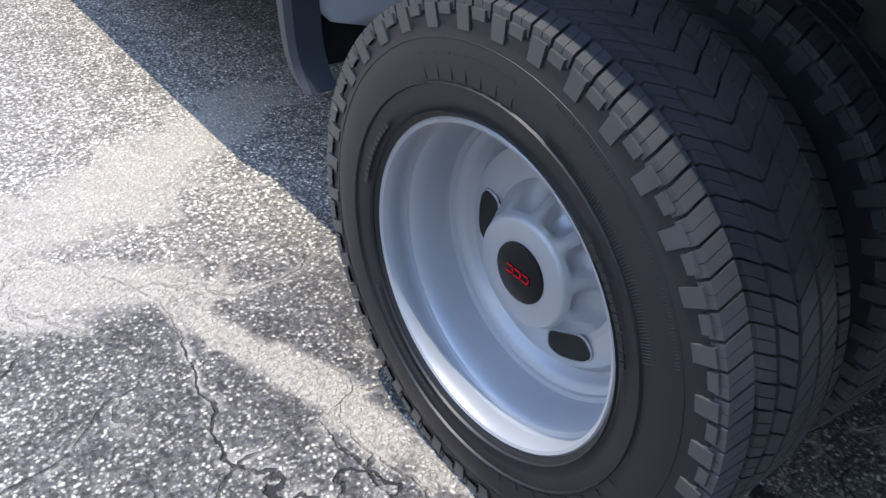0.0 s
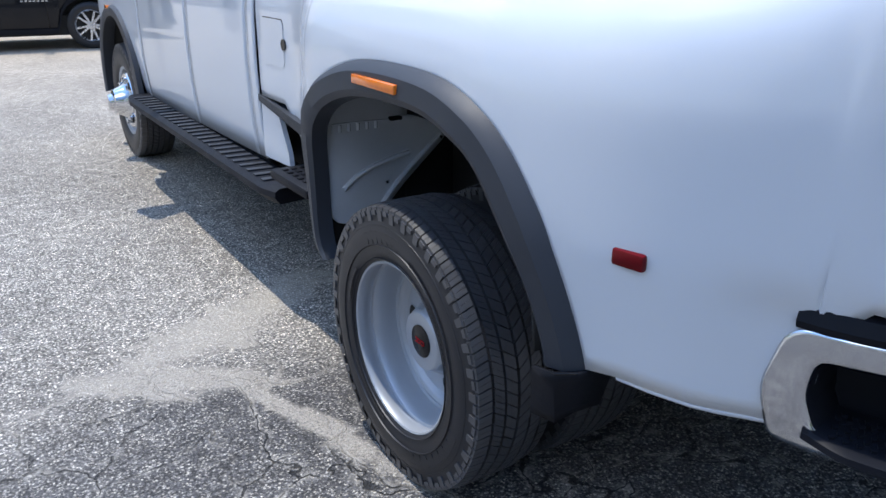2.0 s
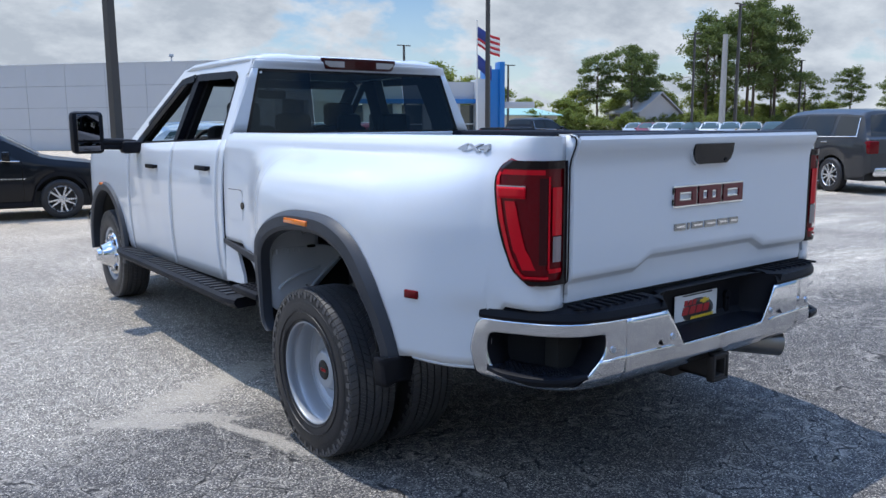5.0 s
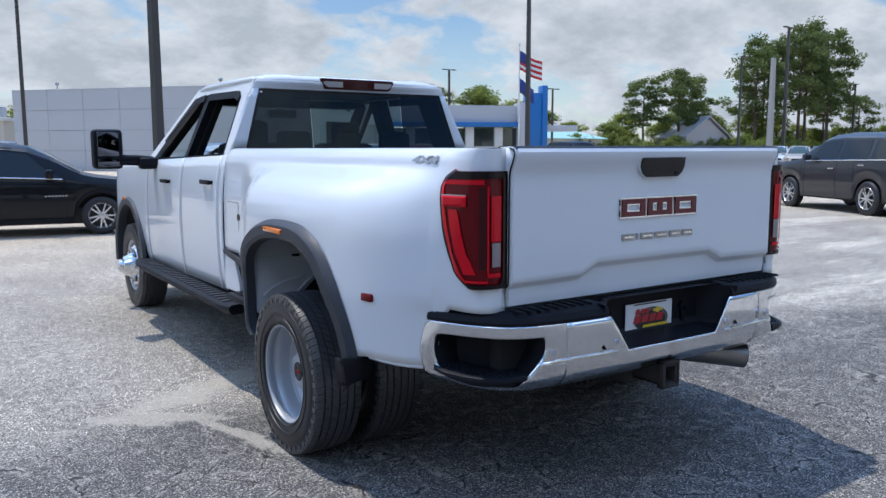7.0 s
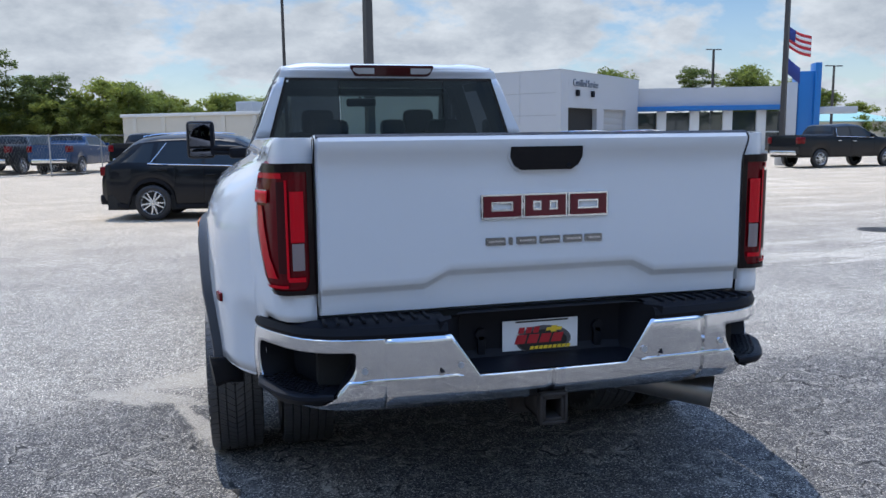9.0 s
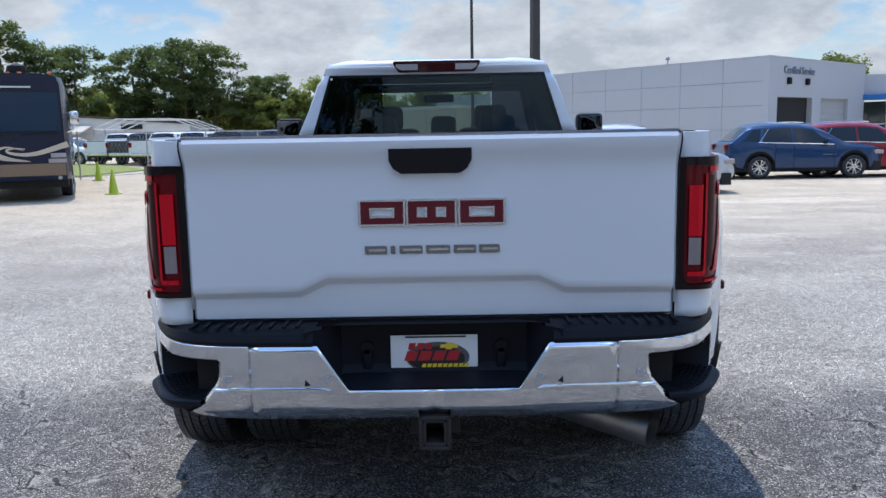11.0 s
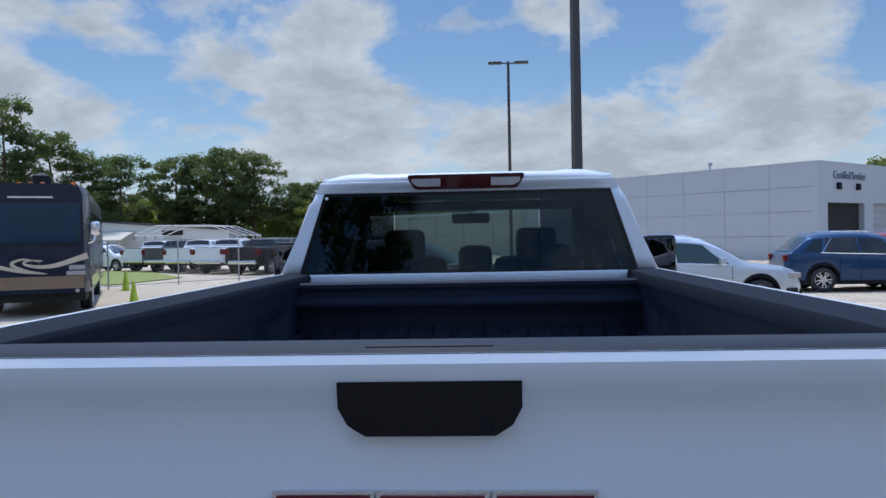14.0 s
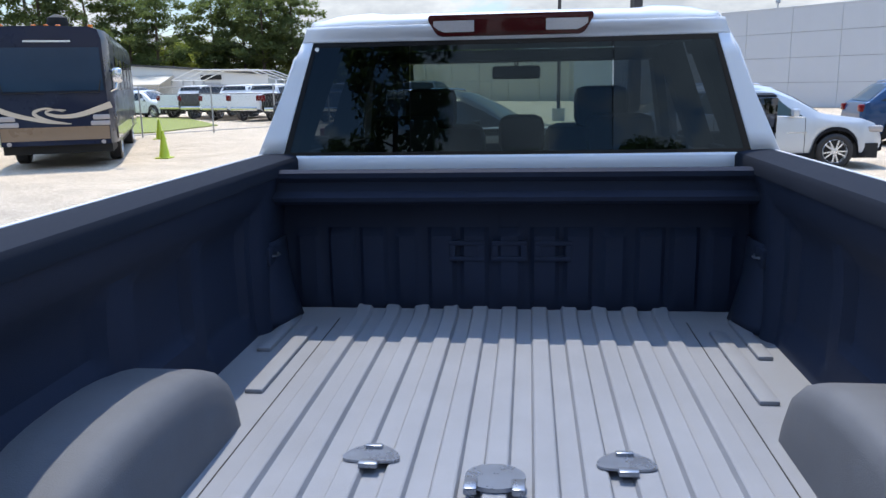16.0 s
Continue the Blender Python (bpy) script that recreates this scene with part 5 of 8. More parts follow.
for side in (-1, 1):
    corner = lower_panel("corner_panel", 2.802, 2.90, side, "")
    rear_door = lower_panel("rear_door", 2.905, 3.80, side, "white rear door")
    front_door = lower_panel("front_door", 3.806, 4.86, side, "white front door")
    lower_panel("front_fender", 4.866, 6.50, side, "white front fender")
    bm = bmesh.new()
    prism(bm, [(side * 1.016, y, z) for y, z in ((2.801, 0.845), (2.63, 0.835), (2.53, 0.66), (2.52, 0.60), (2.801, 0.59))], (-side * 0.02, 0, 0))
    part("lower_corner", bm, M_WHITE, cab, "white lower cab corner")
    # gaps between the panels
    for y in (2.9025, 3.803, 4.863):
        bm = bmesh.new()
        grid(bm, [[(side * (lerp(LOWX, z) - 0.006), yy, z) for z in srange(0.58, belt(y), 8)] for yy in (y - 0.002, y + 0.002)])
        part("door_gap", bm, M_GLOSSBLACK, cab)
    # handles
    for door, y, z in ((rear_door, 3.12, 1.30), (front_door, 4.20, 1.272)):
        bm = bmesh.new()
        x = lerp(LOWX, z)
        box(bm, side * (x + 0.028) - 0.011, side * (x + 0.028) + 0.011, y - 0.10, y + 0.10, z - 0.016, z + 0.016, 0.008)
        box(bm, side * (x + 0.012) - 0.018, side * (x + 0.012) + 0.018, y - 0.10, y - 0.07, z - 0.013, z + 0.013, 0.005)
        box(bm, side * (x + 0.012) - 0.018, side * (x + 0.012) + 0.018, y + 0.07, y + 0.10, z - 0.013, z + 0.013, 0.005)
        part("door_handle", bm, M_BLACKPL, door, "black door handle")
    # greenhouse frame: rail over the windows and three pillars
    gp = [
        [(2.805, 1.48), (2.945, 1.488), (2.990, 1.895), (2.845, 1.99)],
        [(2.845, 1.99), (2.990, 1.895), (3.05, 1.935), (3.70, 1.948), (3.705, 2.018), (2.86, 2.014)],
        [(3.705, 2.018), (3.70, 1.948), (3.80, 1.950), (4.06, 1.925), (4.10, 2.002)],
        [(3.70, 1.948), (3.785, 1.465), (3.855, 1.462), (3.80, 1.950)],
        [(4.10, 2.002), (4.06, 1.925), (4.76, 1.455), (4.98, 1.425)],
        [(4.76, 1.455), (4.70, 1.452), (4.70, 1.425), (4.98, 1.425)],
    ]
    bm = bmesh.new()
    for pts in gp[:3] + gp[4:]:
        prism(bm, [(side * green_x(z), y, z) for y, z in pts], (-side * 0.05, 0, 0))
    part("pillar_frame", bm, M_WHITE, cab, "white window frame")
    bm = bmesh.new()
    prism(bm, [(side * (green_x(z) + 0.002), y, z) for y, z in gp[3]], (-side * 0.05, 0, 0))
    for a, b in (((2.945, 1.488), (3.785, 1.465)), ((3.855, 1.462), (4.76, 1.440))):
        prism(bm, [(side * (green_x(a[1]) + 0.004), a[0], a[1] - 0.012), (side * (green_x(b[1]) + 0.004), b[0], b[1] - 0.012), (side * (green_x(b[1]) + 0.004), b[0], b[1] + 0.012), (side * (green_x(a[1]) + 0.004), a[0], a[1] + 0.012)], (-side * 0.03, 0, 0))
    prism(bm, [(side * (green_x(z) + 0.003), y, z) for y, z in ((2.945, 1.49), (2.962, 1.49), (3.007, 1.89), (2.990, 1.895))], (-side * 0.03, 0, 0))
    part("window_trim", bm, M_BLACKPL, cab, "black window trim")
    # rain guards over the lowered side windows
    bm = bmesh.new()
    for pts in ([(2.995, 1.862), (2.990, 1.898), (3.05, 1.938), (3.70, 1.951), (3.712, 1.898), (3.08, 1.888)], [(3.79, 1.898), (3.80, 1.952), (4.06, 1.928), (4.55, 1.606), (4.51, 1.580), (4.03, 1.878)]):
        prism(bm, [(side * (green_x(z) + 0.014), y, z) for y, z in pts], (-side * 0.004, 0, 0))
    part("rain_guard", bm, M_BLACKPL, cab, "smoked window rain guard")
    # mirror on two arms
    mir = sub("tow_mirror", "black towing mirror on two arms")
    bm = bmesh.new()
    box(bm, side * 1.05 - 0.09, side * 1.05 + 0.09, 4.55, 4.66, 1.36, 1.46, 0.03)
    tube(bm, [(side * 1.02, 4.60, 1.44), (side * 1.15, 4.61, 1.452), (side * 1.30, 4.62, 1.455)], 0.030, 12)
    tube(bm, [(side * 1.02, 4.60, 1.40), (side * 1.15, 4.61, 1.415), (side * 1.30, 4.62, 1.42)], 0.024, 12)
    part("arm", bm, M_BLACKPL, mir)
    bm = bmesh.new()
    box(bm, side * 1.375 - 0.120, side * 1.375 + 0.120, 4.585, 4.70, 1.365, 1.695, 0.035)
    part("housing", bm, M_BLACKPL, mir, "black mirror housing")
    bm = bmesh.new()
    mg = Matrix.Translation((side * 1.375, 4.560, -0.014)) @ Matrix.Rotation(-side * radians(20), 4, "Z")
    box(bm, -0.10, 0.10, -0.004, 0.004, 1.485, 1.685, 0.003, mg)
    box(bm, -0.10, 0.10, -0.004, 0.004, 1.40, 1.468, 0.003, mg)
    part("mirror_glass", bm, M_MIRROR, mir, "mirror glass")
    # running board
    rb = sub("running_board", "black running board with slotted tread")
    bm = bmesh.new()
    rows = []
    for y in srange(2.44, 5.02, 26):
        e = 1 - 0.35 * smooth(4.85, 5.02, y) - 0.3 * smooth(2.55, 2.44, y)
        c = 1.06
        rows.append([(side * (c - 0.08), y, 0.50), (side * (c - 0.08), y, 0.545), (side * (c + 0.06 * e), y, 0.540), (side * (c + 0.085 * e), y, 0.528), (side * (c + 0.09 * e), y, 0.505), (side * (c + 0.06 * e), y, 0.475), (side * (c - 0.08), y, 0.48)])
    vs = grid(bm, rows)
    bm.faces.new(vs[0])
    bm.faces.new(vs[-1][::-1])
    part("board", bm, M_BLACKPL, rb, sharp=30)
    for k in range(26):
        bm = bmesh.new()
        y = 2.56 + k * 0.09
        prism(bm, [(side * 1.005, y, 0.5445), (side * 1.115, y + 0.02, 0.5415), (side * 1.115, y + 0.055, 0.5415), (side * 1.005, y + 0.035, 0.5445)], (0, 0, 0.006))
        part("tread_bar", bm, M_FLARE, rb)
    for y in (2.8, 3.7, 4.6):
        bm = bmesh.new()
        tube(bm, [(side * 1.0, y, 0.50), (side * 0.9, y, 0.53), (side * 0.55, y, 0.60)], 0.025, 8)
        part("bracket", bm, M_UNDER, rb)
    # corner step pad and trim behind the cab
    bm = bmesh.new()
    box(bm, min(side * 0.93, side * 1.13), max(side * 0.93, side * 1.13), 2.10, 2.46, 0.585, 0.625, 0.012)
    part("bed_step", bm, M_BLACKPL, truck, "black bed access step")
    bm = bmesh.new()
    for i in range(6):
        for j in range(4):
            box(bm, side * (0.98 + 0.035 * j) - 0.011, side * (0.98 + 0.035 * j) + 0.011, 2.14 + 0.05 * i, 2.165 + 0.05 * i, 0.62, 0.631, 0.003)
    tagged(part("step_tread", bm, M_BLACKPL, truck), kind="stuff")
    bm = bmesh.new()
    tp = [(2.80, 0.862), (2.10, 0.80), (2.02, 0.62), (2.12, 0.62), (2.20, 0.755), (2.80, 0.835)]
    prism(bm, [(side * (1.028 + 0.03 * smooth(2.4, 2.0, y)), y, z) for y, z in tp], (-side * 0.05, 0, 0))
    part("step_trim", bm, M_FLARE, truck, "dark plastic trim strip")
    bm = bmesh.new()
    prism(bm, [(side * 0.93, 2.80, 0.85), (side * 0.93, 2.1, 0.80), (side * 0.93, 2.1, 0.58), (side * 0.93, 2.80, 0.58)], (-side * 0.1, 0, 0))
    part("step_recess", bm, M_UNDER, truck)
    bm = bmesh.new()
    box(bm, side * 1.085 - 0.012, side * 1.085 + 0.012, 1.955, 1.985, 0.77, 0.835, 0.004)
    part("clearance_lamp", bm, M_AMBER, truck, "small amber clearance lamp")
    # front flare, marker and lower moulding
    bm = bmesh.new()
    rows = []
    for k in range(25):
        a = math.pi * (1.06 - 1.12 * k / 24)
        r0, r1 = 0.575, 0.50
        c, s = math.cos(a), math.sin(a)
        xx = 1.024
        rows.append([(side * (xx - 0.004), FW + r0 * c * 1.06, 0.50 + r0 * s), (side * (xx + 0.025), FW + 0.56 * c * 1.05, 0.50 + 0.56 * s), (side * (xx + 0.03), FW + 0.52 * c, 0.50 + 0.52 * s), (side * (xx + 0.02), FW + r1 * c, 0.50 + r1 * s), (side * (xx - 0.06), FW + r1 * c, 0.50 + r1 * s)])
    grid(bm, rows)
    ff = part("front_flare", bm, M_FLARE, truck, "dark grey front wheel-arch flare")
    bm = bmesh.new()
    box(bm, side * 1.046 - 0.006, side * 1.046 + 0.006, FW + 0.02, FW + 0.13, 1.045, 1.068, 0.003)
    part("marker_lamp", bm, M_AMBER, ff, "amber front marker lamp")
    bm = bmesh.new()
    rows = [[(side * 1.0, FW + 0.52 * math.cos(a), 0.5 + 0.52 * math.sin(a)), (side * 0.55, FW + 0.52 * math.cos(a), 0.5 + 0.52 * math.sin(a))] for a in [math.pi * k / 12 for k in range(13)]]
    grid(bm, rows)
    grid(bm, [[(side * 0.56, y, 0.4), (side * 0.56, y, 1.1)] for y in (FW - 0.55, FW + 0.55)])
    thick(part("front_well_liner", bm, M_UNDER, truck), 0.008)
    bm = bmesh.new()
    for i in range(6):
        box(bm, side * 1.019 - 0.002, side * 1.025 + 0.002, 4.58 - i * 0.042, 4.608 - i * 0.042, 0.922, 0.945, 0.001)
    for i in range(2):
        box(bm, side * 1.019 - 0.002, side * 1.025 + 0.002, 4.50 - i * 0.05, 4.53 - i * 0.05, 0.872, 0.890, 0.001)
    part("door_script", bm, M_CHROME, front_door, "small chrome script bars")

# roof, rear wall, glass, windscreen, hood, front end
bm = bmesh.new()
rows = []
for f in [0.0, 0.006, 0.016, 0.035, 0.07] + srange(0.13, 1.0, 13):
    row = []
    for k in range(33):
        u = -1 + k / 16
        y0 = 2.838 - 0.072 * (1 - u * u)
        y = y0 + (4.14 - y0) * f
        rise = lerp([(0.0, 1.998), (0.006, 2.014), (0.016, 2.026), (0.035, 2.034), (0.07, 2.040), (0.5, 2.058), (0.8, 2.045), (1.0, 1.995)], f)
        edge = lerp([(0.0, 1.994), (0.006, 2.006), (0.016, 2.016), (0.06, 2.022), (0.5, 2.026), (0.8, 2.015), (1.0, 1.980)], f)
        bead = 0.010 * smooth(0.60, 0.68, abs(u)) * smooth(0.94, 0.86, abs(u)) * smooth(0.0, 0.05, f) * smooth(1.0, 0.8, f)
        x = u * (0.742 + 0.012 * smooth(0.0, 0.12, f))
        row.append((x, y, edge + (rise - edge) * (1 - abs(u) ** 5) + bead))
    rows.append(row)
grid(bm, rows)
thick(part("roof", bm, M_WHITE, cab, "white roof with shallow ribs"), 0.01)
for s in (-1, 1):
    bm = bmesh.new()
    tube(bm, [(s * 0.735, 2.845, 1.996), (s * 0.742, 2.89, 2.002), (s * 0.745, 3.4, 2.006), (s * 0.745, 3.9, 2.002), (s * 0.740, 4.12, 1.980)], [0.018, 0.024, 0.026, 0.026, 0.018], 10)
    tube(bm, [(s * 0.953, 2.792, 1.49), (s * 0.90, 2.802, 1.62), (s * 0.80, 2.832, 1.88), (s * 0.735, 2.845, 1.996)], [0.014, 0.02, 0.022, 0.020], 10)
    part("roof_edge", bm, M_WHITE, cab)
bm = bmesh.new()


def rear_y(z):
    return lerp([(0.5, 2.80), (1.44, 2.775), (1.50, 2.762), (1.53, 2.766), (1.942, 2.824), (2.0, 2.838)], z)


def rw(x, z, off=0.0):
    return (x, rear_y(z) - (0.02 + 0.052 * smooth(1.942, 1.998, z)) * (1 - (x / 0.9) ** 2) - off, z)


for pts in (
    [(-0.97, 1.47), (0.97, 1.47), (0.962, 1.525), (-0.962, 1.525)],
    [(-0.962, 1.525), (-0.862, 1.525), (-0.736, 1.942), (-0.778, 1.942)],
    [(0.962, 1.525), (0.862, 1.525), (0.736, 1.942), (0.778, 1.942)],
    [(-0.778, 1.942), (0.778, 1.942), (0.755, 1.998), (-0.755, 1.998)],
):
    (ax, az), (bx, bz), (cx, cz), (dx, dz) = pts
    rows = []
    for j in range(7):
        v = j / 6
        rows.append([rw((ax + (dx - ax) * v) * (1 - u) + (bx + (cx - bx) * v) * u, az + (dz - az) * v) for u in [k / 16 for k in range(17)]])
    grid(bm, rows)
grid(bm, [[(x, 2.785, z) for x in (-0.99, 0, 0.99)] for z in (0.6, 1.0, 1.475)])
thick(part("rear_wall", bm, M_WHITE, cab, "white cab back panel"), 0.02)
# two fixed dark panes and a lighter sliding pane between them
for nm, material, label, u0, u1 in (("rear_glass", M_PRIV, "dark privacy rear glass", -1.0, -0.372), ("sliding_pane", M_SLIDER, "tinted sliding centre pane", -0.368, 0.368), ("rear_glass", M_PRIV, "dark privacy rear glass", 0.372, 1.0)):
    bm = bmesh.new()
    rows = []
    for v in srange(0, 1, 6):
        z = 1.527 + 0.415 * v
        hw = 0.862 - 0.126 * v
        x0 = -hw if u0 < -0.9 else u0
        x1 = hw if u1 > 0.9 else u1
        rows.append([rw(x, z, 0.004) for x in srange(x0, x1, 10)])
    grid(bm, rows)
    pane = part(nm, bm, material, cab, label)
    pane.visible_shadow = False
bm = bmesh.new()
for s in (-1, 1):
    grid(bm, [[rw(s * (0.862 - 0.126 * v - d), 1.527 + 0.415 * v, 0.006) for d in (0.0, 0.016 + 0.008 * (1 - v))] for v in srange(0, 1, 6)])
grid(bm, [[rw(-0.735 + 1.47 * k / 16, z, 0.006) for k in range(17)] for z in (1.924, 1.942)])
grid(bm, [[rw(-0.86 + 1.72 * k / 16, z, 0.006) for k in range(17)] for z in (1.527, 1.539)])
part("glass_border", bm, M_GLOSSBLACK, cab, "black painted glass border")
bm = bmesh.new()
c = rw(-0.722, 1.918, 0.008)
tube(bm, [c, (c[0], c[1] - 0.003, c[2])], 0.008, 10)
part("glass_sticker", bm, M_PLATE, cab, "small white sticker")


def stop_y(x, z, off=0.0):
    """The raised face of the high stop lamp, which follows the header."""
    return rw(x, 1.998)[1] - 0.012 - off


bm = bmesh.new()
outline = rounded([(-0.262, 1.952), (0.262, 1.952), (0.298, 2.012), (0.292, 2.027), (-0.292, 2.027), (-0.298, 2.012)], (0.02, 0.02, 0.012, 0.004, 0.004, 0.012), 4)
vs = grid(bm, [[(x, stop_y(x, z) + d, z) for x, z in [((q[0]) * k, 1.990 + (q[1] - 1.990) * k) for q in outline]] for d, k in ((0.075, 1.0), (0.003, 1.0), (0.0, 0.985), (0.0, 0.5), (0.0, 0.02))], closed=True)
stop = part("high_stop_lamp", bm, M_SMOKE, cab, "dark red high-mounted stop lamp")
for s in (-1, 1):
    bm = bmesh.new()
    grid(bm, [[(s * x, stop_y(x, z, 0.002), z) for z in (1.966 + 0.7 * max(0, x - 0.245), 1.986, 2.006)] for x in srange(0.128, 0.276, 8)])
    part("cargo_lens", bm, M_CLEARLENS, stop, "clear cargo lamp lens")
bm = bmesh.new()
grid(bm, [[(x, stop_y(x, z, 0.002), z) for z in (1.962, 1.985, 2.010)] for x in srange(-0.124, 0.124, 10)])
part("stop_lens", bm, M_SMOKE, stop, "red stop lens")
bm = bmesh.new()
rows = []
for v in srange(0, 1, 6):
    y, z = 4.12 + 0.95 * v, 1.982 - 0.557 * v
    hw = green_x(z) - 0.03
    rows.append([(-hw + 2 * hw * k / 12, y + 0.10 * (1 - (k / 6 - 1) ** 2), z) for k in range(13)])
grid(bm, rows)
ws = part("windscreen", bm, M_GLASS, cab, "clear windscreen")
ws.visible_shadow = False
bm = bmesh.new()
rows = []
for y in srange(5.02, 6.5, 16):
    hw = lerp(LOWX, belt(y)) * nose(y) - 0.005
    rows.append([(hw * u, y + 0.03 * (1 - u * u), belt(y) - 0.01 + 0.05 * (1 - abs(u) ** 3) + (0.03 if abs(u) < 0.45 else 0) - 0.10 * smooth(6.3, 6.5, y)) for u in [-1 + k / 8 for k in range(17)]])
grid(bm, rows)
thick(part("hood", bm, M_WHITE, truck, "white hood with a raised centre"), 0.01)
bm = bmesh.new()
box(bm, -0.92, 0.92, 6.38, 6.52, 0.75, 1.27, 0.05)
part("grille", bm, M_BLACKPL, truck, "black grille")
bm = bmesh.new()
for i in range(5):
    box(bm, -0.60, 0.60, 6.51, 6.535, 0.82 + i * 0.08, 0.86 + i * 0.08, 0.01)
box(bm, -0.98, 0.98, 6.36, 6.62, 0.52, 0.74, 0.06)
part("front_bumper", bm, M_CHROME, truck, "chrome front bumper")
for side in (-1, 1):
    bm = bmesh.new()
    box(bm, min(side * 0.62, side * 0.93), max(side * 0.62, side * 0.93), 6.45, 6.54, 1.0, 1.24, 0.03)
    part("headlamp", bm, M_CLEARLENS, truck, "clear headlamp")

# cab interior
inner = truck
bm = bmesh.new()
box(bm, -0.90, 0.90, 2.86, 5.0, 0.60, 0.66)
box(bm, -0.94, 0.94, 4.55, 5.05, 0.66, 1.445, 0.06)
box(bm, -0.92, -0.88, 2.9, 4.6, 0.66, 1.38)
box(bm, 0.88, 0.92, 2.9, 4.6, 0.66, 1.38)
box(bm, -0.72, 0.72, 2.87, 4.10, 1.955, 1.978, 0.01)
box(bm, -0.72, 0.72, 4.02, 4.24, 1.888, 1.950, 0.02)
part("dashboard", bm, M_INTERIOR, inner)
for side in (-1, 1):
    for pts in ([(2.835, 1.48), (3.02, 1.48), (3.06, 1.90), (2.875, 1.96)], [(3.66, 1.94), (3.74, 1.46), (3.90, 1.46), (3.84, 1.94)], [(4.06, 1.95), (4.02, 1.90), (4.70, 1.45), (4.92, 1.43)]):
        bm = bmesh.new()
        prism(bm, [(side * (green_x(z) - 0.056), y, z) for y, z in pts], (-side * 0.05, 0, 0))
        part("pillar_trim", bm, M_INTERIOR, inner)
for x in (-0.42, 0.42):
    for y, w in ((3.82, 0.27), (2.98, 0.36)):
        bm = bmesh.new()
        box(bm, x - w, x + w, y, y + 0.55, 0.85, 1.05, 0.06)
        box(bm, x - w, x + w, y - 0.06, y + 0.12, 0.95, 1.58 if w < 0.3 else 1.50, 0.06)
        seat = part("seat", bm, M_INTERIOR, inner, "dark seat")
        bm = bmesh.new()
        box(bm, x - 0.13, x + 0.13, y - 0.06, y + 0.05, 1.56 if w < 0.3 else 1.50, 1.76 if w < 0.3 else 1.66, 0.045)
        part("headrest", bm, M_INTERIOR, seat)
bm = bmesh.new()
box(bm, -0.09, 0.14, 2.93, 3.08, 0.95, 1.52, 0.05)
box(bm, -0.05, 0.13, 2.95, 3.05, 1.50, 1.66, 0.04)
box(bm, -0.16, 0.16, 3.9, 4.62, 0.66, 1.30, 0.05)
part("middle_seat", bm, M_INTERIOR, inner, "dark middle seat and console")
bm = bmesh.new()
ring = [(-0.42 + 0.19 * math.cos(a), 4.42 + 0.07 * math.sin(a), 1.36 + 0.18 * math.sin(a)) for a in [2 * math.pi * k / 28 for k in range(29)]]
tube(bm, ring, 0.016, 8, cap=False)
tube(bm, [(-0.42, 4.42, 1.36), (-0.42, 4.62, 1.26)], 0.045, 10)
tube(bm, [(-0.60, 4.42, 1.36), (-0.24, 4.42, 1.36)], 0.02, 8)
part("steering_wheel", bm, M_INTERIOR, inner, "dark steering wheel")
bm = bmesh.new()
box(bm, -0.13, 0.13, 4.18, 4.21, 1.80, 1.87, 0.015)
tube(bm, [(0, 4.21, 1.85), (0, 4.28, 1.90)], 0.012, 6)
part("inside_mirror", bm, M_BLACKPL, inner, "inside mirror")


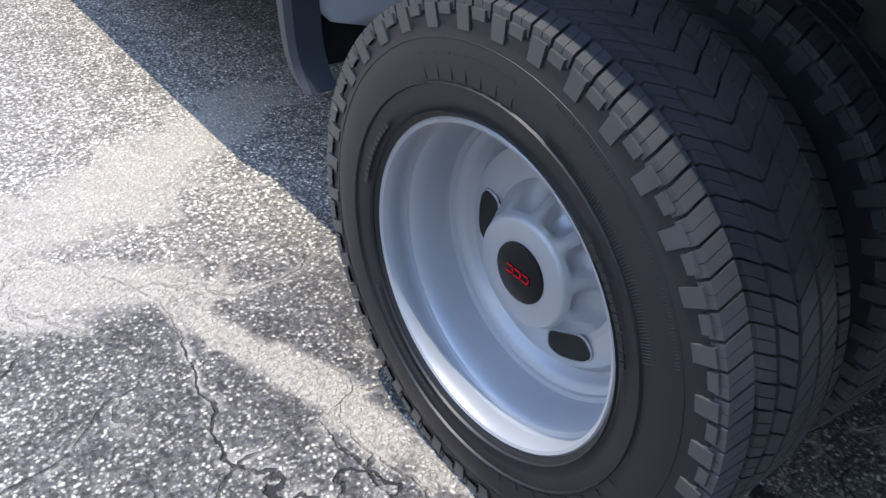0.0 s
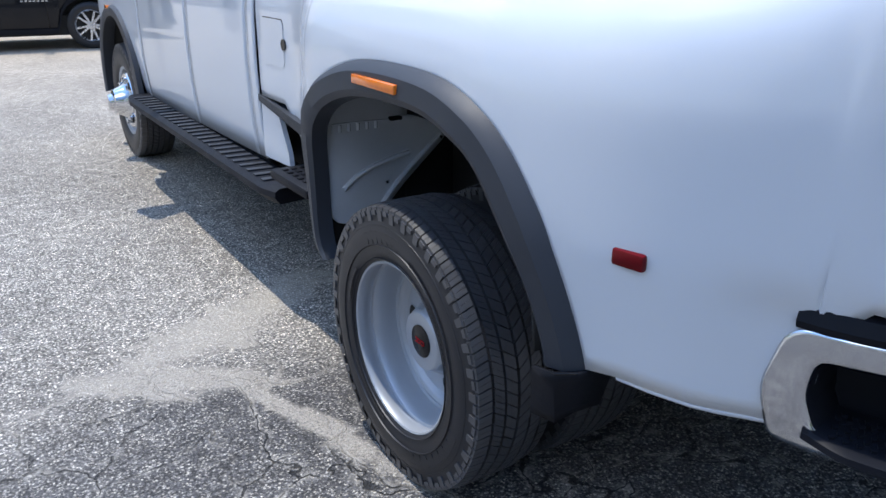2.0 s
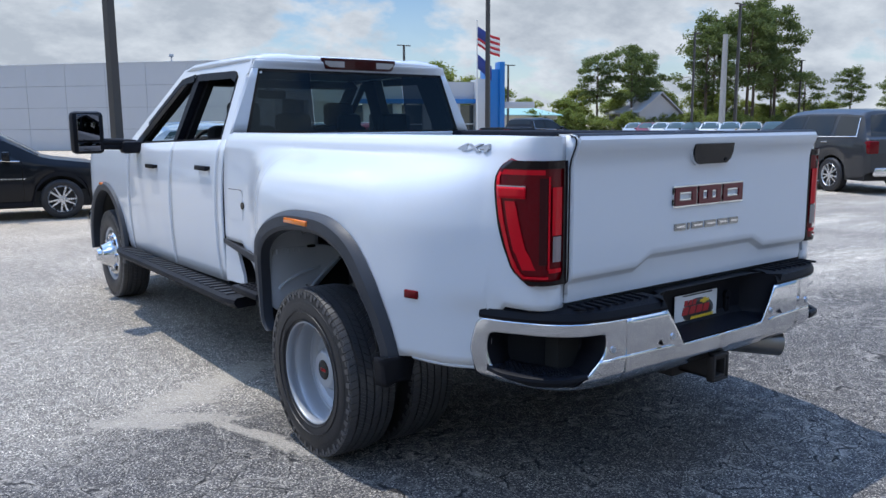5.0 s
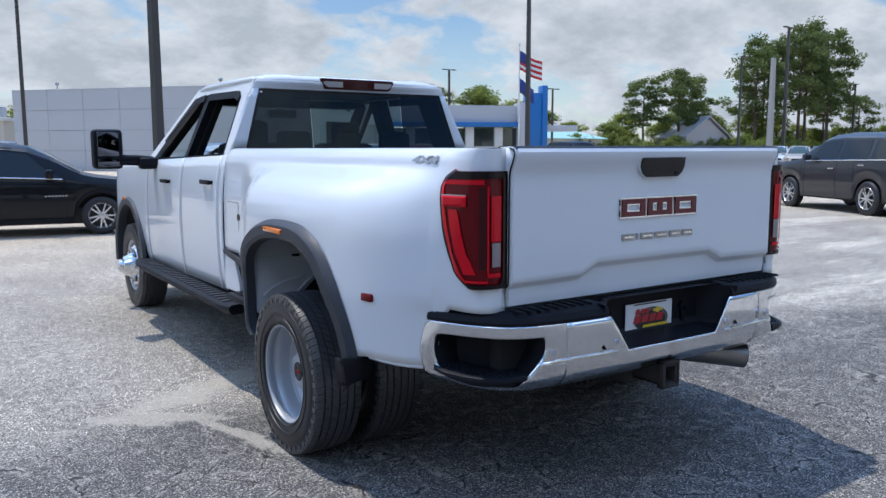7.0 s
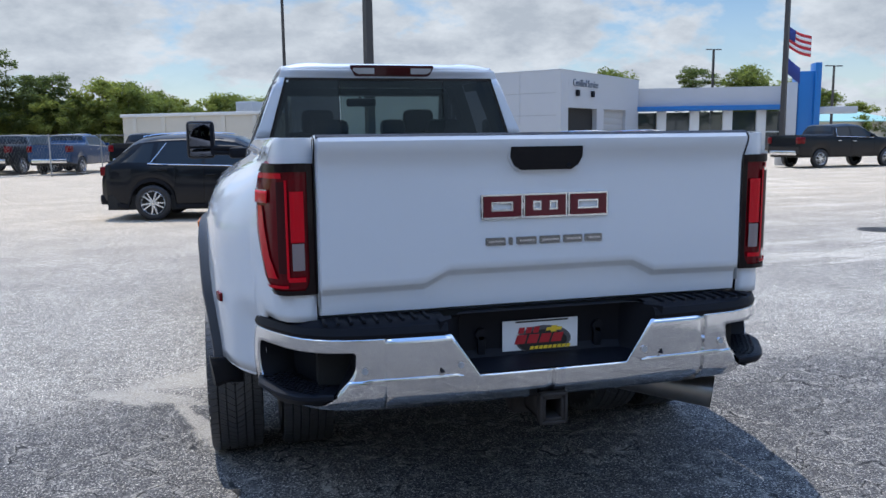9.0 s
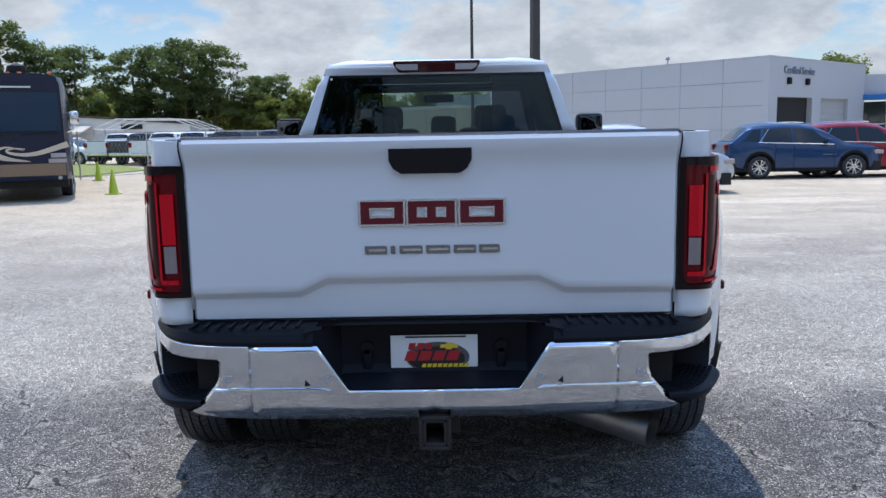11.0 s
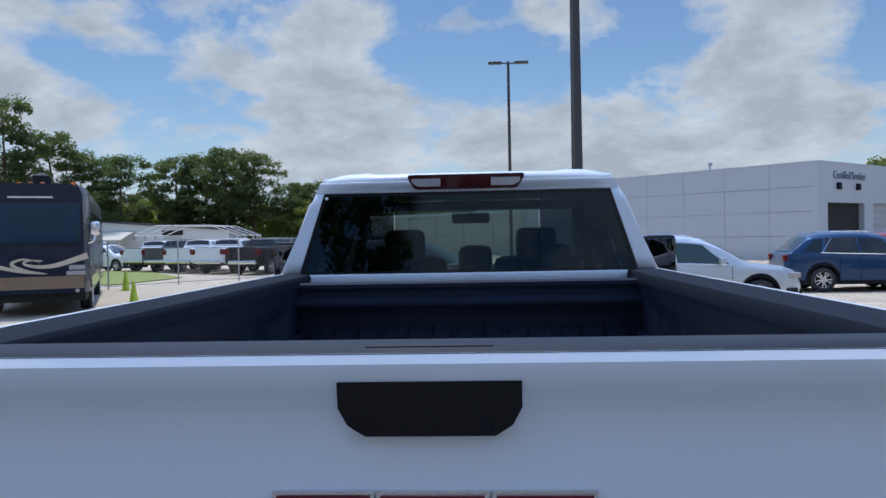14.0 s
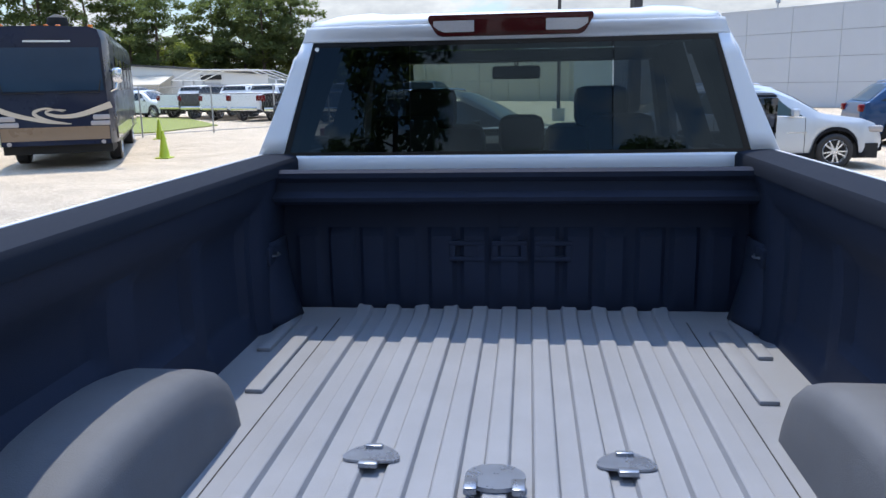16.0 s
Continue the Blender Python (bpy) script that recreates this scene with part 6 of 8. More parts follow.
# ---- wheels ----
def tyre_mesh(R=0.409, W=0.250, rim=0.2415):
    h = W / 2
    bm = bmesh.new()
    prof = [(-h + 0.022, rim), (-h + 0.010, rim + 0.012), (-h + 0.004, rim + 0.04), (-h, rim + 0.085), (-h + 0.004, rim + 0.11), (-h + 0.010, R - 0.040), (-h + 0.009, R - 0.034), (-h + 0.015, R - 0.020), (-h + 0.026, R - 0.012), (0, R - 0.010),
            (h - 0.026, R - 0.012), (h - 0.015, R - 0.020), (h - 0.009, R - 0.034), (h - 0.010, R - 0.040), (h - 0.004, rim + 0.11), (h, rim + 0.085), (h - 0.004, rim + 0.04), (h - 0.010, rim + 0.012), (h - 0.022, rim)]
    lathe(bm, prof, 72)
    me = bpy.data.meshes.new("tyre")
    bm.to_mesh(me)
    bm.free()
    # tread blocks: five rows with chevron sides, and shoulder lugs
    V, F = [], []

    def block(x0, x1, a0, a1, sk0, sk1, r0a, r1a, r_in, chamfer=0.0):
        b = len(V)
        for r, sh in ((r_in, 0.0), (1.0, chamfer)):
            for x, sk, rr in ((x0 + sh, sk0, r0a), (x1 - sh, sk1, r1a)):
                for a in (a0 + sh * 1.2, a1 - sh * 1.2):
                    rad = (rr if r == 1.0 else r_in)
                    V.append((x, rad * math.cos(a + sk), rad * math.sin(a + sk)))
        for q in ((4, 5, 7, 6), (0, 4, 6, 2), (1, 3, 7, 5), (0, 1, 5, 4), (2, 6, 7, 3)):
            F.append(tuple(b + i for i in q))

    n = 76
    p = 2 * math.pi / n
    ri = R - 0.013
    for k in range(n):
        a = k * p
        # shoulder lugs, each cut half through
        for s in (-1, 1):
            for f0, f1 in ((0.08, 0.50), (0.53, 0.95)):
                x0, x1 = sorted((s * 0.081, s * (h - 0.010)))
                sk = (0.30 * p, 0.0) if s < 0 else (0.0, 0.30 * p)
                rr = (R - 0.008, R - 0.0015) if s < 0 else (R - 0.0015, R - 0.008)
                block(x0, x1, a + f0 * p, a + f1 * p, *sk, *rr, ri - 0.012)
            # rib with raked cuts, then the slanted inner row
            x0, x1 = sorted((s * 0.044, s * 0.073))
            sk = (0.10 * p, 0.62 * p) if s < 0 else (0.62 * p, 0.10 * p)
            for f0, f1 in ((0.07, 0.52), (0.56, 0.98)):
                block(x0, x1, a + f0 * p, a + f1 * p, *sk, R - 0.0005, R - 0.0005, ri)
            x0, x1 = sorted((s * 0.004, s * 0.037))
            sk = (0.66 * p, 1.34 * p) if s < 0 else (1.34 * p, 0.66 * p)
            block(x0, x1, a + 0.08 * p, a + 0.96 * p, *sk, R, R, ri)
        for s in (-1, 1):
            x0, x1 = sorted((s * (h - 0.016), s * (h - 0.006)))
            if k % 2 == 0:
                block(x0, x1, a + 0.2 * p, a + p * 0.9, 0.3 * p, 0.3 * p, R - 0.017, R - 0.017, R - 0.046)
            else:
                block(x0, x1 - s * 0.002 if s > 0 else x1, a + 0.1 * p, a + p * 0.8, 0.3 * p, 0.3 * p, R - 0.017, R - 0.017, R - 0.030)
    tm = bpy.data.meshes.new("tread")
    tm.from_pydata(V, [], F)
    for me_ in (me, tm):
        me_.materials.append(M_RUBBER if me_ is me else M_TREAD)
        for q in me_.polygons:
            q.use_smooth = me_ is me
    me.set_sharp_from_angle(angle=radians(35))
    return me, tm


TYRE, TREAD = tyre_mesh()


def letter_bars(parent, side, xo, r, spans, w):
    """Raised plain bars where the sidewall carries writing."""
    bm = bmesh.new()
    for a0, a1, gap_n in spans:
        k = gap_n
        for i in range(k):
            b0 = a0 + (a1 - a0) * i / k
            b1 = a0 + (a1 - a0) * (i + 0.72) / k
            pts = []
            for rr, seq in ((r - w / 2, (b0, (b0 + b1) / 2, b1)), (r + w / 2, (b1, (b0 + b1) / 2, b0))):
                pts += [(xo, rr * math.cos(radians(a)), rr * math.sin(radians(a))) for a in seq]
            prism(bm, pts, (side * 0.0018, 0, 0))
    tagged(part("sidewall_bar", bm, M_RUBBER, parent), kind="stuff")


def wheel(name, label, center, side, dual_outer=True, front=False):
    w = sub(name, label)
    w.location = center
    t = new("tyre", TYRE)
    t.parent = w
    t["label"] = "black all-season tyre"
    td = new("tread", TREAD)
    td.parent = w
    td["kind"] = "stuff"
    rimr = 0.243
    bm = bmesh.new()
    o = side
    if front:
        prof = [(0.100, rimr - 0.002), (0.106, rimr + 0.006), (0.108, rimr - 0.004), (0.10, 0.222), (0.07, 0.21), (0.075, 0.17), (0.09, 0.14), (0.10, 0.11), (0.10, 0.0)]
    elif dual_outer:
        prof = [(0.094, 0.243), (0.104, 0.250), (0.110, 0.2495), (0.1125, 0.246), (0.110, 0.241), (0.102, 0.2385), (0.088, 0.2395), (0.078, 0.2425), (0.068, 0.2455), (0.063, 0.2445), (0.061, 0.2365), (0.056, 0.2335), (0.035, 0.2300), (0.010, 0.2275), (-0.006, 0.2265), (-0.013, 0.225), (-0.015, 0.2175), (-0.020, 0.2155), (-0.023, 0.207), (-0.030, 0.200), (-0.040, 0.196), (-0.044, 0.190), (-0.041, 0.184), (-0.033, 0.180), (-0.028, 0.176), (-0.027, 0.170), (-0.029, 0.150), (-0.031, 0.135)]
    else:
        prof = [(0.10, rimr - 0.004), (0.106, rimr + 0.004), (0.06, 0.20), (-0.06, 0.20), (-0.09, 0.15), (-0.09, 0.0)]
    lathe(bm, [(o * x, r) for x, r in prof], 72)
    lathe(bm, [(-o * 0.10, rimr), (-o * 0.08, 0.232), (-o * 0.045, 0.228)], 48)
    rim = part("rim", bm, M_STEEL, w, "silver painted steel rim")
    if dual_outer and not front:
        # disc with hand holes, cap cone and hub
        HX = -0.050
        bm = bmesh.new()
        n = 96
        rows = []
        for x, r in ((0.0185, 0.139), (0.0185, 0.122)):
            rows.append([(o * (x + HX), r * math.cos(2 * math.pi * k / n), r * math.sin(2 * math.pi * k / n)) for k in range(n)])
        for f in range(13):
            v = f / 12
            row = []
            for k in range(n):
                a = 2 * math.pi * k / n
                lobe = smooth(0.1, 0.75, 0.5 + 0.5 * math.cos(10 * a))
                r = 0.124 - 0.036 * v - 0.021 * math.sin(math.pi * min(1, v * 1.12)) * lobe
                x = 0.0185 + 0.058 * v
                row.append((o * (x + HX), r * math.cos(a), r * math.sin(a)))
            rows.append(row)
        for x, r in ((0.082, 0.0855), (0.0835, 0.082), (0.083, 0.046)):
            rows.append([(o * (x + HX), r * math.cos(2 * math.pi * k / n), r * math.sin(2 * math.pi * k / n)) for k in range(n)])
        grid(bm, rows, closed=True)
        hub = part("hub_cover", bm, M_STEEL, w, "silver fluted hub cover", sharp=45)
        for ang in (-2, -117, 123):
            a0 = radians(ang)
            pts = []
            for j in range(28):
                b = 2 * math.pi * j / 28
                cb, sb = math.cos(b), math.sin(b)
                aa = a0 + 0.33 * math.copysign(abs(cb) ** 0.7, cb)
                rr = 0.143 + 0.025 * math.copysign(abs(sb) ** 0.7, sb)
                pts.append((o * (HX + 0.0225), rr * math.cos(aa), rr * math.sin(aa)))
            # a black plate on the closed disc stands for the hole's shade
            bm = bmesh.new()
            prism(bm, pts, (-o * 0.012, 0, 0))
            hole = part("vent_shade_plate", bm, M_UNDER, w, "black plate for the shade in a hand hole")
            bm = bmesh.new()
            tube(bm, pts + pts[:1], 0.0022, 6, cap=False)
            part("hole_lip", bm, M_STEEL, hole)
        bm = bmesh.new()
        lathe(bm, [(o * (HX + x), r) for x, r in ((0.0825, 0.049), (0.0855, 0.048), (0.087, 0.043), (0.0875, 0.0005))], 40)
        cap = part("centre_cap", bm, M_GLOSSBLACK, w, "black centre cap with a red mark")
        bm = bmesh.new()
        for y0 in (-0.024, -0.0075, 0.009):
            prism(bm, [(o * (HX + 0.088), y0, -0.007), (o * (HX + 0.088), y0 + 0.0145, -0.007), (o * (HX + 0.088), y0 + 0.0145, -0.0045), (o * (HX + 0.088), y0, -0.0045)], (o * 0.001, 0, 0))
            prism(bm, [(o * (HX + 0.088), y0, 0.0045), (o * (HX + 0.088), y0 + 0.0145, 0.0045), (o * (HX + 0.088), y0 + 0.0145, 0.007), (o * (HX + 0.088), y0, 0.007)], (o * 0.001, 0, 0))
            prism(bm, [(o * (HX + 0.088), y0, -0.007), (o * (HX + 0.088), y0 + 0.003, -0.007), (o * (HX + 0.088), y0 + 0.003, 0.007), (o * (HX + 0.088), y0, 0.007)], (o * 0.001, 0, 0))
        part("cap_mark", bm, M_REDGLOW, w)
        letter_bars(w, o, o * 0.1225, 0.318, ((200, 258, 8), (62, 98, 7)), 0.034)
        letter_bars(w, o, o * 0.1235, 0.270, ((130, 165, 14), (285, 330, 16), (10, 40, 12)), 0.008)
        # fine serrated band and sidewall rings
        bm = bmesh.new()
        for a in range(0, 74, 1):
            b = radians(108 + a * 0.72) if o < 0 else radians(72 - a * 0.72)
            tube(bm, [(o * 0.1240, 0.300 * math.cos(b), 0.300 * math.sin(b)), (o * 0.1215, 0.348 * math.cos(b - 0.02), 0.348 * math.sin(b - 0.02))], 0.0008, 4, cap=False)
        tagged(part("serration", bm, M_RUBBER, w), kind="stuff")
        for rr, xx in ((0.296, 0.1250), (0.352, 0.1205), (0.258, 0.1205)):
            bm = bmesh.new()
            lathe(bm, [(o * (xx - 0.003), rr - 0.0015), (o * (xx + 0.0012), rr), (o * (xx - 0.003), rr + 0.0015)], 72)
            part("sidewall_ring", bm, M_RUBBER, w)
    if front:
        bm = bmesh.new()
        prof = [(0.095, 0.20), (0.108, 0.19), (0.112, 0.165), (0.105, 0.15), (0.115, 0.13), (0.16, 0.105), (0.205, 0.085), (0.215, 0.06), (0.245, 0.05), (0.25, 0.0)]
        lathe(bm, [(o * x, r) for x, r in prof], 40)
        cv = part("hub_cover", bm, M_CHROME, w, "chrome protruding hub cover")
        for kk in range(8):
            a = 2 * math.pi * kk / 8
            bm = bmesh.new()
            c = Vector((o * 0.112, 0.15 * math.cos(a), 0.15 * math.sin(a)))
            tube(bm, [c, c + Vector((o * 0.02, 0, 0))], 0.018, 10)
            part("lug_cover", bm, M_CHROME, w)
        for kk in range(4):
            a0 = 2 * math.pi * (kk + 0.5) / 4
            # black plates again imitate shaded vents
            bm = bmesh.new()
            pts = [(o * 0.1135, (0.172 + 0.016 * math.sin(b)) * math.cos(a0 + 0.2 * math.cos(b)), (0.172 + 0.016 * math.sin(b)) * math.sin(a0 + 0.2 * math.cos(b))) for b in [2 * math.pi * j / 16 for j in range(16)]]
            prism(bm, pts, (o * 0.002, 0, 0))
            part("vent_shade_plate", bm, M_UNDER, w)
    return w


for side in (-1, 1):
    wheel("outer_rear_wheel", "outer dual rear wheel with deep silver dish", (side * 1.139, 1.235, 0.405), side)
    wheel("inner_rear_wheel", "inner dual rear wheel", (side * 0.805, 1.235, 0.405), side, dual_outer=False)
    wheel("front_wheel", "front wheel with chrome hub cover", (side * 0.90, FW, 0.405), side, front=True)

# ---- other vehicles ----
def alloy_wheel(parent, c, side, R=0.345, W=0.225, metal=None, spokes=10):
    w = new("wheel")
    w.parent = parent
    w.location = c
    o = side
    h = W / 2
    rr = R * 0.66
    bm = bmesh.new()
    lathe(bm, [(-h, rr), (-h, R - 0.04), (-h + 0.03, R - 0.004), (h - 0.03, R - 0.004), (h, R - 0.04), (h + 0.004, R - 0.08), (h - 0.012, rr)], 36)
    part("tyre", bm, M_RUBBER, w)
    bm = bmesh.new()
    lathe(bm, [(o * (h - 0.005), rr + 0.004), (o * (h + 0.004), rr - 0.004), (o * (h - 0.02), rr - 0.02), (-o * h, rr - 0.03)], 36)
    for k in range(spokes):
        a = 2 * math.pi * (k + 0.28 * (k % 2)) / spokes
        ca, sa = math.cos(a), math.sin(a)
        pp = [(o * (h - 0.004), r * ca - w_ * sa, r * sa + w_ * ca) for r, w_ in ((0.03, 0.018), (rr - 0.01, 0.013), (rr - 0.01, -0.013), (0.03, -0.018))]
        prism(bm, pp, (-o * 0.03, 0, 0))
    lathe(bm, [(o * (h - 0.03), 0.06), (o * h, 0.05), (o * (h + 0.002), 0.001)], 16)
    part("rim", bm, metal or M_CHROMEWHEEL, w)
    bm = bmesh.new()
    lathe(bm, [(o * (h - 0.05), rr - 0.02), (o * (h - 0.055), 0.001)], 24)
    part("brake_disc", bm, M_UNDER, w)
    return w


M_CHROMEWHEEL = mat("bright_alloy", (0.62, 0.63, 0.65), 0.28, metal=0.8, noise_scale=10, noise_amount=0.05)
M_CARGLASS = mat("dark_car_glass", (0.010, 0.014, 0.018), 0.3, spec=0.1, coat=0.7)
M_CARGLASS_L = mat("green_car_glass", (0.035, 0.06, 0.058), 0.3, spec=0.1, coat=0.7)


def paint(name, c, metal=0.25):
    return mat(name, c, 0.38, metal=metal, spec=0.15, coat=0.7)


P_BLACK = mat("black_paint", (0.005, 0.006, 0.009), 0.35, spec=0.1, coat=0.45)
P_BLUE = paint("dark_blue_paint", (0.012, 0.045, 0.12), 0.3)
P_SILVER = paint("silver_paint", (0.50, 0.53, 0.57), 0.45)
P_GREY = paint("dark_grey_paint", (0.035, 0.037, 0.042), 0.3)
P_RED = paint("dark_red_paint", (0.22, 0.01, 0.02), 0.2)
P_WHITE = paint("white_car_paint", (0.72, 0.73, 0.74), 0.0)
P_TAN = paint("beige_paint", (0.40, 0.36, 0.30), 0.3)

SUV = dict(
    L=4.65, W=0.92, axles=(0.98, 3.705), R=0.345,
    top=[(0.0, 0.80), (0.03, 0.95), (0.10, 1.08), (0.22, 1.14), (0.62, 1.52), (0.74, 1.575), (1.1, 1.63), (1.7, 1.66), (2.2, 1.645), (2.55, 1.59), (2.9, 1.42), (3.42, 1.09), (3.6, 1.045), (4.2, 0.965), (4.45, 0.88), (4.58, 0.76), (4.65, 0.60)],
    belt=[(0.0, 0.80), (0.10, 1.06), (0.30, 1.115), (1.2, 1.06), (3.42, 0.985), (4.2, 0.90), (4.5, 0.80), (4.65, 0.60)],
    lo=[(0.0, 0.45), (0.2, 0.30), (0.5, 0.25), (4.1, 0.25), (4.45, 0.26), (4.65, 0.42)],
    plan=[(0.0, 0.80), (0.12, 0.90), (0.5, 0.97), (1.0, 1.0), (3.7, 1.0), (4.2, 0.95), (4.5, 0.80), (4.65, 0.62)],
    glass=[(0.42, 0.95, 0.80, 1.02), (1.06, 1.93, 1.10, 1.90), (1.99, 3.10, 1.96, 2.55)],
    screen=(2.52, 3.42), back=(0.14, 0.66))
BIG = dict(
    L=5.18, W=1.0, axles=(1.12, 4.07), R=0.39,
    top=[(0.0, 0.90), (0.03, 1.05), (0.07, 1.20), (0.16, 1.27), (0.36, 1.74), (0.46, 1.83), (1.0, 1.88), (2.2, 1.90), (2.75, 1.86), (3.0, 1.78), (3.72, 1.27), (3.9, 1.23), (4.7, 1.15), (4.98, 1.06), (5.12, 0.92), (5.18, 0.66)],
    belt=[(0.0, 0.90), (0.07, 1.18), (0.3, 1.25), (3.72, 1.19), (4.7, 1.10), (5.0, 0.98), (5.18, 0.66)],
    lo=[(0.0, 0.50), (0.2, 0.38), (0.6, 0.34), (4.6, 0.34), (5.0, 0.36), (5.18, 0.46)],
    plan=[(0.0, 0.90), (0.12, 0.96), (0.5, 0.99), (1.0, 1.0), (4.2, 1.0), (4.8, 0.95), (5.05, 0.85), (5.18, 0.72)],
    glass=[(0.40, 1.12, 0.50, 1.12), (1.22, 2.20, 1.24, 2.18), (2.28, 3.42, 2.26, 2.98)],
    screen=(2.98, 3.72), back=(0.12, 0.38))
TRUCK = dict(
    L=5.85, W=1.0, axles=(1.15, 4.80), R=0.40,
    top=[(0.0, 0.90), (0.02, 1.20), (0.04, 1.38), (0.08, 1.40), (1.72, 1.41), (1.78, 1.45), (1.90, 1.80), (2.0, 1.86), (2.8, 1.90), (3.3, 1.86), (3.5, 1.80), (4.25, 1.32), (4.4, 1.29), (5.3, 1.22), (5.62, 1.12), (5.78, 0.98), (5.85, 0.70)],
    belt=[(0.0, 0.90), (0.04, 1.34), (0.3, 1.36), (1.72, 1.37), (1.8, 1.34), (4.25, 1.26), (5.3, 1.17), (5.65, 1.04), (5.85, 0.70)],
    lo=[(0.0, 0.62), (0.2, 0.55), (0.6, 0.50), (1.8, 0.50), (5.2, 0.48), (5.6, 0.45), (5.85, 0.52)],
    plan=[(0.0, 0.96), (0.12, 0.985), (0.5, 1.0), (4.9, 1.0), (5.5, 0.95), (5.7, 0.86), (5.85, 0.74)],
    glass=[(1.98, 2.72, 2.02, 2.70), (2.80, 3.98, 2.78, 3.50)],
    screen=(3.48, 4.25), back=(1.79, 1.92))


def vehicle(name, label, category, spec, body_mat, m, group="", glass_mat=None, clad=True, box_top=None):
    """A car or pickup lofted through cross-sections, with windows, lamps, trim and wheels. Its rear bumper is at y = 0."""
    glass_mat = glass_mat or M_CARGLASS
    car = thing(name, label, category, group, at=m)
    L, W, R = spec["L"], spec["W"], spec["R"]

    def lo(y):
        z = lerp(spec["lo"], y)
        for a in spec["axles"]:
            d = abs(y - a)
            if d < R + 0.075:
                z = max(z, R + math.sqrt(max(0.0, (R + 0.075) ** 2 - d * d)) * 0.97)
        return z

    def sect(y):
        b, t = lerp(spec["belt"], y), lerp(spec["top"], y)
        w = W * lerp(spec["plan"], y)
        l = lo(y)
        b = max(b, l + 0.02)
        t = max(t, b + 0.001)
        k = max(0.0, t - b)
        wb = w * 0.965
        wt = wb - 0.05 - 0.34 * k
        return [(w * 0.965, l), (w, l + 0.25 * (b - l)), (w * 1.0, l + 0.55 * (b - l)), (w * 0.99, l + 0.82 * (b - l)), (wb, b), (wb - 0.02 - 0.28 * k, b + 0.80 * k), (wt - 0.04, b + 0.93 * k), (wt * 0.72, b + 0.985 * k), (0.0, t)]

    ys = sorted(set([round(v, 3) for v in srange(0, L, 46)] + [p[0] for p in spec["top"]] + [round(a + s * (R + 0.074) * f, 3) for a in spec["axles"] for s in (-1, 1) for f in (1.0, 0.97, 0.9, 0.75, 0.5)]))
    bm = bmesh.new()
    rows = []
    for y in ys:
        s = sect(y)
        rows.append([(-x, y, z) for x, z in s] + [(x, y, z) for x, z in s[-2::-1]])
    vs = grid(bm, rows)
    bm.faces.new(vs[0])
    bm.faces.new(vs[-1][::-1])
    part("body", bm, body_mat, car, sharp=30)

    def side_pt(side, y, v, off):
        s = sect(y)
        (x0, z0), (x1, z1) = s[4], s[5]
        return (side * (x0 + (x1 - x0) * v + off), y, z0 + (z1 - z0) * v)

    for side in (-1, 1):
        for k, (a0, a1, c0, c1) in enumerate(spec["glass"]):
            bm = bmesh.new()
            grid(bm, [[side_pt(side, a0 + (c0 - a0) * v + ((a1 + (c1 - a1) * v) - (a0 + (c0 - a0) * v)) * u, 0.06 + 0.86 * v, 0.006) for u in srange(0, 1, 8)] for v in srange(0, 1, 3)])
            part("side_window", bm, glass_mat, car)
        bm = bmesh.new()
        a0, a1 = spec["glass"][0][0], spec["glass"][-1][1]
        a0 = 0.95 if spec is SUV else a0
        tube(bm, [side_pt(side, y, 0.03, 0.008) for y in srange(a0 - 0.03, a1, 14)], 0.011, 6)
        a0, a1, c0, c1 = (0.95, 0, 1.28, 0) if spec is SUV else spec["glass"][0]
        tube(bm, [side_pt(side, a0 + (c0 - a0) * v, v, 0.008) for v in (0.03, 0.9)], 0.011, 6)
        part("window_trim", bm, M_CHROME, car, "bright window trim")
        # mirror
        bm = bmesh.new()
        ym = spec["glass"][-1][1] - 0.20
        bx, _, bz = side_pt(side, ym, 0.0, 0.0)
        box(bm, bx + side * 0.13 - 0.10, bx + side * 0.13 + 0.10, ym - 0.06, ym + 0.06, bz + 0.02, bz + 0.17, 0.03)
        part("door_mirror", bm, body_mat, car)
        for k in (0, 1):
            if len(spec["glass"]) - 2 + k < 0:
                continue
            g = spec["glass"][len(spec["glass"]) - 2 + k]
            yh = g[0] + 0.12
            s = sect(yh)
            hx, hz = s[3][0], s[3][1] - 0.02
            bm = bmesh.new()
            box(bm, side * (hx + 0.02) - 0.015, side * (hx + 0.02) + 0.015, yh - 0.10, yh + 0.10, hz - 0.014, hz + 0.014, 0.006)
            part("door_handle", bm, M_CHROME if not clad else body_mat, car)
        # door gaps
        for g in spec["glass"]:
            bm = bmesh.new()
            yg = g[1] + 0.03
            if abs(yg - spec["axles"][0]) < R + 0.1:
                yg = spec["axles"][0] + R + 0.10
            s = sect(yg)
            grid(bm, [[(side * (x + 0.003), yy, z) for x, z in s[0:5]] for yy in (yg - 0.005, yg + 0.005)])
            part("door_gap", bm, M_GLOSSBLACK, car)
        if clad:
            bm = bmesh.new()
            rows = []
            for y in ys:
                if 0.25 < y < L - 0.2:
                    s = sect(y)
                    l = lo(y)
                    rows.append([(side * (s[0][0] - 0.03), y, l - 0.01), (side * (W * lerp(spec["plan"], y) + 0.012), y, l - 0.005), (side * (W * lerp(spec["plan"], y) + 0.012), y, l + 0.065)])
            grid(bm, rows)
            part("sill_cladding", bm, M_BLACKPL, car, "black lower cladding")
        # lamps
        bm = bmesh.new()
        zb = lerp(spec["belt"], 0.1)
        wv = W * lerp(spec["plan"], 0.02)
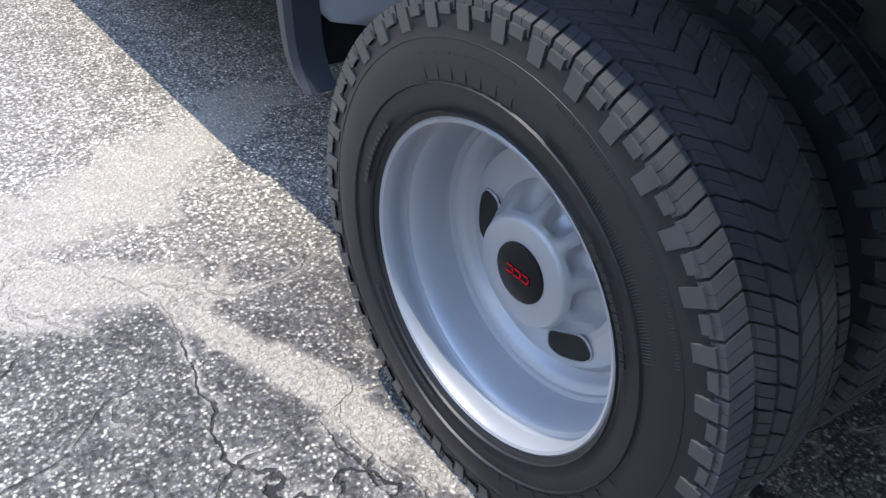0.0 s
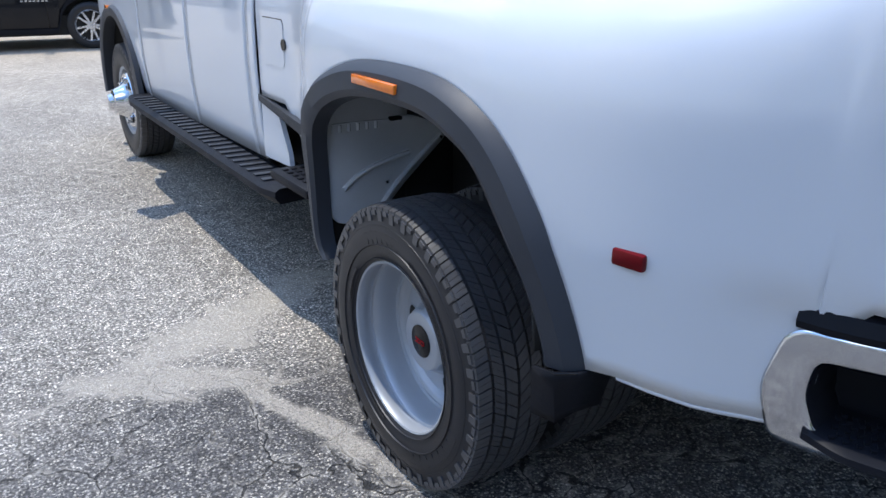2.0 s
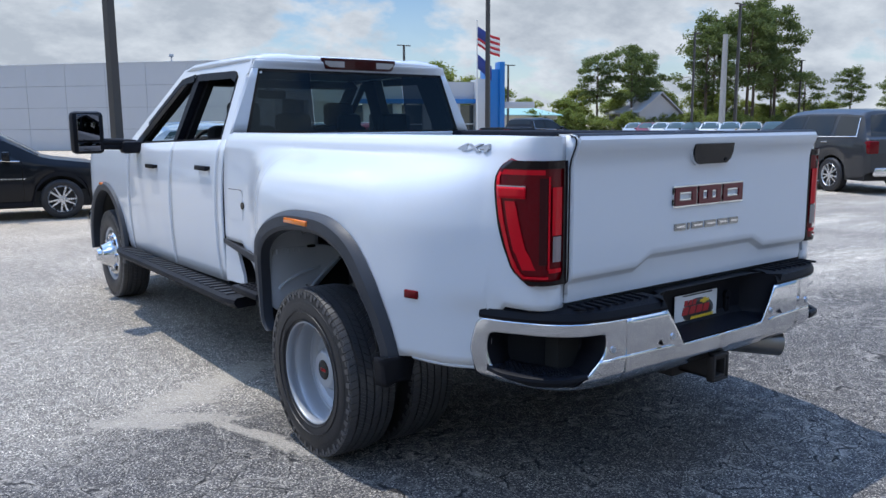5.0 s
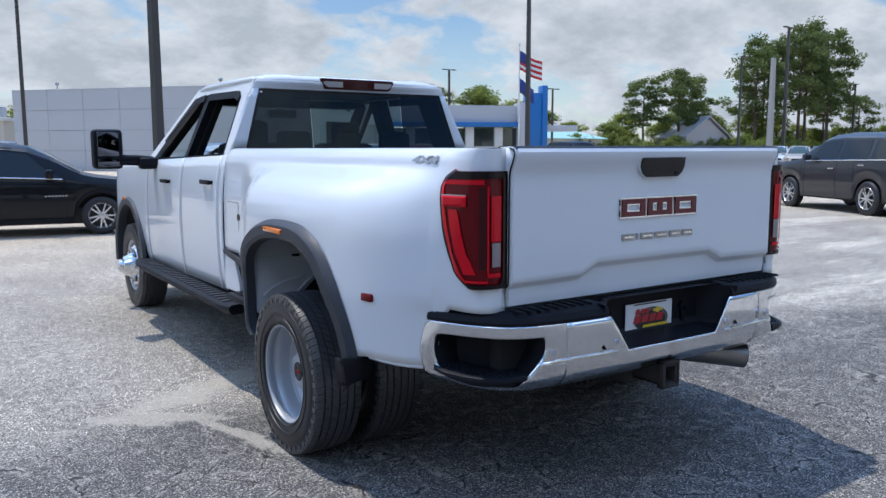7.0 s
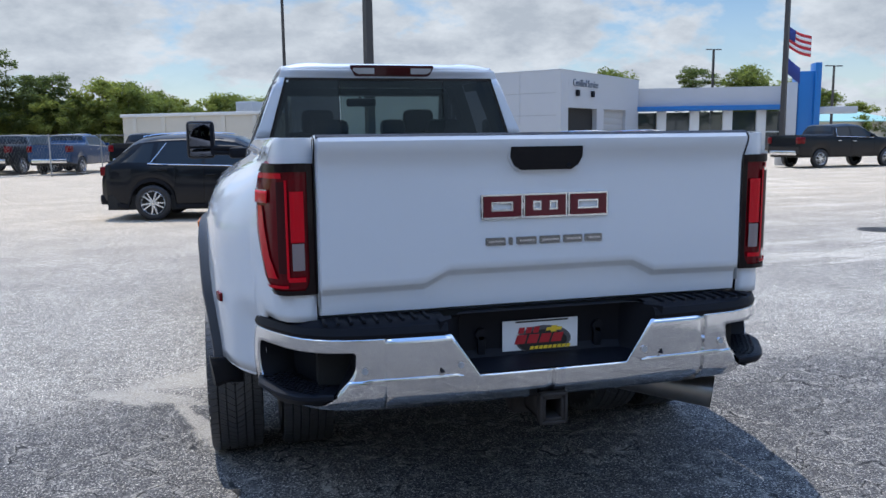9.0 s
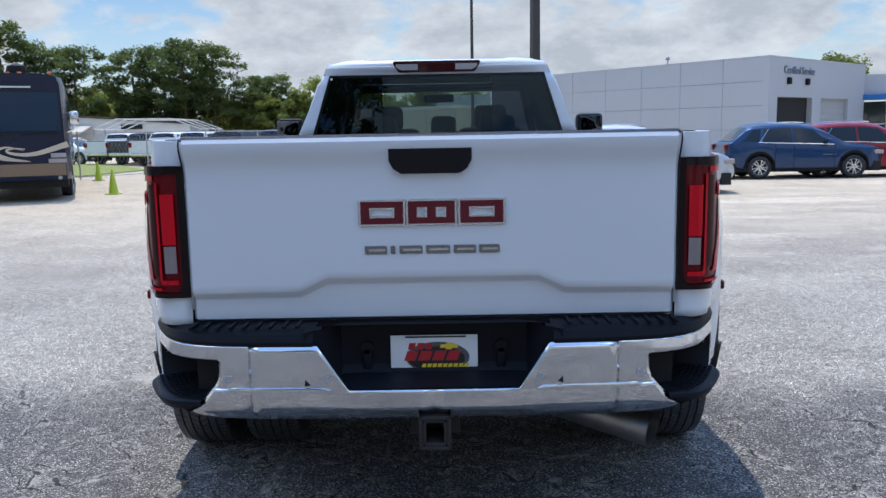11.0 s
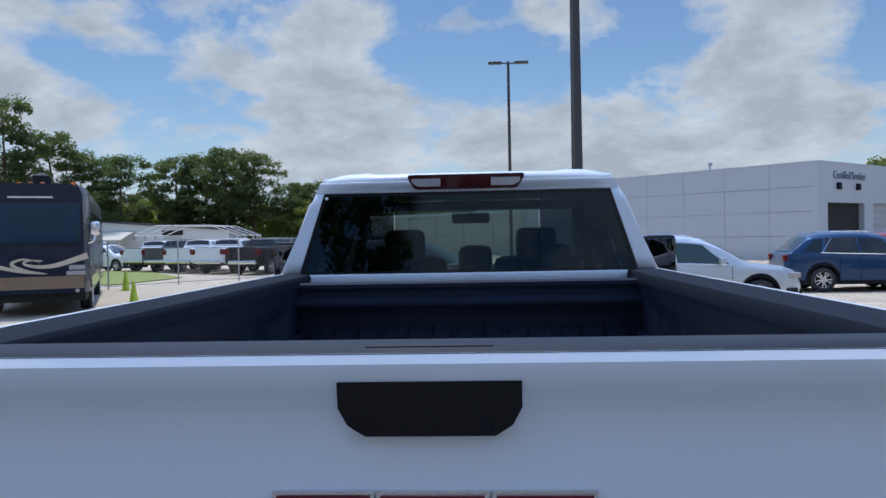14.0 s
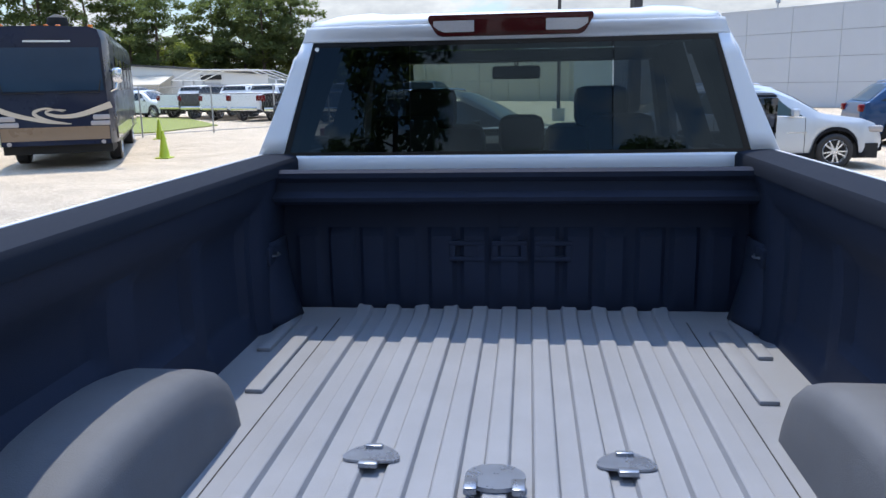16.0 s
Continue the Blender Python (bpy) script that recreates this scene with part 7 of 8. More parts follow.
        box(bm, side * (wv - 0.09) - 0.12, side * (wv - 0.09) + 0.12, -0.015, 0.30, zb - (0.30 if spec is not SUV else 0.20), zb - 0.02, 0.03)
        part("tail_lamp", bm, M_REDLENS, car, "red tail lamp")
        bm = bmesh.new()
        wf = W * lerp(spec["plan"], L - 0.2)
        zf = lerp(spec["belt"], L - 0.3)
        box(bm, side * (wf - 0.12) - 0.17, side * (wf - 0.12) + 0.17, L - 0.42, L - 0.06, zf - 0.15, zf - 0.03, 0.03)
        part("headlamp", bm, M_CLEARLENS, car, "clear headlamp")
        for a in spec["axles"]:
            alloy_wheel(car, (side * (W - 0.115), a, R - 0.003), side, R)

    def top_patch(y0, y1, inset, pname, label_):
        bm = bmesh.new()
        rows = []
        for y in srange(y0, y1, 8):
            s = sect(y)
            xe, ze = s[6][0] - inset, s[6][1]
            zc = s[8][1]
            rows.append([(xe * u, y, ze + (zc - ze) * (1 - abs(u) ** 2.2) + 0.012) for u in srange(-1, 1, 10)])
        grid(bm, rows)
        part(pname, bm, glass_mat, car, label_)

    top_patch(spec["screen"][0] + 0.03, spec["screen"][1] - 0.02, 0.02, "windscreen", "windscreen")
    top_patch(spec["back"][0] + 0.03, spec["back"][1] - 0.02, 0.03, "rear_window", "rear window")
    bm = bmesh.new()
    zl = lerp(spec["lo"], L / 2)
    box(bm, -W * 0.92, W * 0.92, 0.12, L - 0.15, zl - 0.04, zl + 0.24)
    for a in spec["axles"]:
        box(bm, -W * 0.80, W * 0.80, a - R - 0.06, a + R + 0.06, zl, R * 2 + 0.05)
    part("underbody", bm, M_UNDER, car)
    bm = bmesh.new()
    box(bm, -W * 0.80, W * 0.80, -0.06, 0.10, zl + 0.06, zl + 0.26, 0.04)
    part("rear_bumper", bm, M_BLACKPL if clad else M_CHROME, car)
    bm = bmesh.new()
    box(bm, -W * 0.62, W * 0.62, L - 0.12, L + 0.04, zl + 0.06, zl + 0.24, 0.04)
    box(bm, -W * 0.45, W * 0.45, L - 0.10, L + 0.02, 0.62, 0.76, 0.03)
    part("grille", bm, M_BLACKPL, car, "dark grille")
    if spec is TRUCK:
        # a black slab over the solid body paints the open bed's shade
        bm = bmesh.new()
        box(bm, -0.80, 0.80, 0.06, 1.72, 1.395, 1.418)
        part("bed_shade_slab", bm, M_UNDER, car, "black slab for the shade in the open bed")
    if clad and spec is SUV:
        for side in (-1, 1):
            bm = bmesh.new()
            tube(bm, [(side * 0.62, y, lerp(spec["top"], y) + 0.015) for y in srange(0.8, 2.3, 8)], 0.014, 6)
            part("roof_rail", bm, M_CHROME, car, "roof rail")
        for side in (-1, 1):
            bm = bmesh.new()
            for i in range(7):
                s = sect(3.0)
                box(bm, side * (s[2][0] + 0.006) - 0.004, side * (s[2][0] + 0.006) + 0.004, 2.80 + i * 0.055, 2.835 + i * 0.055, 0.70, 0.722)
            part("script_bars", bm, M_CHROME, car)
    return car


def heading(x, y, dx, dy, ref):
    """Pose of a vehicle whose reference point at length ref from its tail stands at x, y, pointing along (dx, dy)."""
    d = Vector((dx, dy, 0)).normalized()
    return pose(x - d.x * ref, y - d.y * ref, 0, 0, 0, math.degrees(math.atan2(-d.x, d.y)))


def by_wheel(wx, wy, dx, dy, axle, W, left):
    """Pose from where one wheel touches the ground."""
    d = Vector((dx, dy, 0)).normalized()
    r = Vector((d.y, -d.x, 0))
    c = Vector((wx, wy, 0)) - r * (W - 0.1) * (-1 if left else 1)
    return heading(c.x, c.y, dx, dy, axle)


ROW = "compact crossovers parked nose to tail"
vehicle("crossover", "black compact crossover with chrome window trim, parked", "car", SUV, P_BLACK, by_wheel(0.05, 12.83, 0.983, -0.18, 3.705, 0.92, False), ROW)
vehicle("crossover", "silver compact crossover with clear windows, parked", "car", SUV, P_SILVER, by_wheel(5.95, 15.9, 1.0, -0.03, 3.705, 0.92, False), ROW, glass_mat=M_CARGLASS_L)
vehicle("crossover", "dark blue compact crossover with red tail lamps, parked", "car", SUV, P_BLUE, by_wheel(9.41, 21.0, 1.0, -0.06, 0.98, 0.92, False), ROW)
vehicle("crossover", "dark red crossover parked behind the blue one", "car", SUV, P_RED, heading(15.2, 21.6, 1.0, -0.15, 4.65), "")
vehicle("large_suv", "dark grey full-size sport utility vehicle, parked", "car", BIG, P_GREY, by_wheel(16.4, 9.7, 0.41, 0.91, 4.07, 1.0, True), clad=False)
vehicle("pickup", "black crew-cab pickup with chrome bumper, parked", "pickup truck", TRUCK, P_BLACK, by_wheel(23.3, 26.2, 1.0, 0.05, 1.15, 1.0, False), clad=False)
# pickups behind the fence, tails towards the open lot
FENCED = "pickups parked in a row behind the fence"
for i, (x, y, p, lab) in enumerate(((-5.6, 35.2, P_BLACK, "black"), (-9.2, 36.4, P_BLUE, "dark blue"), (-12.0, 37.6, P_BLACK, "black"), (-14.4, 39.4, P_WHITE, "white"), (-16.6, 41.0, P_WHITE, "white"), (-18.6, 42.8, P_GREY, "dark grey"), (-20.6, 44.4, P_WHITE, "white"))):
    vehicle("pickup", f"{lab} pickup truck parked behind the chain-link fence", "pickup truck", TRUCK, p, heading(x, y, 0.25, 0.97, 0.0), FENCED, clad=False)
vehicle("pickup", "black pickup truck parked across behind the fence", "pickup truck", TRUCK, P_BLACK, heading(-8.6, 41.5, -0.97, 0.2, 0.0), FENCED, clad=False)
vehicle("crossover", "white crossover parked on the grass edge", "car", SUV, P_WHITE, heading(-23.2, 47.0, 0.9, -0.4, 2.3))
vehicle("pickup", "white pickup truck parked by the metal shed", "pickup truck", TRUCK, P_WHITE, heading(-28.0, 54.0, 0.9, -0.5, 2.5), clad=False)
FAR = "cars parked in a far row"
cols = [(P_SILVER, "silver"), (P_RED, "dark red"), (P_WHITE, "white"), (P_SILVER, "silver"), (P_GREY, "grey"), (P_WHITE, "white"), (P_SILVER, "silver"), (P_TAN, "beige"), (P_GREY, "grey"), (P_BLUE, "blue"), (P_RED, "red"), (P_WHITE, "white")]
base = {}
for i, (p, lab) in enumerate(cols):
    x, y = 57.0 - 1.15 * i, 47.5 - 2.5 * i
    mm = heading(x, y, -0.85, -0.5, 4.65)
    if lab in base:
        copy_thing(base[lab], mm)
    else:
        base[lab] = vehicle("far_car", f"{lab} car parked in a far row", "car", SUV, p, mm, FAR, glass_mat=M_CARGLASS_L)

# ---- service building and showroom ----
M_PANEL = mat("grey_metal_panel", (0.44, 0.46, 0.49), 0.45, noise_scale=0.8, noise_amount=0.05)
M_JOINT = mat("panel_joint", (0.20, 0.21, 0.23), 0.6)
M_BAND = mat("blue_band", (0.01, 0.14, 0.42), 0.35, noise_scale=2, noise_amount=0.05)
M_SIGN = mat("grey_sign_letters", (0.16, 0.19, 0.24), 0.4)
M_CREAM = mat("cream_wall", (0.52, 0.49, 0.42), 0.7, noise_scale=1.2, noise_amount=0.06)
M_WHITEWALL = mat("white_corrugated_wall", (0.62, 0.63, 0.62), 0.5, noise_scale=1.0, noise_amount=0.06)
M_ROOFDARK = mat("dark_roof_edge", (0.06, 0.06, 0.06), 0.7)
M_SHUTTER = mat("roller_door", (0.38, 0.39, 0.40), 0.5, noise_scale=3, noise_amount=0.05)
M_SHOPGLASS = mat("showroom_glass", (0.02, 0.03, 0.035), 0.05, coat=1.0)

CORNER = Vector((18.9, 44.0, 0))
U1 = Vector((-15.0, 17.2, 0)).normalized()
U2 = Vector((0.754, 0.657, 0))
BH = 5.60
bld = thing("service_building", "low grey metal-panelled service building with a dark garage door", "building")


def wall_m(origin, u):
    """Local frame: x along the wall, y into the building, z up."""
    n = Vector((-u.y, u.x, 0))
    return Matrix(((u.x, n.x, 0, origin.x), (u.y, n.y, 0, origin.y), (0, 0, 1, 0), (0, 0, 0, 1)))


D1 = CORNER + U1 * 23.5
m1 = wall_m(D1, -U1)
bm = bmesh.new()
box(bm, 0.02, 23.46, 0.06, 0.4, 0.0, BH - 0.02, 0, m1)
part("wall", bm, M_JOINT, bld, "recessed joints behind the panels")
cols_n, rows_n = 8, 4
for i in range(cols_n):
    for j in range(rows_n):
        bm = bmesh.new()
        x0, x1 = 23.5 * i / cols_n, 23.5 * (i + 1) / cols_n
        z0, z1 = BH * j / rows_n, BH * (j + 1) / rows_n
        box(bm, x0 + 0.010, x1 - 0.010, 0.0, 0.08, z0 + 0.010, z1 - 0.010, 0, m1)
        part("panel", bm, M_PANEL, bld)
m2 = wall_m(CORNER, U2)
W2 = 13.5
DX = (1.05, 5.6)
DX2 = (6.8, 10.9)
for nm, (a, b, c, d) in {"wall_left": (0.0, DX[0], 0, BH), "wall_over": (DX[0], W2, 3.3, BH), "wall_mid": (DX[1], DX2[0], 0, 3.3), "wall_right": (DX2[1], W2, 0, 3.3)}.items():
    bm = bmesh.new()
    box(bm, a + 0.003, b - 0.003, 0.0, 0.4, c, d, 0, m2)
    part("wall", bm, M_PANEL, bld)
# flat black panel takes the place of the bay's unlit depth
bm = bmesh.new()
box(bm, DX[0] + 0.01, DX[1] - 0.01, 0.33, 0.39, 0.0, 3.29, 0, m2)
part("bay_shade_panel", bm, M_UNDER, bld, "black panel for the shaded inside of the garage bay")
bm = bmesh.new()
box(bm, DX2[0], DX2[1], 0.25, 0.32, 0.0, 3.3, 0, m2)
part("roller_door", bm, M_SHUTTER, bld, "closed grey roller door")
for k in range(7):
    bm = bmesh.new()
    box(bm, DX2[0], DX2[1], 0.23, 0.26, 0.45 * k + 0.06, 0.45 * k + 0.40, 0.01, m2)
    part("door_slat", bm, M_SHUTTER, bld)
for k, x in enumerate((2.3, 4.7)):
    bm = bmesh.new()
    box(bm, x - 0.18, x + 0.18, -0.18, 0.0, 4.05, 4.45, 0.03, m2)
    part("wall_lamp", bm, M_BLACKPL, bld, "dark wall lamp")
text_part("sign_text", "Certified Service", 0.66, M_SIGN, bld, m2 @ Matrix.Translation((3.7, -0.03, 4.88)) @ Matrix.Rotation(radians(90), 4, "X"), 0.03, "dark grey raised sign letters", 0.9)
bm = bmesh.new()
pts = [D1, CORNER, CORNER + U2 * W2, D1 + U2 * W2]
prism(bm, [(p.x, p.y, BH - 0.3) for p in [D1 + U2 * 0.2 - U1 * 0.0, CORNER + (U2 + U1) * 0.2, CORNER + U2 * (W2 - 0.2) + U1 * 0.2, D1 + U2 * (W2 - 0.2)]], (0, 0, 0.1))
part("roof", bm, M_ROOFDARK, bld, "flat roof")
bm = bmesh.new()
box(bm, 0.0, 23.5, -0.02, 0.42, BH - 0.02, BH + 0.05, 0.01, m1)
box(bm, 0.0, W2, -0.02, 0.42, BH - 0.02, BH + 0.05, 0.01, m2)
part("parapet_cap", bm, M_PANEL, bld, "pale parapet cap")
bm = bmesh.new()
for p in (D1 + U1 * -3, D1 + U1 * -16):
    q = p + U2 * 1.0
    tube(bm, [(q.x, q.y, BH), (q.x, q.y, BH + 0.45)], 0.04, 6)
    box(bm, q.x - 0.12, q.x + 0.12, q.y - 0.12, q.y + 0.12, BH + 0.4, BH + 0.6, 0.03)
part("roof_vent", bm, M_PANEL, bld)

show = thing("showroom", "low grey showroom with a blue band and wide glass", "building")
SA, SB = Vector((28.6, 53.4, 0)), Vector((39.9, 48.7, 0))
us = (SB - SA).normalized()
ms = wall_m(SA, us)
sl = (SB - SA).length
SH = 5.0
bm = bmesh.new()
box(bm, -3, sl, 0.0, 0.4, 3.62, SH, 0, ms)
box(bm, -3, sl, 0.4, 9, SH - 0.4, SH - 0.3, 0, ms)
part("wall", bm, M_PANEL, show, "grey fascia")
bm = bmesh.new()
box(bm, -1.5, sl + 0.05, -0.5, 0.0, 3.25, 3.62, 0.02, ms)
part("blue_band", bm, M_BAND, show, "blue canopy band")
for i in range(6):
    bm = bmesh.new()
    x = i * sl / 5
    box(bm, x - 0.35, x + 0.35, -0.05, 0.35, 0.0, 3.25, 0.02, ms)
    part("column", bm, M_WHITEWALL, show, "white column")
for i in range(5):
    for j in range(2):
        bm = bmesh.new()
        x0 = i * sl / 5 + 0.37
        x1 = (i + 1) * sl / 5 - 0.37
        box(bm, x0, x1, 0.18, 0.22, 0.15 + 1.45 * j + 0.04, 0.15 + 1.45 * (j + 1) + (0.1 if j else 0), 0, ms)
        part("pane", bm, M_SHOPGLASS, show)
bm = bmesh.new()
box(bm, 0, sl, 0.14, 0.26, 1.56, 1.66, 0, ms)
box(bm, 0, sl, 0.10, 0.30, 0.0, 0.17, 0, ms)
part("mullion", bm, M_WHITEWALL, show)
bm = bmesh.new()
box(bm, sl - 0.1, sl + 1.2, -0.8, 0.9, 0.0, 6.0, 0.03, ms)
part("tower", bm, M_BAND, show, "tall blue entrance tower")
bm = bmesh.new()
box(bm, sl + 1.0, sl + 1.45, -0.95, 0.3, 0.0, 6.6, 0.03, ms)
part("tower_pier", bm, M_BAND, show, "taller blue edge pier")
bm = bmesh.new()
box(bm, sl + 1.5, sl + 4.2, -0.6, 1.0, 2.9, 3.4, 0.03, ms)
box(bm, sl - 0.9, sl - 0.2, -1.0, 1.0, 0.0, 5.2, 0.02, ms)
part("portal", bm, M_PANEL, show)

cream = thing("cream_building", "low cream building with roof units", "building")
ca, cb = Vector((-11.5, 80.5, 0)), Vector((3.5, 70.0, 0))
mc = wall_m(ca, (cb - ca).normalized())
cl = (cb - ca).length
bm = bmesh.new()
box(bm, 0, cl, 0, 12, 0, 3.75, 0, mc)
part("wall", bm, M_CREAM, cream)
bm = bmesh.new()
box(bm, -0.15, cl + 0.15, -0.15, 12.1, 3.75, 4.05, 0.03, mc)
part("roof_edge", bm, M_WHITEWALL, cream, "white roof edge")
for k in range(5):
    bm = bmesh.new()
    box(bm, 1.2 + 3.4 * k, 1.7 + 3.4 * k, -0.08, 0, 0, 3.75, 0.02, mc)
    part("pilaster", bm, M_CREAM, cream)
for x in (11.0, 14.0):
    bm = bmesh.new()
    box(bm, x, x + 1.8, 3, 5, 4.05, 5.1, 0.05, mc)
    unit = part("roof_unit", bm, M_SHUTTER, cream, "grey roof air conditioner")
    for k in range(8):
        bm = bmesh.new()
        box(bm, x + 0.1 + 0.2 * k, x + 0.2 + 0.2 * k, 2.97, 3.0, 4.2, 4.9, 0, mc)
        part("louvre", bm, M_SHUTTER, unit)

shed = thing("metal_shed", "long white metal shed with an awning", "building")
bm = bmesh.new()
prism(bm, [(-43.0, 80, 0), (-26.5, 80, 0), (-26.5, 80, 2.9), (-43.0, 80, 4.2)], (0, 8, 0))
part("wall", bm, M_WHITEWALL, shed)
bm = bmesh.new()
prism(bm, [(-43.2, 79.8, 4.2), (-26.2, 79.8, 2.9), (-26.2, 79.8, 3.05), (-43.2, 79.8, 4.38)], (0, 8.4, 0))
part("roof", bm, M_ROOFDARK, shed, "dark roof edge")
bm = bmesh.new()
prism(bm, [(-41.0, 76.5, 2.0), (-36.5, 76.5, 2.0), (-36.5, 79.9, 2.9), (-41.0, 79.9, 2.9)], (0, 0, 0.12))
for x in (-40.8, -36.7):
    tube(bm, [(x, 76.6, 0), (x, 76.6, 2.05)], 0.06, 6)
part("awning", bm, M_CREAM, shed, "pale awning")
bm = bmesh.new()
box(bm, -33.5, -31.5, 79.9, 80.0, 0.0, 2.2)
part("shed_door", bm, M_SHUTTER, shed, "grey door")
bm = bmesh.new()
box(bm, -33.6, -31.4, 79.88, 80.0, 2.5, 3.0)
part("shed_window", bm, M_UNDER, shed)

car_frame = thing("carport_frame", "bare white carport frame", "carport")
for k in range(4):
    y = 63 + k * 2.2
    bm = bmesh.new()
    tube(bm, [(-29.0, y, 0), (-29.0, y, 2.35), (-27.1, y, 3.15), (-22.5, y, 3.1), (-20.2, y, 2.25), (-20.2, y, 0)], 0.05, 6)
    part("rib", bm, M_WHITEWALL, car_frame)
for x, z in ((-29.0, 2.35), (-27.1, 3.15), (-24.5, 3.12), (-22.5, 3.1), (-20.2, 2.25)):
    bm = bmesh.new()
    tube(bm, [(x, 63, z), (x, 69.6, z)], 0.04, 6)
    part("purlin", bm, M_WHITEWALL, car_frame)

# ---- light poles, flags, fence, cones ----
M_POLE = mat("dark_bronze_pole", (0.045, 0.042, 0.040), 0.5, noise_scale=3, noise_amount=0.2)
M_GREYPOLE = mat("grey_pole", (0.32, 0.32, 0.31), 0.5, noise_scale=3, noise_amount=0.1)
POLES = "car-lot light poles"


def light_pole(x, y, h, w=0.13, heads=2, ang=0, material=None):
    p = thing("light_pole", "tall dark bronze car-lot light pole", "light pole", POLES, at=pose(x, y, 0, 0, 0, ang))
    material = material or M_POLE
    bm = bmesh.new()
    grid(bm, [[(s * w * 0.5 * f, t * w * 0.5 * f, z) for s, t in ((-1, -1), (1, -1), (1, 1), (-1, 1))] for z, f in ((0.5, 1.0), (h * 0.5, 0.9), (h, 0.75))], closed=True)
    part("shaft", bm, material, p)
    bm = bmesh.new()
    tube(bm, [(0, 0, 0), (0, 0, 0.55)], 0.28, 16)
    part("footing", bm, M_CONCRETE, p, "concrete footing")
    for k in range(heads):
        s = -1 if k else 1
        bm = bmesh.new()
        tube(bm, [(0, 0, h - 0.1), (s * 0.35, 0, h - 0.05)], 0.035, 6)
        box(bm, min(s * 0.3, s * 0.95), max(s * 0.3, s * 0.95), -0.16, 0.16, h - 0.10, h + 0.0, 0.03)
        part("lamp_head", bm, material, p, "flat lamp head")
    return p


M_CONCRETE = mat("concrete", (0.42, 0.41, 0.38), 0.85, noise_scale=3, noise_amount=0.12, bump=0.2, bump_scale=60)
light_pole(2.36, 17.8, 9.2, 0.21, 2, 20)
light_pole(1.4, 36.2, 9.95, 0.16, 2, 0)
light_pole(24.0, 29.6, 10.5, 0.22, 2, 30)
light_pole(62.5, 40.0, 12.1, 0.26, 2, 10)
light_pole(56.0, 40.0, 9.2, 0.18, 1, 10)
light_pole(128.0, 70.0, 12.0, 0.3, 2, 0)
light_pole(52.0, 78.0, 11.0, 0.26, 2, 0)
light_pole(58.0, 66.0, 8.2, 0.2, 2, 0)
light_pole(-52.0, 80.0, 12.0, 0.3, 0, 0, M_GREYPOLE)
light_pole(61.2, 40.5, 9.4, 0.42, 0, 0, M_GREYPOLE)

flagpole = thing("flagpole", "white flagpole with two waving flags", "flagpole")
bm = bmesh.new()
tube(bm, [(31.9, 40, 0), (31.9, 40, 8.4)], [0.06, 0.035], 8)
tube(bm, [(31.9, 40, 8.38), (31.9, 40, 8.50)], 0.06, 8)
part("pole", bm, M_WHITEWALL, flagpole)
M_FRED, M_FWHITE, M_FBLUE = mat("flag_red", (0.45, 0.03, 0.04), 0.8), mat("flag_white", (0.7, 0.7, 0.7), 0.8), mat("flag_blue", (0.03, 0.05, 0.22), 0.8)
fd_ = Vector((0.80, -0.60, 0))


def cloth(z0, z1, a, b, material, pname, droop=0.0):
    bm = bmesh.new()
    rows = []
    for z in srange(z0, z1, 2):
        row = []
        for s in srange(a, b, 12):
            p = Vector((31.95, 40, 0)) + fd_ * s + Vector((0.6, 0.8, 0)) * 0.08 * math.sin(s * 4.2)
            row.append((p.x, p.y, z - droop * s + 0.06 * math.sin(s * 4.2 + 1)))
        rows.append(row)
    grid(bm, rows)
    thick(part(pname, bm, material, flagpole), 0.004)


for k in range(7):
    cloth(6.75 + k * 0.18, 6.93 + k * 0.18, 0.6 if k > 2 else 0.0, 1.5, M_FRED if k % 2 == 0 else M_FWHITE, "stripe", 0.50)
cloth(7.29, 8.01, 0.0, 0.6, M_FBLUE, "canton", 0.50)
cloth(5.25, 6.2, 0.0, 0.95, M_FBLUE, "lower_flag", 0.75)

fence = thing("chain_link_fence", "grey chain-link fence with round posts", "fence")
fa, fb = Vector((-17.5, 22.8, 0)), Vector((-2.0, 45.0, 0))
fl = (fb - fa).length
fu = (fb - fa).normalized()
for k in range(10):
    p = fa + fu * (fl * k / 9)
    bm = bmesh.new()
    tube(bm, [(p.x, p.y, 0), (p.x, p.y, 1.85)], 0.03, 8)
    part("post", bm, M_GREYPOLE, fence)
bm = bmesh.new()
for z in (1.8, 0.1):
    tube(bm, [(fa.x, fa.y, z), (fb.x, fb.y, z)], 0.018, 6)
part("rail", bm, M_GREYPOLE, fence)
V, F = [], []
nw = int(fl / 0.16)
for k in range(nw):
    for d in (1, -1):
        a = fa + fu * (k * 0.16)
        e = fa + fu * max(0, min(fl, k * 0.16 + d * 1.0))
        b0 = len(V)
        n = Vector((-fu.y, fu.x, 0)) * 0.0
        for p, z in ((a, 0.1), (a + fu * 0.006, 0.1), (e + fu * 0.006, 1.8), (e, 1.8)):
            V.append((p.x, p.y, z))
        F.append((b0, b0 + 1, b0 + 2, b0 + 3))
me = bpy.data.meshes.new("wire_mesh")
me.from_pydata(V, [], F)
me.materials.append(M_GREYPOLE)
wm = new("wire_mesh", me)
wm.parent = fence
wm["kind"] = "stuff"

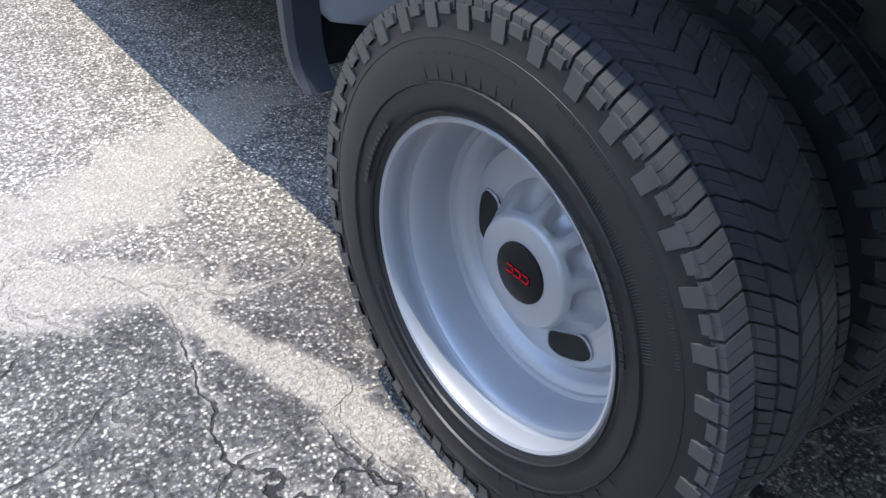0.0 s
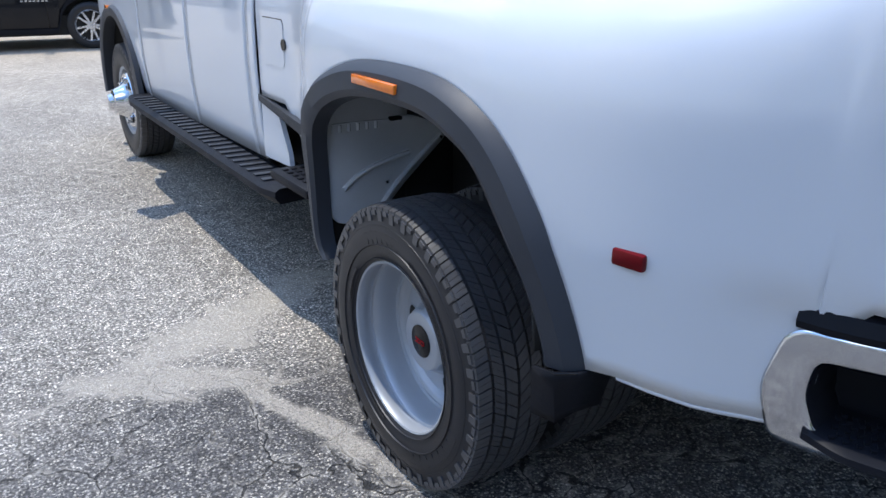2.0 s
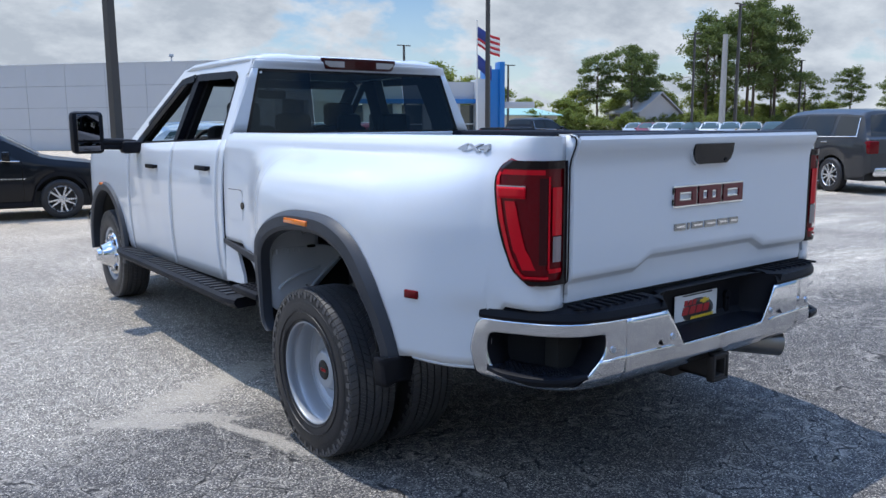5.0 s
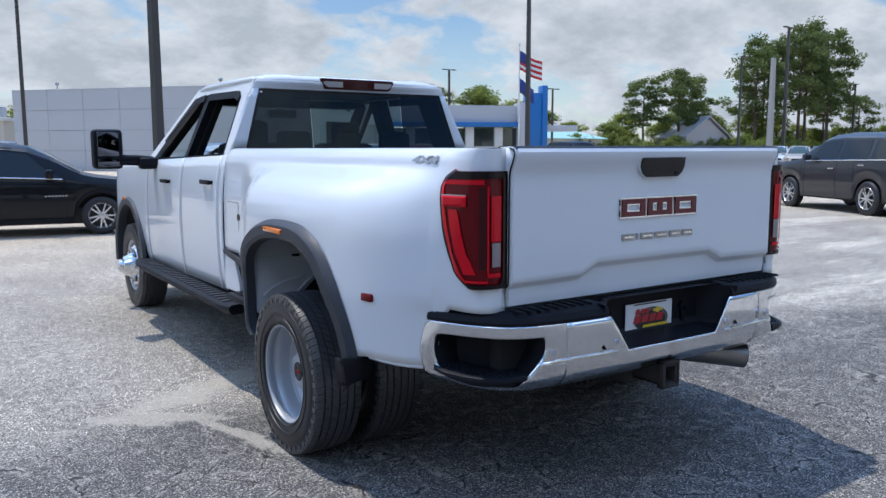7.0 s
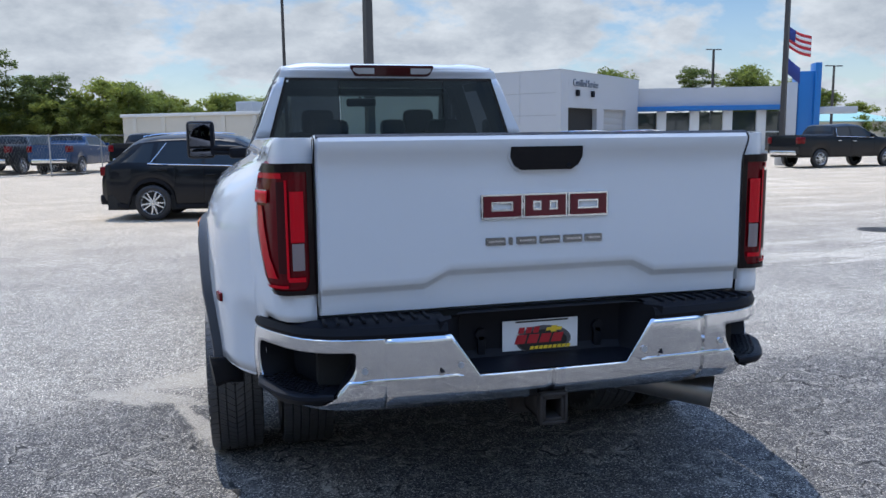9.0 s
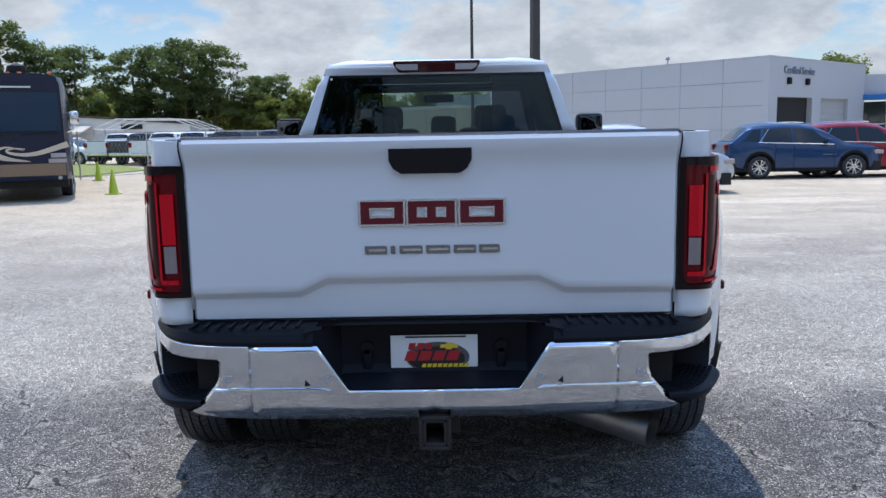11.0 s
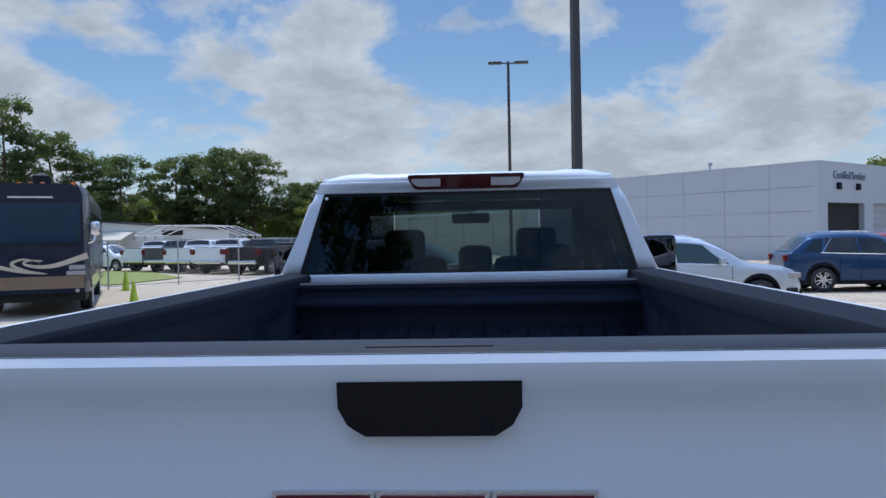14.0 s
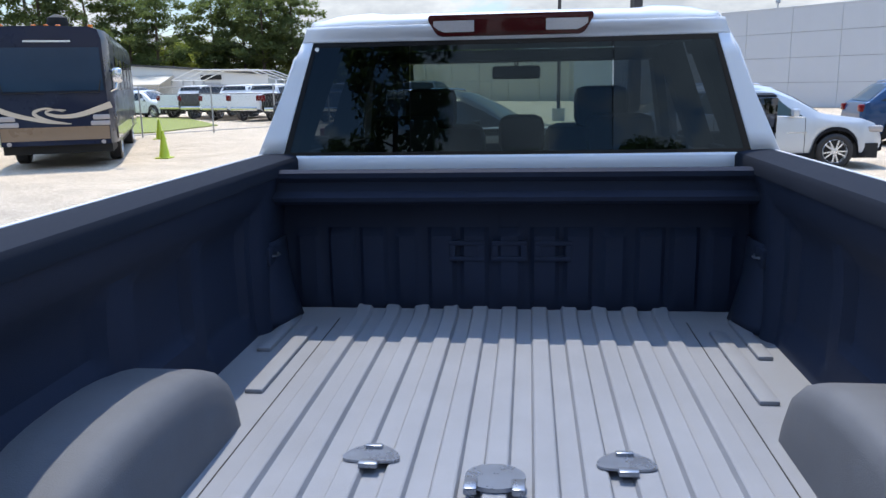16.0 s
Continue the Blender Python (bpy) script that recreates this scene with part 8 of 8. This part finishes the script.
M_CONE = mat("lime_plastic", (0.42, 0.52, 0.03), 0.5, noise_scale=8, noise_amount=0.1)
cone = None
for x, y in ((-9.3, 19.4), (-12.95, 26.8), (46.5, 40.5), (45.4, 38.6)):
    if cone is None:
        cone = thing("traffic_cone", "tall lime-yellow traffic cone on the asphalt", "traffic cone", "lime traffic cones", at=pose(x, y, 0))
        bm = bmesh.new()
        lathe(bm, [(0.03, 0.15), (0.05, 0.135), (0.70, 0.028), (0.71, 0.001)], 18)
        bmesh.ops.rotate(bm, verts=bm.verts, cent=(0, 0, 0), matrix=Matrix.Rotation(radians(-90), 3, "Y"))
        part("body", bm, M_CONE, cone)
        bm = bmesh.new()
        box(bm, -0.18, 0.18, -0.18, 0.18, 0.0, 0.035, 0.012)
        part("base", bm, M_CONE, cone)
    else:
        copy_thing(cone, pose(x, y, 0))

M_IRON = mat("cast_iron", (0.06, 0.055, 0.05), 0.6, metal=0.5, noise_scale=20, noise_amount=0.3, bump=0.3, bump_scale=90)
drain = thing("drain_cover", "round dark cast-iron drain cover flush in asphalt", "drain cover", at=pose(8.67, 7.4, 0))
bm = bmesh.new()
tube(bm, [(0, 0, -0.03), (0, 0, 0.008)], 0.33, 32)
part("lid", bm, M_IRON, drain)
for k in range(5):
    bm = bmesh.new()
    w = math.sqrt(0.29 ** 2 - (0.11 * (k - 2)) ** 2)
    box(bm, -w, w, 0.11 * (k - 2) - 0.02, 0.11 * (k - 2) + 0.02, 0.006, 0.014, 0.003)
    part("rib", bm, M_IRON, drain)

# ---- motor coach ----
M_COACH = mat("dark_navy_coach_paint", (0.006, 0.010, 0.030), 0.3, spec=0.2, coat=0.3, noise_scale=1, noise_amount=0.08)
M_COACHGOLD = mat("bronze_coach_paint", (0.20, 0.13, 0.075), 0.3, coat=1.0, noise_scale=1, noise_amount=0.08)
M_COACHGLASS = mat("coach_windscreen", (0.014, 0.032, 0.058), 0.12, spec=0.2, noise_scale=0.8, noise_amount=0.25)
M_SWOOSH = mat("beige_stripe", (0.55, 0.47, 0.36), 0.35, coat=0.6)
rv = thing("motor_coach", "dark navy motor coach with beige swoosh stripes", "motor coach", at=heading(-10.6, 16.85, 0.42, -0.91, 11.0))
RL, RW, RH = 11.0, 1.27, 3.18
bm = bmesh.new()
rows = []
for y in [0.0, 0.06] + srange(0.3, 10.2, 10) + [10.6, 10.85, 10.97, 11.0]:
    e = 0.0 if y < 10.2 else 0.10 * ((y - 10.2) / 0.8) ** 2
    rows.append([(x * (1 - e), y - (0.22 * max(0, (z - 1.5) / 1.7) ** 2 if y > 10.2 else 0), z) for x, z in ((-RW, 0.55), (-RW, 1.1), (-RW, 2.0), (-RW + 0.02, 2.9), (-RW + 0.10, 3.12), (-RW + 0.30, RH), (0, RH + 0.02), (RW - 0.30, RH), (RW - 0.10, 3.12), (RW - 0.02, 2.9), (RW, 2.0), (RW, 1.1), (RW, 0.55))])
vs = grid(bm, rows)
bm.faces.new(vs[0])
bm.faces.new(vs[-1][::-1])
part("body", bm, M_COACH, rv)


def front_y(x, z):
    return 11.0 + 0.006 - 0.22 * max(0, (z - 1.5) / 1.7) ** 2


def front_patch(pname, pts_fn, material, label="", n=12, m=6):
    bm = bmesh.new()
    grid(bm, [[(lambda q: (q[0], front_y(*q) + q2, q[1]))(pts_fn(u, v)) for u in srange(0, 1, n)] for v in srange(0, 1, m) for q2 in (0.0,)])
    return part(pname, bm, material, rv, label)


front_patch("windscreen", lambda u, v: ((-1.10 + 2.20 * u) * (1 - 0.03 * v), 1.76 + 0.96 * v), M_COACHGLASS, "wide blue-grey windscreen")
front_patch("lower_band", lambda u, v: ((-1.13 + 2.26 * u), 0.66 + 0.30 * v), M_COACHGOLD, "bronze lower band")


def swoosh(pts, w0, w1, w2):
    """A ribbon along a bent line on the coach's front, wide in its middle."""
    bm = bmesh.new()
    rows = []
    n = 24
    for t in srange(0, 1, n):
        f = t * (len(pts) - 1)
        i = min(int(f), len(pts) - 2)
        f -= i
        p0, p1, p2, p3 = (Vector(pts[max(0, min(len(pts) - 1, i + k))]) for k in (-1, 0, 1, 2))
        p = 0.5 * ((2 * p1) + (p2 - p0) * f + (2 * p0 - 5 * p1 + 4 * p2 - p3) * f * f + (3 * p1 - p0 - 3 * p2 + p3) * f ** 3)
        d = ((p2 - p0) * 0.5 * (1 - f) + (p3 - p1) * 0.5 * f).normalized()
        hw = lerp([(0.0, w0), (0.5, w1), (1.0, w2)], t) / 2
        a, b = p + Vector((-d.y, d.x)) * hw, p - Vector((-d.y, d.x)) * hw
        rows.append([(q.x, front_y(q.x, q.y) + 0.008, q.y) for q in (a, b)])
    grid(bm, rows)
    part("swoosh_stripe", bm, M_SWOOSH, rv, "beige swoosh stripe")


swoosh([(-1.22, 1.44), (-0.92, 1.34), (-0.52, 1.22), (-0.18, 1.19), (0.10, 1.24), (0.16, 1.31), (-0.02, 1.35), (-0.25, 1.33)], 0.15, 0.07, 0.02)
swoosh([(1.22, 1.42), (0.85, 1.26), (0.30, 1.11), (-0.05, 1.05), (-0.34, 1.02)], 0.13, 0.08, 0.015)
swoosh([(-0.20, 1.30), (0.15, 1.38), (0.40, 1.30), (0.34, 1.20), (0.05, 1.09), (-0.25, 1.04)], 0.015, 0.085, 0.02)
for s in (-1, 1):
    bm = bmesh.new()
    for z0, z1, xi in ((0.97, 1.08, 0.74), (1.10, 1.22, 0.80)):
        box(bm, min(s * xi, s * 1.16), max(s * xi, s * 1.16), 10.90, 11.02, z0, z1, 0.025)
    part("headlamp", bm, M_CLEARLENS, rv, "clear headlamp cluster")
    bm = bmesh.new()
    tube(bm, [(s * 0.98, 11.0, 0.60), (s * 0.98, 11.03, 0.60)], 0.05, 12)
    part("fog_lamp", bm, M_CLEARLENS, rv, "small round fog lamp")
    # folded wiper under the windscreen
    bm = bmesh.new()
    tube(bm, [(s * 0.15, 11.015, 1.70), (s * 0.55, 11.02, 1.73), (s * 0.98, 11.01, 1.71)], 0.014, 6)
    tube(bm, [(s * 0.98, 11.01, 1.71), (s * 1.04, 11.0, 2.0)], 0.012, 6)
    part("wiper", bm, M_UNDER, rv, "black wiper")
    bm = bmesh.new()
    tube(bm, [(s * 1.24, 10.75, 2.20), (s * 1.40, 10.85, 2.15)], 0.03, 6)
    box(bm, s * 1.40 - 0.11, s * 1.40 + 0.11, 10.80, 10.98, 1.93, 2.26, 0.05)
    tube(bm, [(s * 1.38, 10.9, 1.95), (s * 1.36, 10.92, 1.80), (s * 1.22, 10.85, 1.74)], 0.03, 8)
    part("coach_mirror", bm, M_CHROME, rv, "tall chrome mirror")
    alloy_wheel(rv, (s * 1.08, 8.7, 0.45), s, 0.45, 0.30)
    alloy_wheel(rv, (s * 1.08, 2.6, 0.45), s, 0.45, 0.30)
    # side windows and lower stripe
    for k in range(5):
        bm = bmesh.new()
        y0 = 1.0 + 1.75 * k
        box(bm, s * (RW + 0.004) - 0.006, s * (RW + 0.004) + 0.006, y0, y0 + 1.2, 1.75, 2.55, 0)
        part("side_window", bm, M_CARGLASS, rv, "dark side window")
    bm = bmesh.new()
    box(bm, s * (RW + 0.004) - 0.006, s * (RW + 0.004) + 0.006, 0.1, 10.4, 0.62, 0.9, 0)
    part("side_stripe", bm, M_COACHGOLD, rv)
bm = bmesh.new()
box(bm, -1.15, 1.15, 0.2, 10.8, 0.35, 0.60)
for y in (2.6, 8.7):
    box(bm, -1.2, 1.2, y - 0.6, y + 0.6, 0.45, 1.0)
part("underbody", bm, M_UNDER, rv)
bm = bmesh.new()
box(bm, -0.48, 0.48, front_y(0, 2.86) - 0.01, front_y(0, 2.86) + 0.012, 2.835, 2.875)
part("name_bar", bm, M_WHITEWALL, rv)
bm = bmesh.new()
tube(bm, [(-0.15, 9.8, RH), (-0.15, 9.8, RH + 0.12), (-0.15, 9.8, RH + 0.26), (-0.15, 9.8, RH + 0.34)], [0.20, 0.24, 0.22, 0.05], 16)
part("roof_dome", bm, M_UNDER, rv, "dark roof dome")
for x in (-0.92, -0.25, 0.0, 0.25, 0.92):
    bm = bmesh.new()
    box(bm, x - 0.05, x + 0.05, 10.55, 10.70, RH - 0.02, RH + 0.05, 0.015)
    part("clearance_lamp", bm, M_AMBER, rv, "amber clearance lamp")

# ---- grass ----
M_GRASS = mat("grass", (0.20, 0.225, 0.045), 0.9, noise_scale=3, noise_amount=0.4, bump=0.6, bump_scale=25)
for nm, pts in (("lawn", [(-15.0, 30.5), (-14.4, 35.8), (-19.5, 44.0), (-40, 60), (-60, 60), (-60, 30), (-24, 26)]), ("lawn", [(-12.8, 17.6), (-18, 24), (-60, 26), (-60, 10), (-30, 12)])):
    bm = bmesh.new()
    n = len(pts)
    poly(bm, [(x, y, 0.045) for x, y in pts])
    b0 = [bm.verts.new((x, y, 0.045)) for x, y in pts]
    b1 = [bm.verts.new((x + 0.0, y, -0.02)) for x, y in pts]
    for i in range(n):
        bm.faces.new((b0[i], b1[i], b1[(i + 1) % n], b0[(i + 1) % n]))
    tagged(link(nm, bm, M_GRASS), "mown yellow-green grass beside the lot", "grass", kind="structure")


# ---- trees ----
M_BARK = mat("pine_bark", (0.10, 0.075, 0.055), 0.9, noise_scale=6, noise_amount=0.3, bump=0.5, bump_scale=30)


def leaf_mat(name, c):
    m = mat(name, c, 0.75, noise_scale=0.6, noise_amount=0.45)
    m.node_tree.nodes["Principled BSDF"].inputs["Specular IOR Level"].default_value = 0.2
    nt = m.node_tree
    b = nt.nodes["Principled BSDF"]
    tr = nt.nodes.new("ShaderNodeBsdfTranslucent")
    tr.inputs[0].default_value = (c[0] * 1.5, c[1] * 1.5, c[2] * 0.9, 1)
    mx = nt.nodes.new("ShaderNodeMixShader")
    mx.inputs[0].default_value = 0.48
    nt.links.new(b.outputs[0], mx.inputs[1])
    nt.links.new(tr.outputs[0], mx.inputs[2])
    nt.links.new(mx.outputs[0], nt.nodes["Material Output"].inputs[0])
    return m


M_PINE = leaf_mat("pine_needles", (0.100, 0.130, 0.056))
M_OAK = leaf_mat("broad_leaves", (0.150, 0.182, 0.060))
M_BUSH = leaf_mat("shrub_leaves", (0.205, 0.235, 0.070))


def tree_thing(label, h, spread, material, seed, pine=True, trunk_r=0.16, low=0.4, clumps=34, per=130, leaf=0.20):
    rnd = random.Random(seed)
    t = thing("tree", label, "tree", "trees round the lot")
    bm = bmesh.new()
    lean = Vector((rnd.uniform(-0.3, 0.3), rnd.uniform(-0.3, 0.3), 0))
    top = lean + Vector((0, 0, h * 0.93))
    stem = [Vector((0, 0, 0)) + lean * f ** 2 + Vector((rnd.uniform(-0.06, 0.06), rnd.uniform(-0.06, 0.06), h * 0.93 * f)) for f in srange(0, 1, 7)]
    tube(bm, stem, [trunk_r * (1 - 0.8 * f) for f in srange(0, 1, 7)], 7)
    cl = []
    for k in range(clumps):
        f = low + (1 - low) * ((k + rnd.random()) / clumps)
        a = k * 2.4 + rnd.uniform(-0.5, 0.5)
        g = (f - low) / (1 - low)
        r = spread * (0.35 + 0.65 * math.sin(math.pi * min(1, 0.25 + g * 0.72))) * rnd.uniform(0.35, 1.05) if pine else spread * math.sqrt(max(0.05, 1 - (2 * g - 0.9) ** 2)) * rnd.uniform(0.45, 1.05)
        base_p = Vector((0, 0, h * 0.93 * f)) + lean * f * f
        tip = base_p + Vector((math.cos(a) * r, math.sin(a) * r, r * rnd.uniform(0.05, 0.35)))
        tube(bm, [base_p, base_p.lerp(tip, 0.5) + Vector((0, 0, 0.06 * r)), tip], [trunk_r * 0.3 * (1.1 - f), trunk_r * 0.2 * (1.1 - f), 0.015], 5)
        cl.append((tip, rnd.uniform(0.55, 1.05) * (spread * 0.30 + 0.25)))
        if not pine:
            cl.append((base_p.lerp(tip, 0.55), rnd.uniform(0.5, 0.9) * (spread * 0.30 + 0.25)))
    part("trunk", bm, M_BARK, t)
    V, F = [], []
    for c, r in cl:
        for _ in range(per):
            d = Vector((rnd.gauss(0, 1), rnd.gauss(0, 1), rnd.gauss(0, 0.62)))
            d = d.normalized() * r * rnd.random() ** 0.45
            d.z *= 0.62 if pine else 0.85
            p = c + d
            s = leaf * rnd.uniform(0.6, 1.4)
            u = Vector((rnd.uniform(-1, 1), rnd.uniform(-1, 1), rnd.uniform(-0.6, 0.6))).normalized()
            w = u.cross(Vector((rnd.uniform(-1, 1), rnd.uniform(-1, 1), rnd.uniform(0.2, 1)))).normalized()
            b = len(V)
            V.extend([tuple(p - u * s), tuple(p + w * s * 0.5), tuple(p + u * s), tuple(p - w * s * 0.35)])
            F.append((b, b + 1, b + 2, b + 3))
    me = bpy.data.meshes.new("crown")
    me.from_pydata(V, [], F)
    me.materials.append(material)
    cr = new("crown", me)
    cr.parent = t
    cr["kind"] = "stuff"
    return t


pines = [tree_thing("tall loblolly pine with a clumpy open crown", 12.0, 3.2, M_PINE, 11, True, 0.22, 0.42, 34, 210, 0.17),
         tree_thing("tall loblolly pine with a clumpy open crown", 12.0, 3.8, M_PINE, 23, True, 0.24, 0.35, 40, 210, 0.17)]
oaks = [tree_thing("broad green tree with an uneven crown", 7.0, 3.2, M_OAK, 5, False, 0.20, 0.18, 26, 170, 0.16),
        tree_thing("broad green tree with an uneven crown", 7.0, 2.8, M_BUSH, 9, False, 0.16, 0.10, 24, 170, 0.16)]
ph = {id(pines[0]): 12.0, id(pines[1]): 12.0, id(oaks[0]): 7.0, id(oaks[1]): 7.0}
rt = random.Random(4)
SPOTS = []
# right cluster of tall pines and their undergrowth
for x, y, h, k in ((84, 76, 11.5, 0), (88, 73, 13.0, 1), (93, 75, 12.0, 0), (98, 78, 9.0, 1), (107, 74, 17.5, 1), (112, 76, 19.5, 0), (117, 73, 20.5, 1), (122, 75, 22.5, 0), (127, 74, 22.0, 1), (131, 77, 15.0, 0), (137, 74, 11.0, 1), (150, 72, 12, 0), (165, 70, 12, 1)):
    SPOTS.append((pines[k], x, y, h))
for i in range(20):
    SPOTS.append((oaks[i % 2], 58 + i * 5.2 + rt.uniform(-1, 1), 79 + rt.uniform(-3, 3), rt.uniform(4.5, 7.5)))
SPOTS += [(oaks[0], 55, 76, 9.0), (pines[0], 52, 82, 9.5), (oaks[1], 64, 80, 8.0)]
# left treeline
for x, y, h, k in ((-50, 79, 17.5, 0), (-46.5, 82, 14.5, 1), (-43.0, 84, 12.0, 0), (-40.0, 84, 11.8, 1), (-34.0, 85, 11.5, 0), (-31.0, 86, 12.0, 1), (-28.3, 84.5, 12.5, 1), (-25.5, 86, 12.0, 0), (-21.0, 87, 8.5, 1), (-19.0, 88, 8.5, 0), (-56, 74, 17, 1), (-52, 70, 15, 0)):
    SPOTS.append((pines[k], x, y, h))
for i in range(19):
    SPOTS.append((oaks[i % 2], -60 + i * 2.7 + rt.uniform(-0.6, 0.6), 88 + rt.uniform(-2, 3), rt.uniform(6.0, 8.2)))
for i in range(12):
    SPOTS.append((oaks[(i + 1) % 2], -26 + i * 2.3 + rt.uniform(-0.5, 0.5), 93 + rt.uniform(-2, 2), rt.uniform(4.8, 7.2)))
for i in range(10):
    SPOTS.append((oaks[i % 2], 4 + i * 5, 112 + rt.uniform(-3, 3), rt.uniform(5.5, 8.0)))
SPOTS += [(oaks[0], 44, 88, 9.5), (oaks[1], 33, 92, 8.6)]
# trees behind the open side of the lot
for i in range(15):
    a = radians(195 + i * 11)
    r = rt.uniform(34, 52)
    SPOTS.append((pines[i % 2] if i % 3 else oaks[i % 2], r * math.cos(a), r * math.sin(a), rt.uniform(7, 11)))
for x, y, h, k in ((-9.2, -38.0, 24.0, 0), (12.6, -41.0, 9.0, 1), (-14.5, -44.0, 12.0, 1), (-21.0, -36.0, 20.0, 0), (0.5, -47.0, 8.5, 1)):
    SPOTS.append((pines[k], x, y, h))
# low hedge in front of the right treeline
shrub = tree_thing("dense low green shrub in a hedge", 3.0, 1.7, M_OAK, 31, False, 0.07, 0.05, 14, 80, 0.15)
ph[id(shrub)] = 3.0
for i in range(44):
    SPOTS.append((shrub, 66 + i * 2.3 + rt.uniform(-0.4, 0.4), 71.5 - i * 0.12 + rt.uniform(-0.8, 0.8), rt.uniform(2.2, 3.4)))
used = set()
for src, x, y, h in SPOTS:
    f = h / ph[id(src)]
    mm = Matrix.Translation((x, y, 0)) @ Matrix.Rotation(rt.uniform(0, 6.28), 4, "Z")
    if id(src) in used:
        ob = copy_thing(src, mm)
    else:
        used.add(id(src))
        ob = src
        ob.matrix_basis = mm
    ob.scale = (0.5 + 0.5 * f, 0.5 + 0.5 * f, f)

# house roofs beyond the right treeline
M_TEAL = mat("pale_teal_metal_roof", (0.30, 0.50, 0.46), 0.5, noise_scale=1, noise_amount=0.05)
M_GREYHOUSE = mat("grey_siding", (0.30, 0.31, 0.33), 0.7, noise_scale=1, noise_amount=0.06)
house = thing("house", "grey house with a steep gable behind trees", "house")
bm = bmesh.new()
prism(bm, [(86, 70, 0), (95, 70, 0), (95, 70, 3.0), (90.5, 70, 5.6), (86, 70, 3.0)], (3, 8, 0))
part("wall", bm, M_GREYHOUSE, house)
bm = bmesh.new()
prism(bm, [(85.6, 69.6, 2.9), (90.5, 69.6, 5.8), (95.4, 69.6, 2.9), (95.4, 69.6, 3.1), (90.5, 69.6, 6.0), (85.6, 69.6, 3.1)], (3, 9, 0))
part("roof", bm, M_GREYHOUSE, house)
annex = thing("low_building", "low building with a pale teal metal roof", "building")
bm = bmesh.new()
box(bm, 60, 70, 70, 78, 0, 2.6)
part("wall", bm, M_CREAM, annex)
bm = bmesh.new()
prism(bm, [(59.5, 69.5, 2.6), (70.5, 69.5, 2.6), (68.5, 74, 3.7), (61.5, 74, 3.7)], (0, 0, 0.1))
part("roof", bm, M_TEAL, annex)
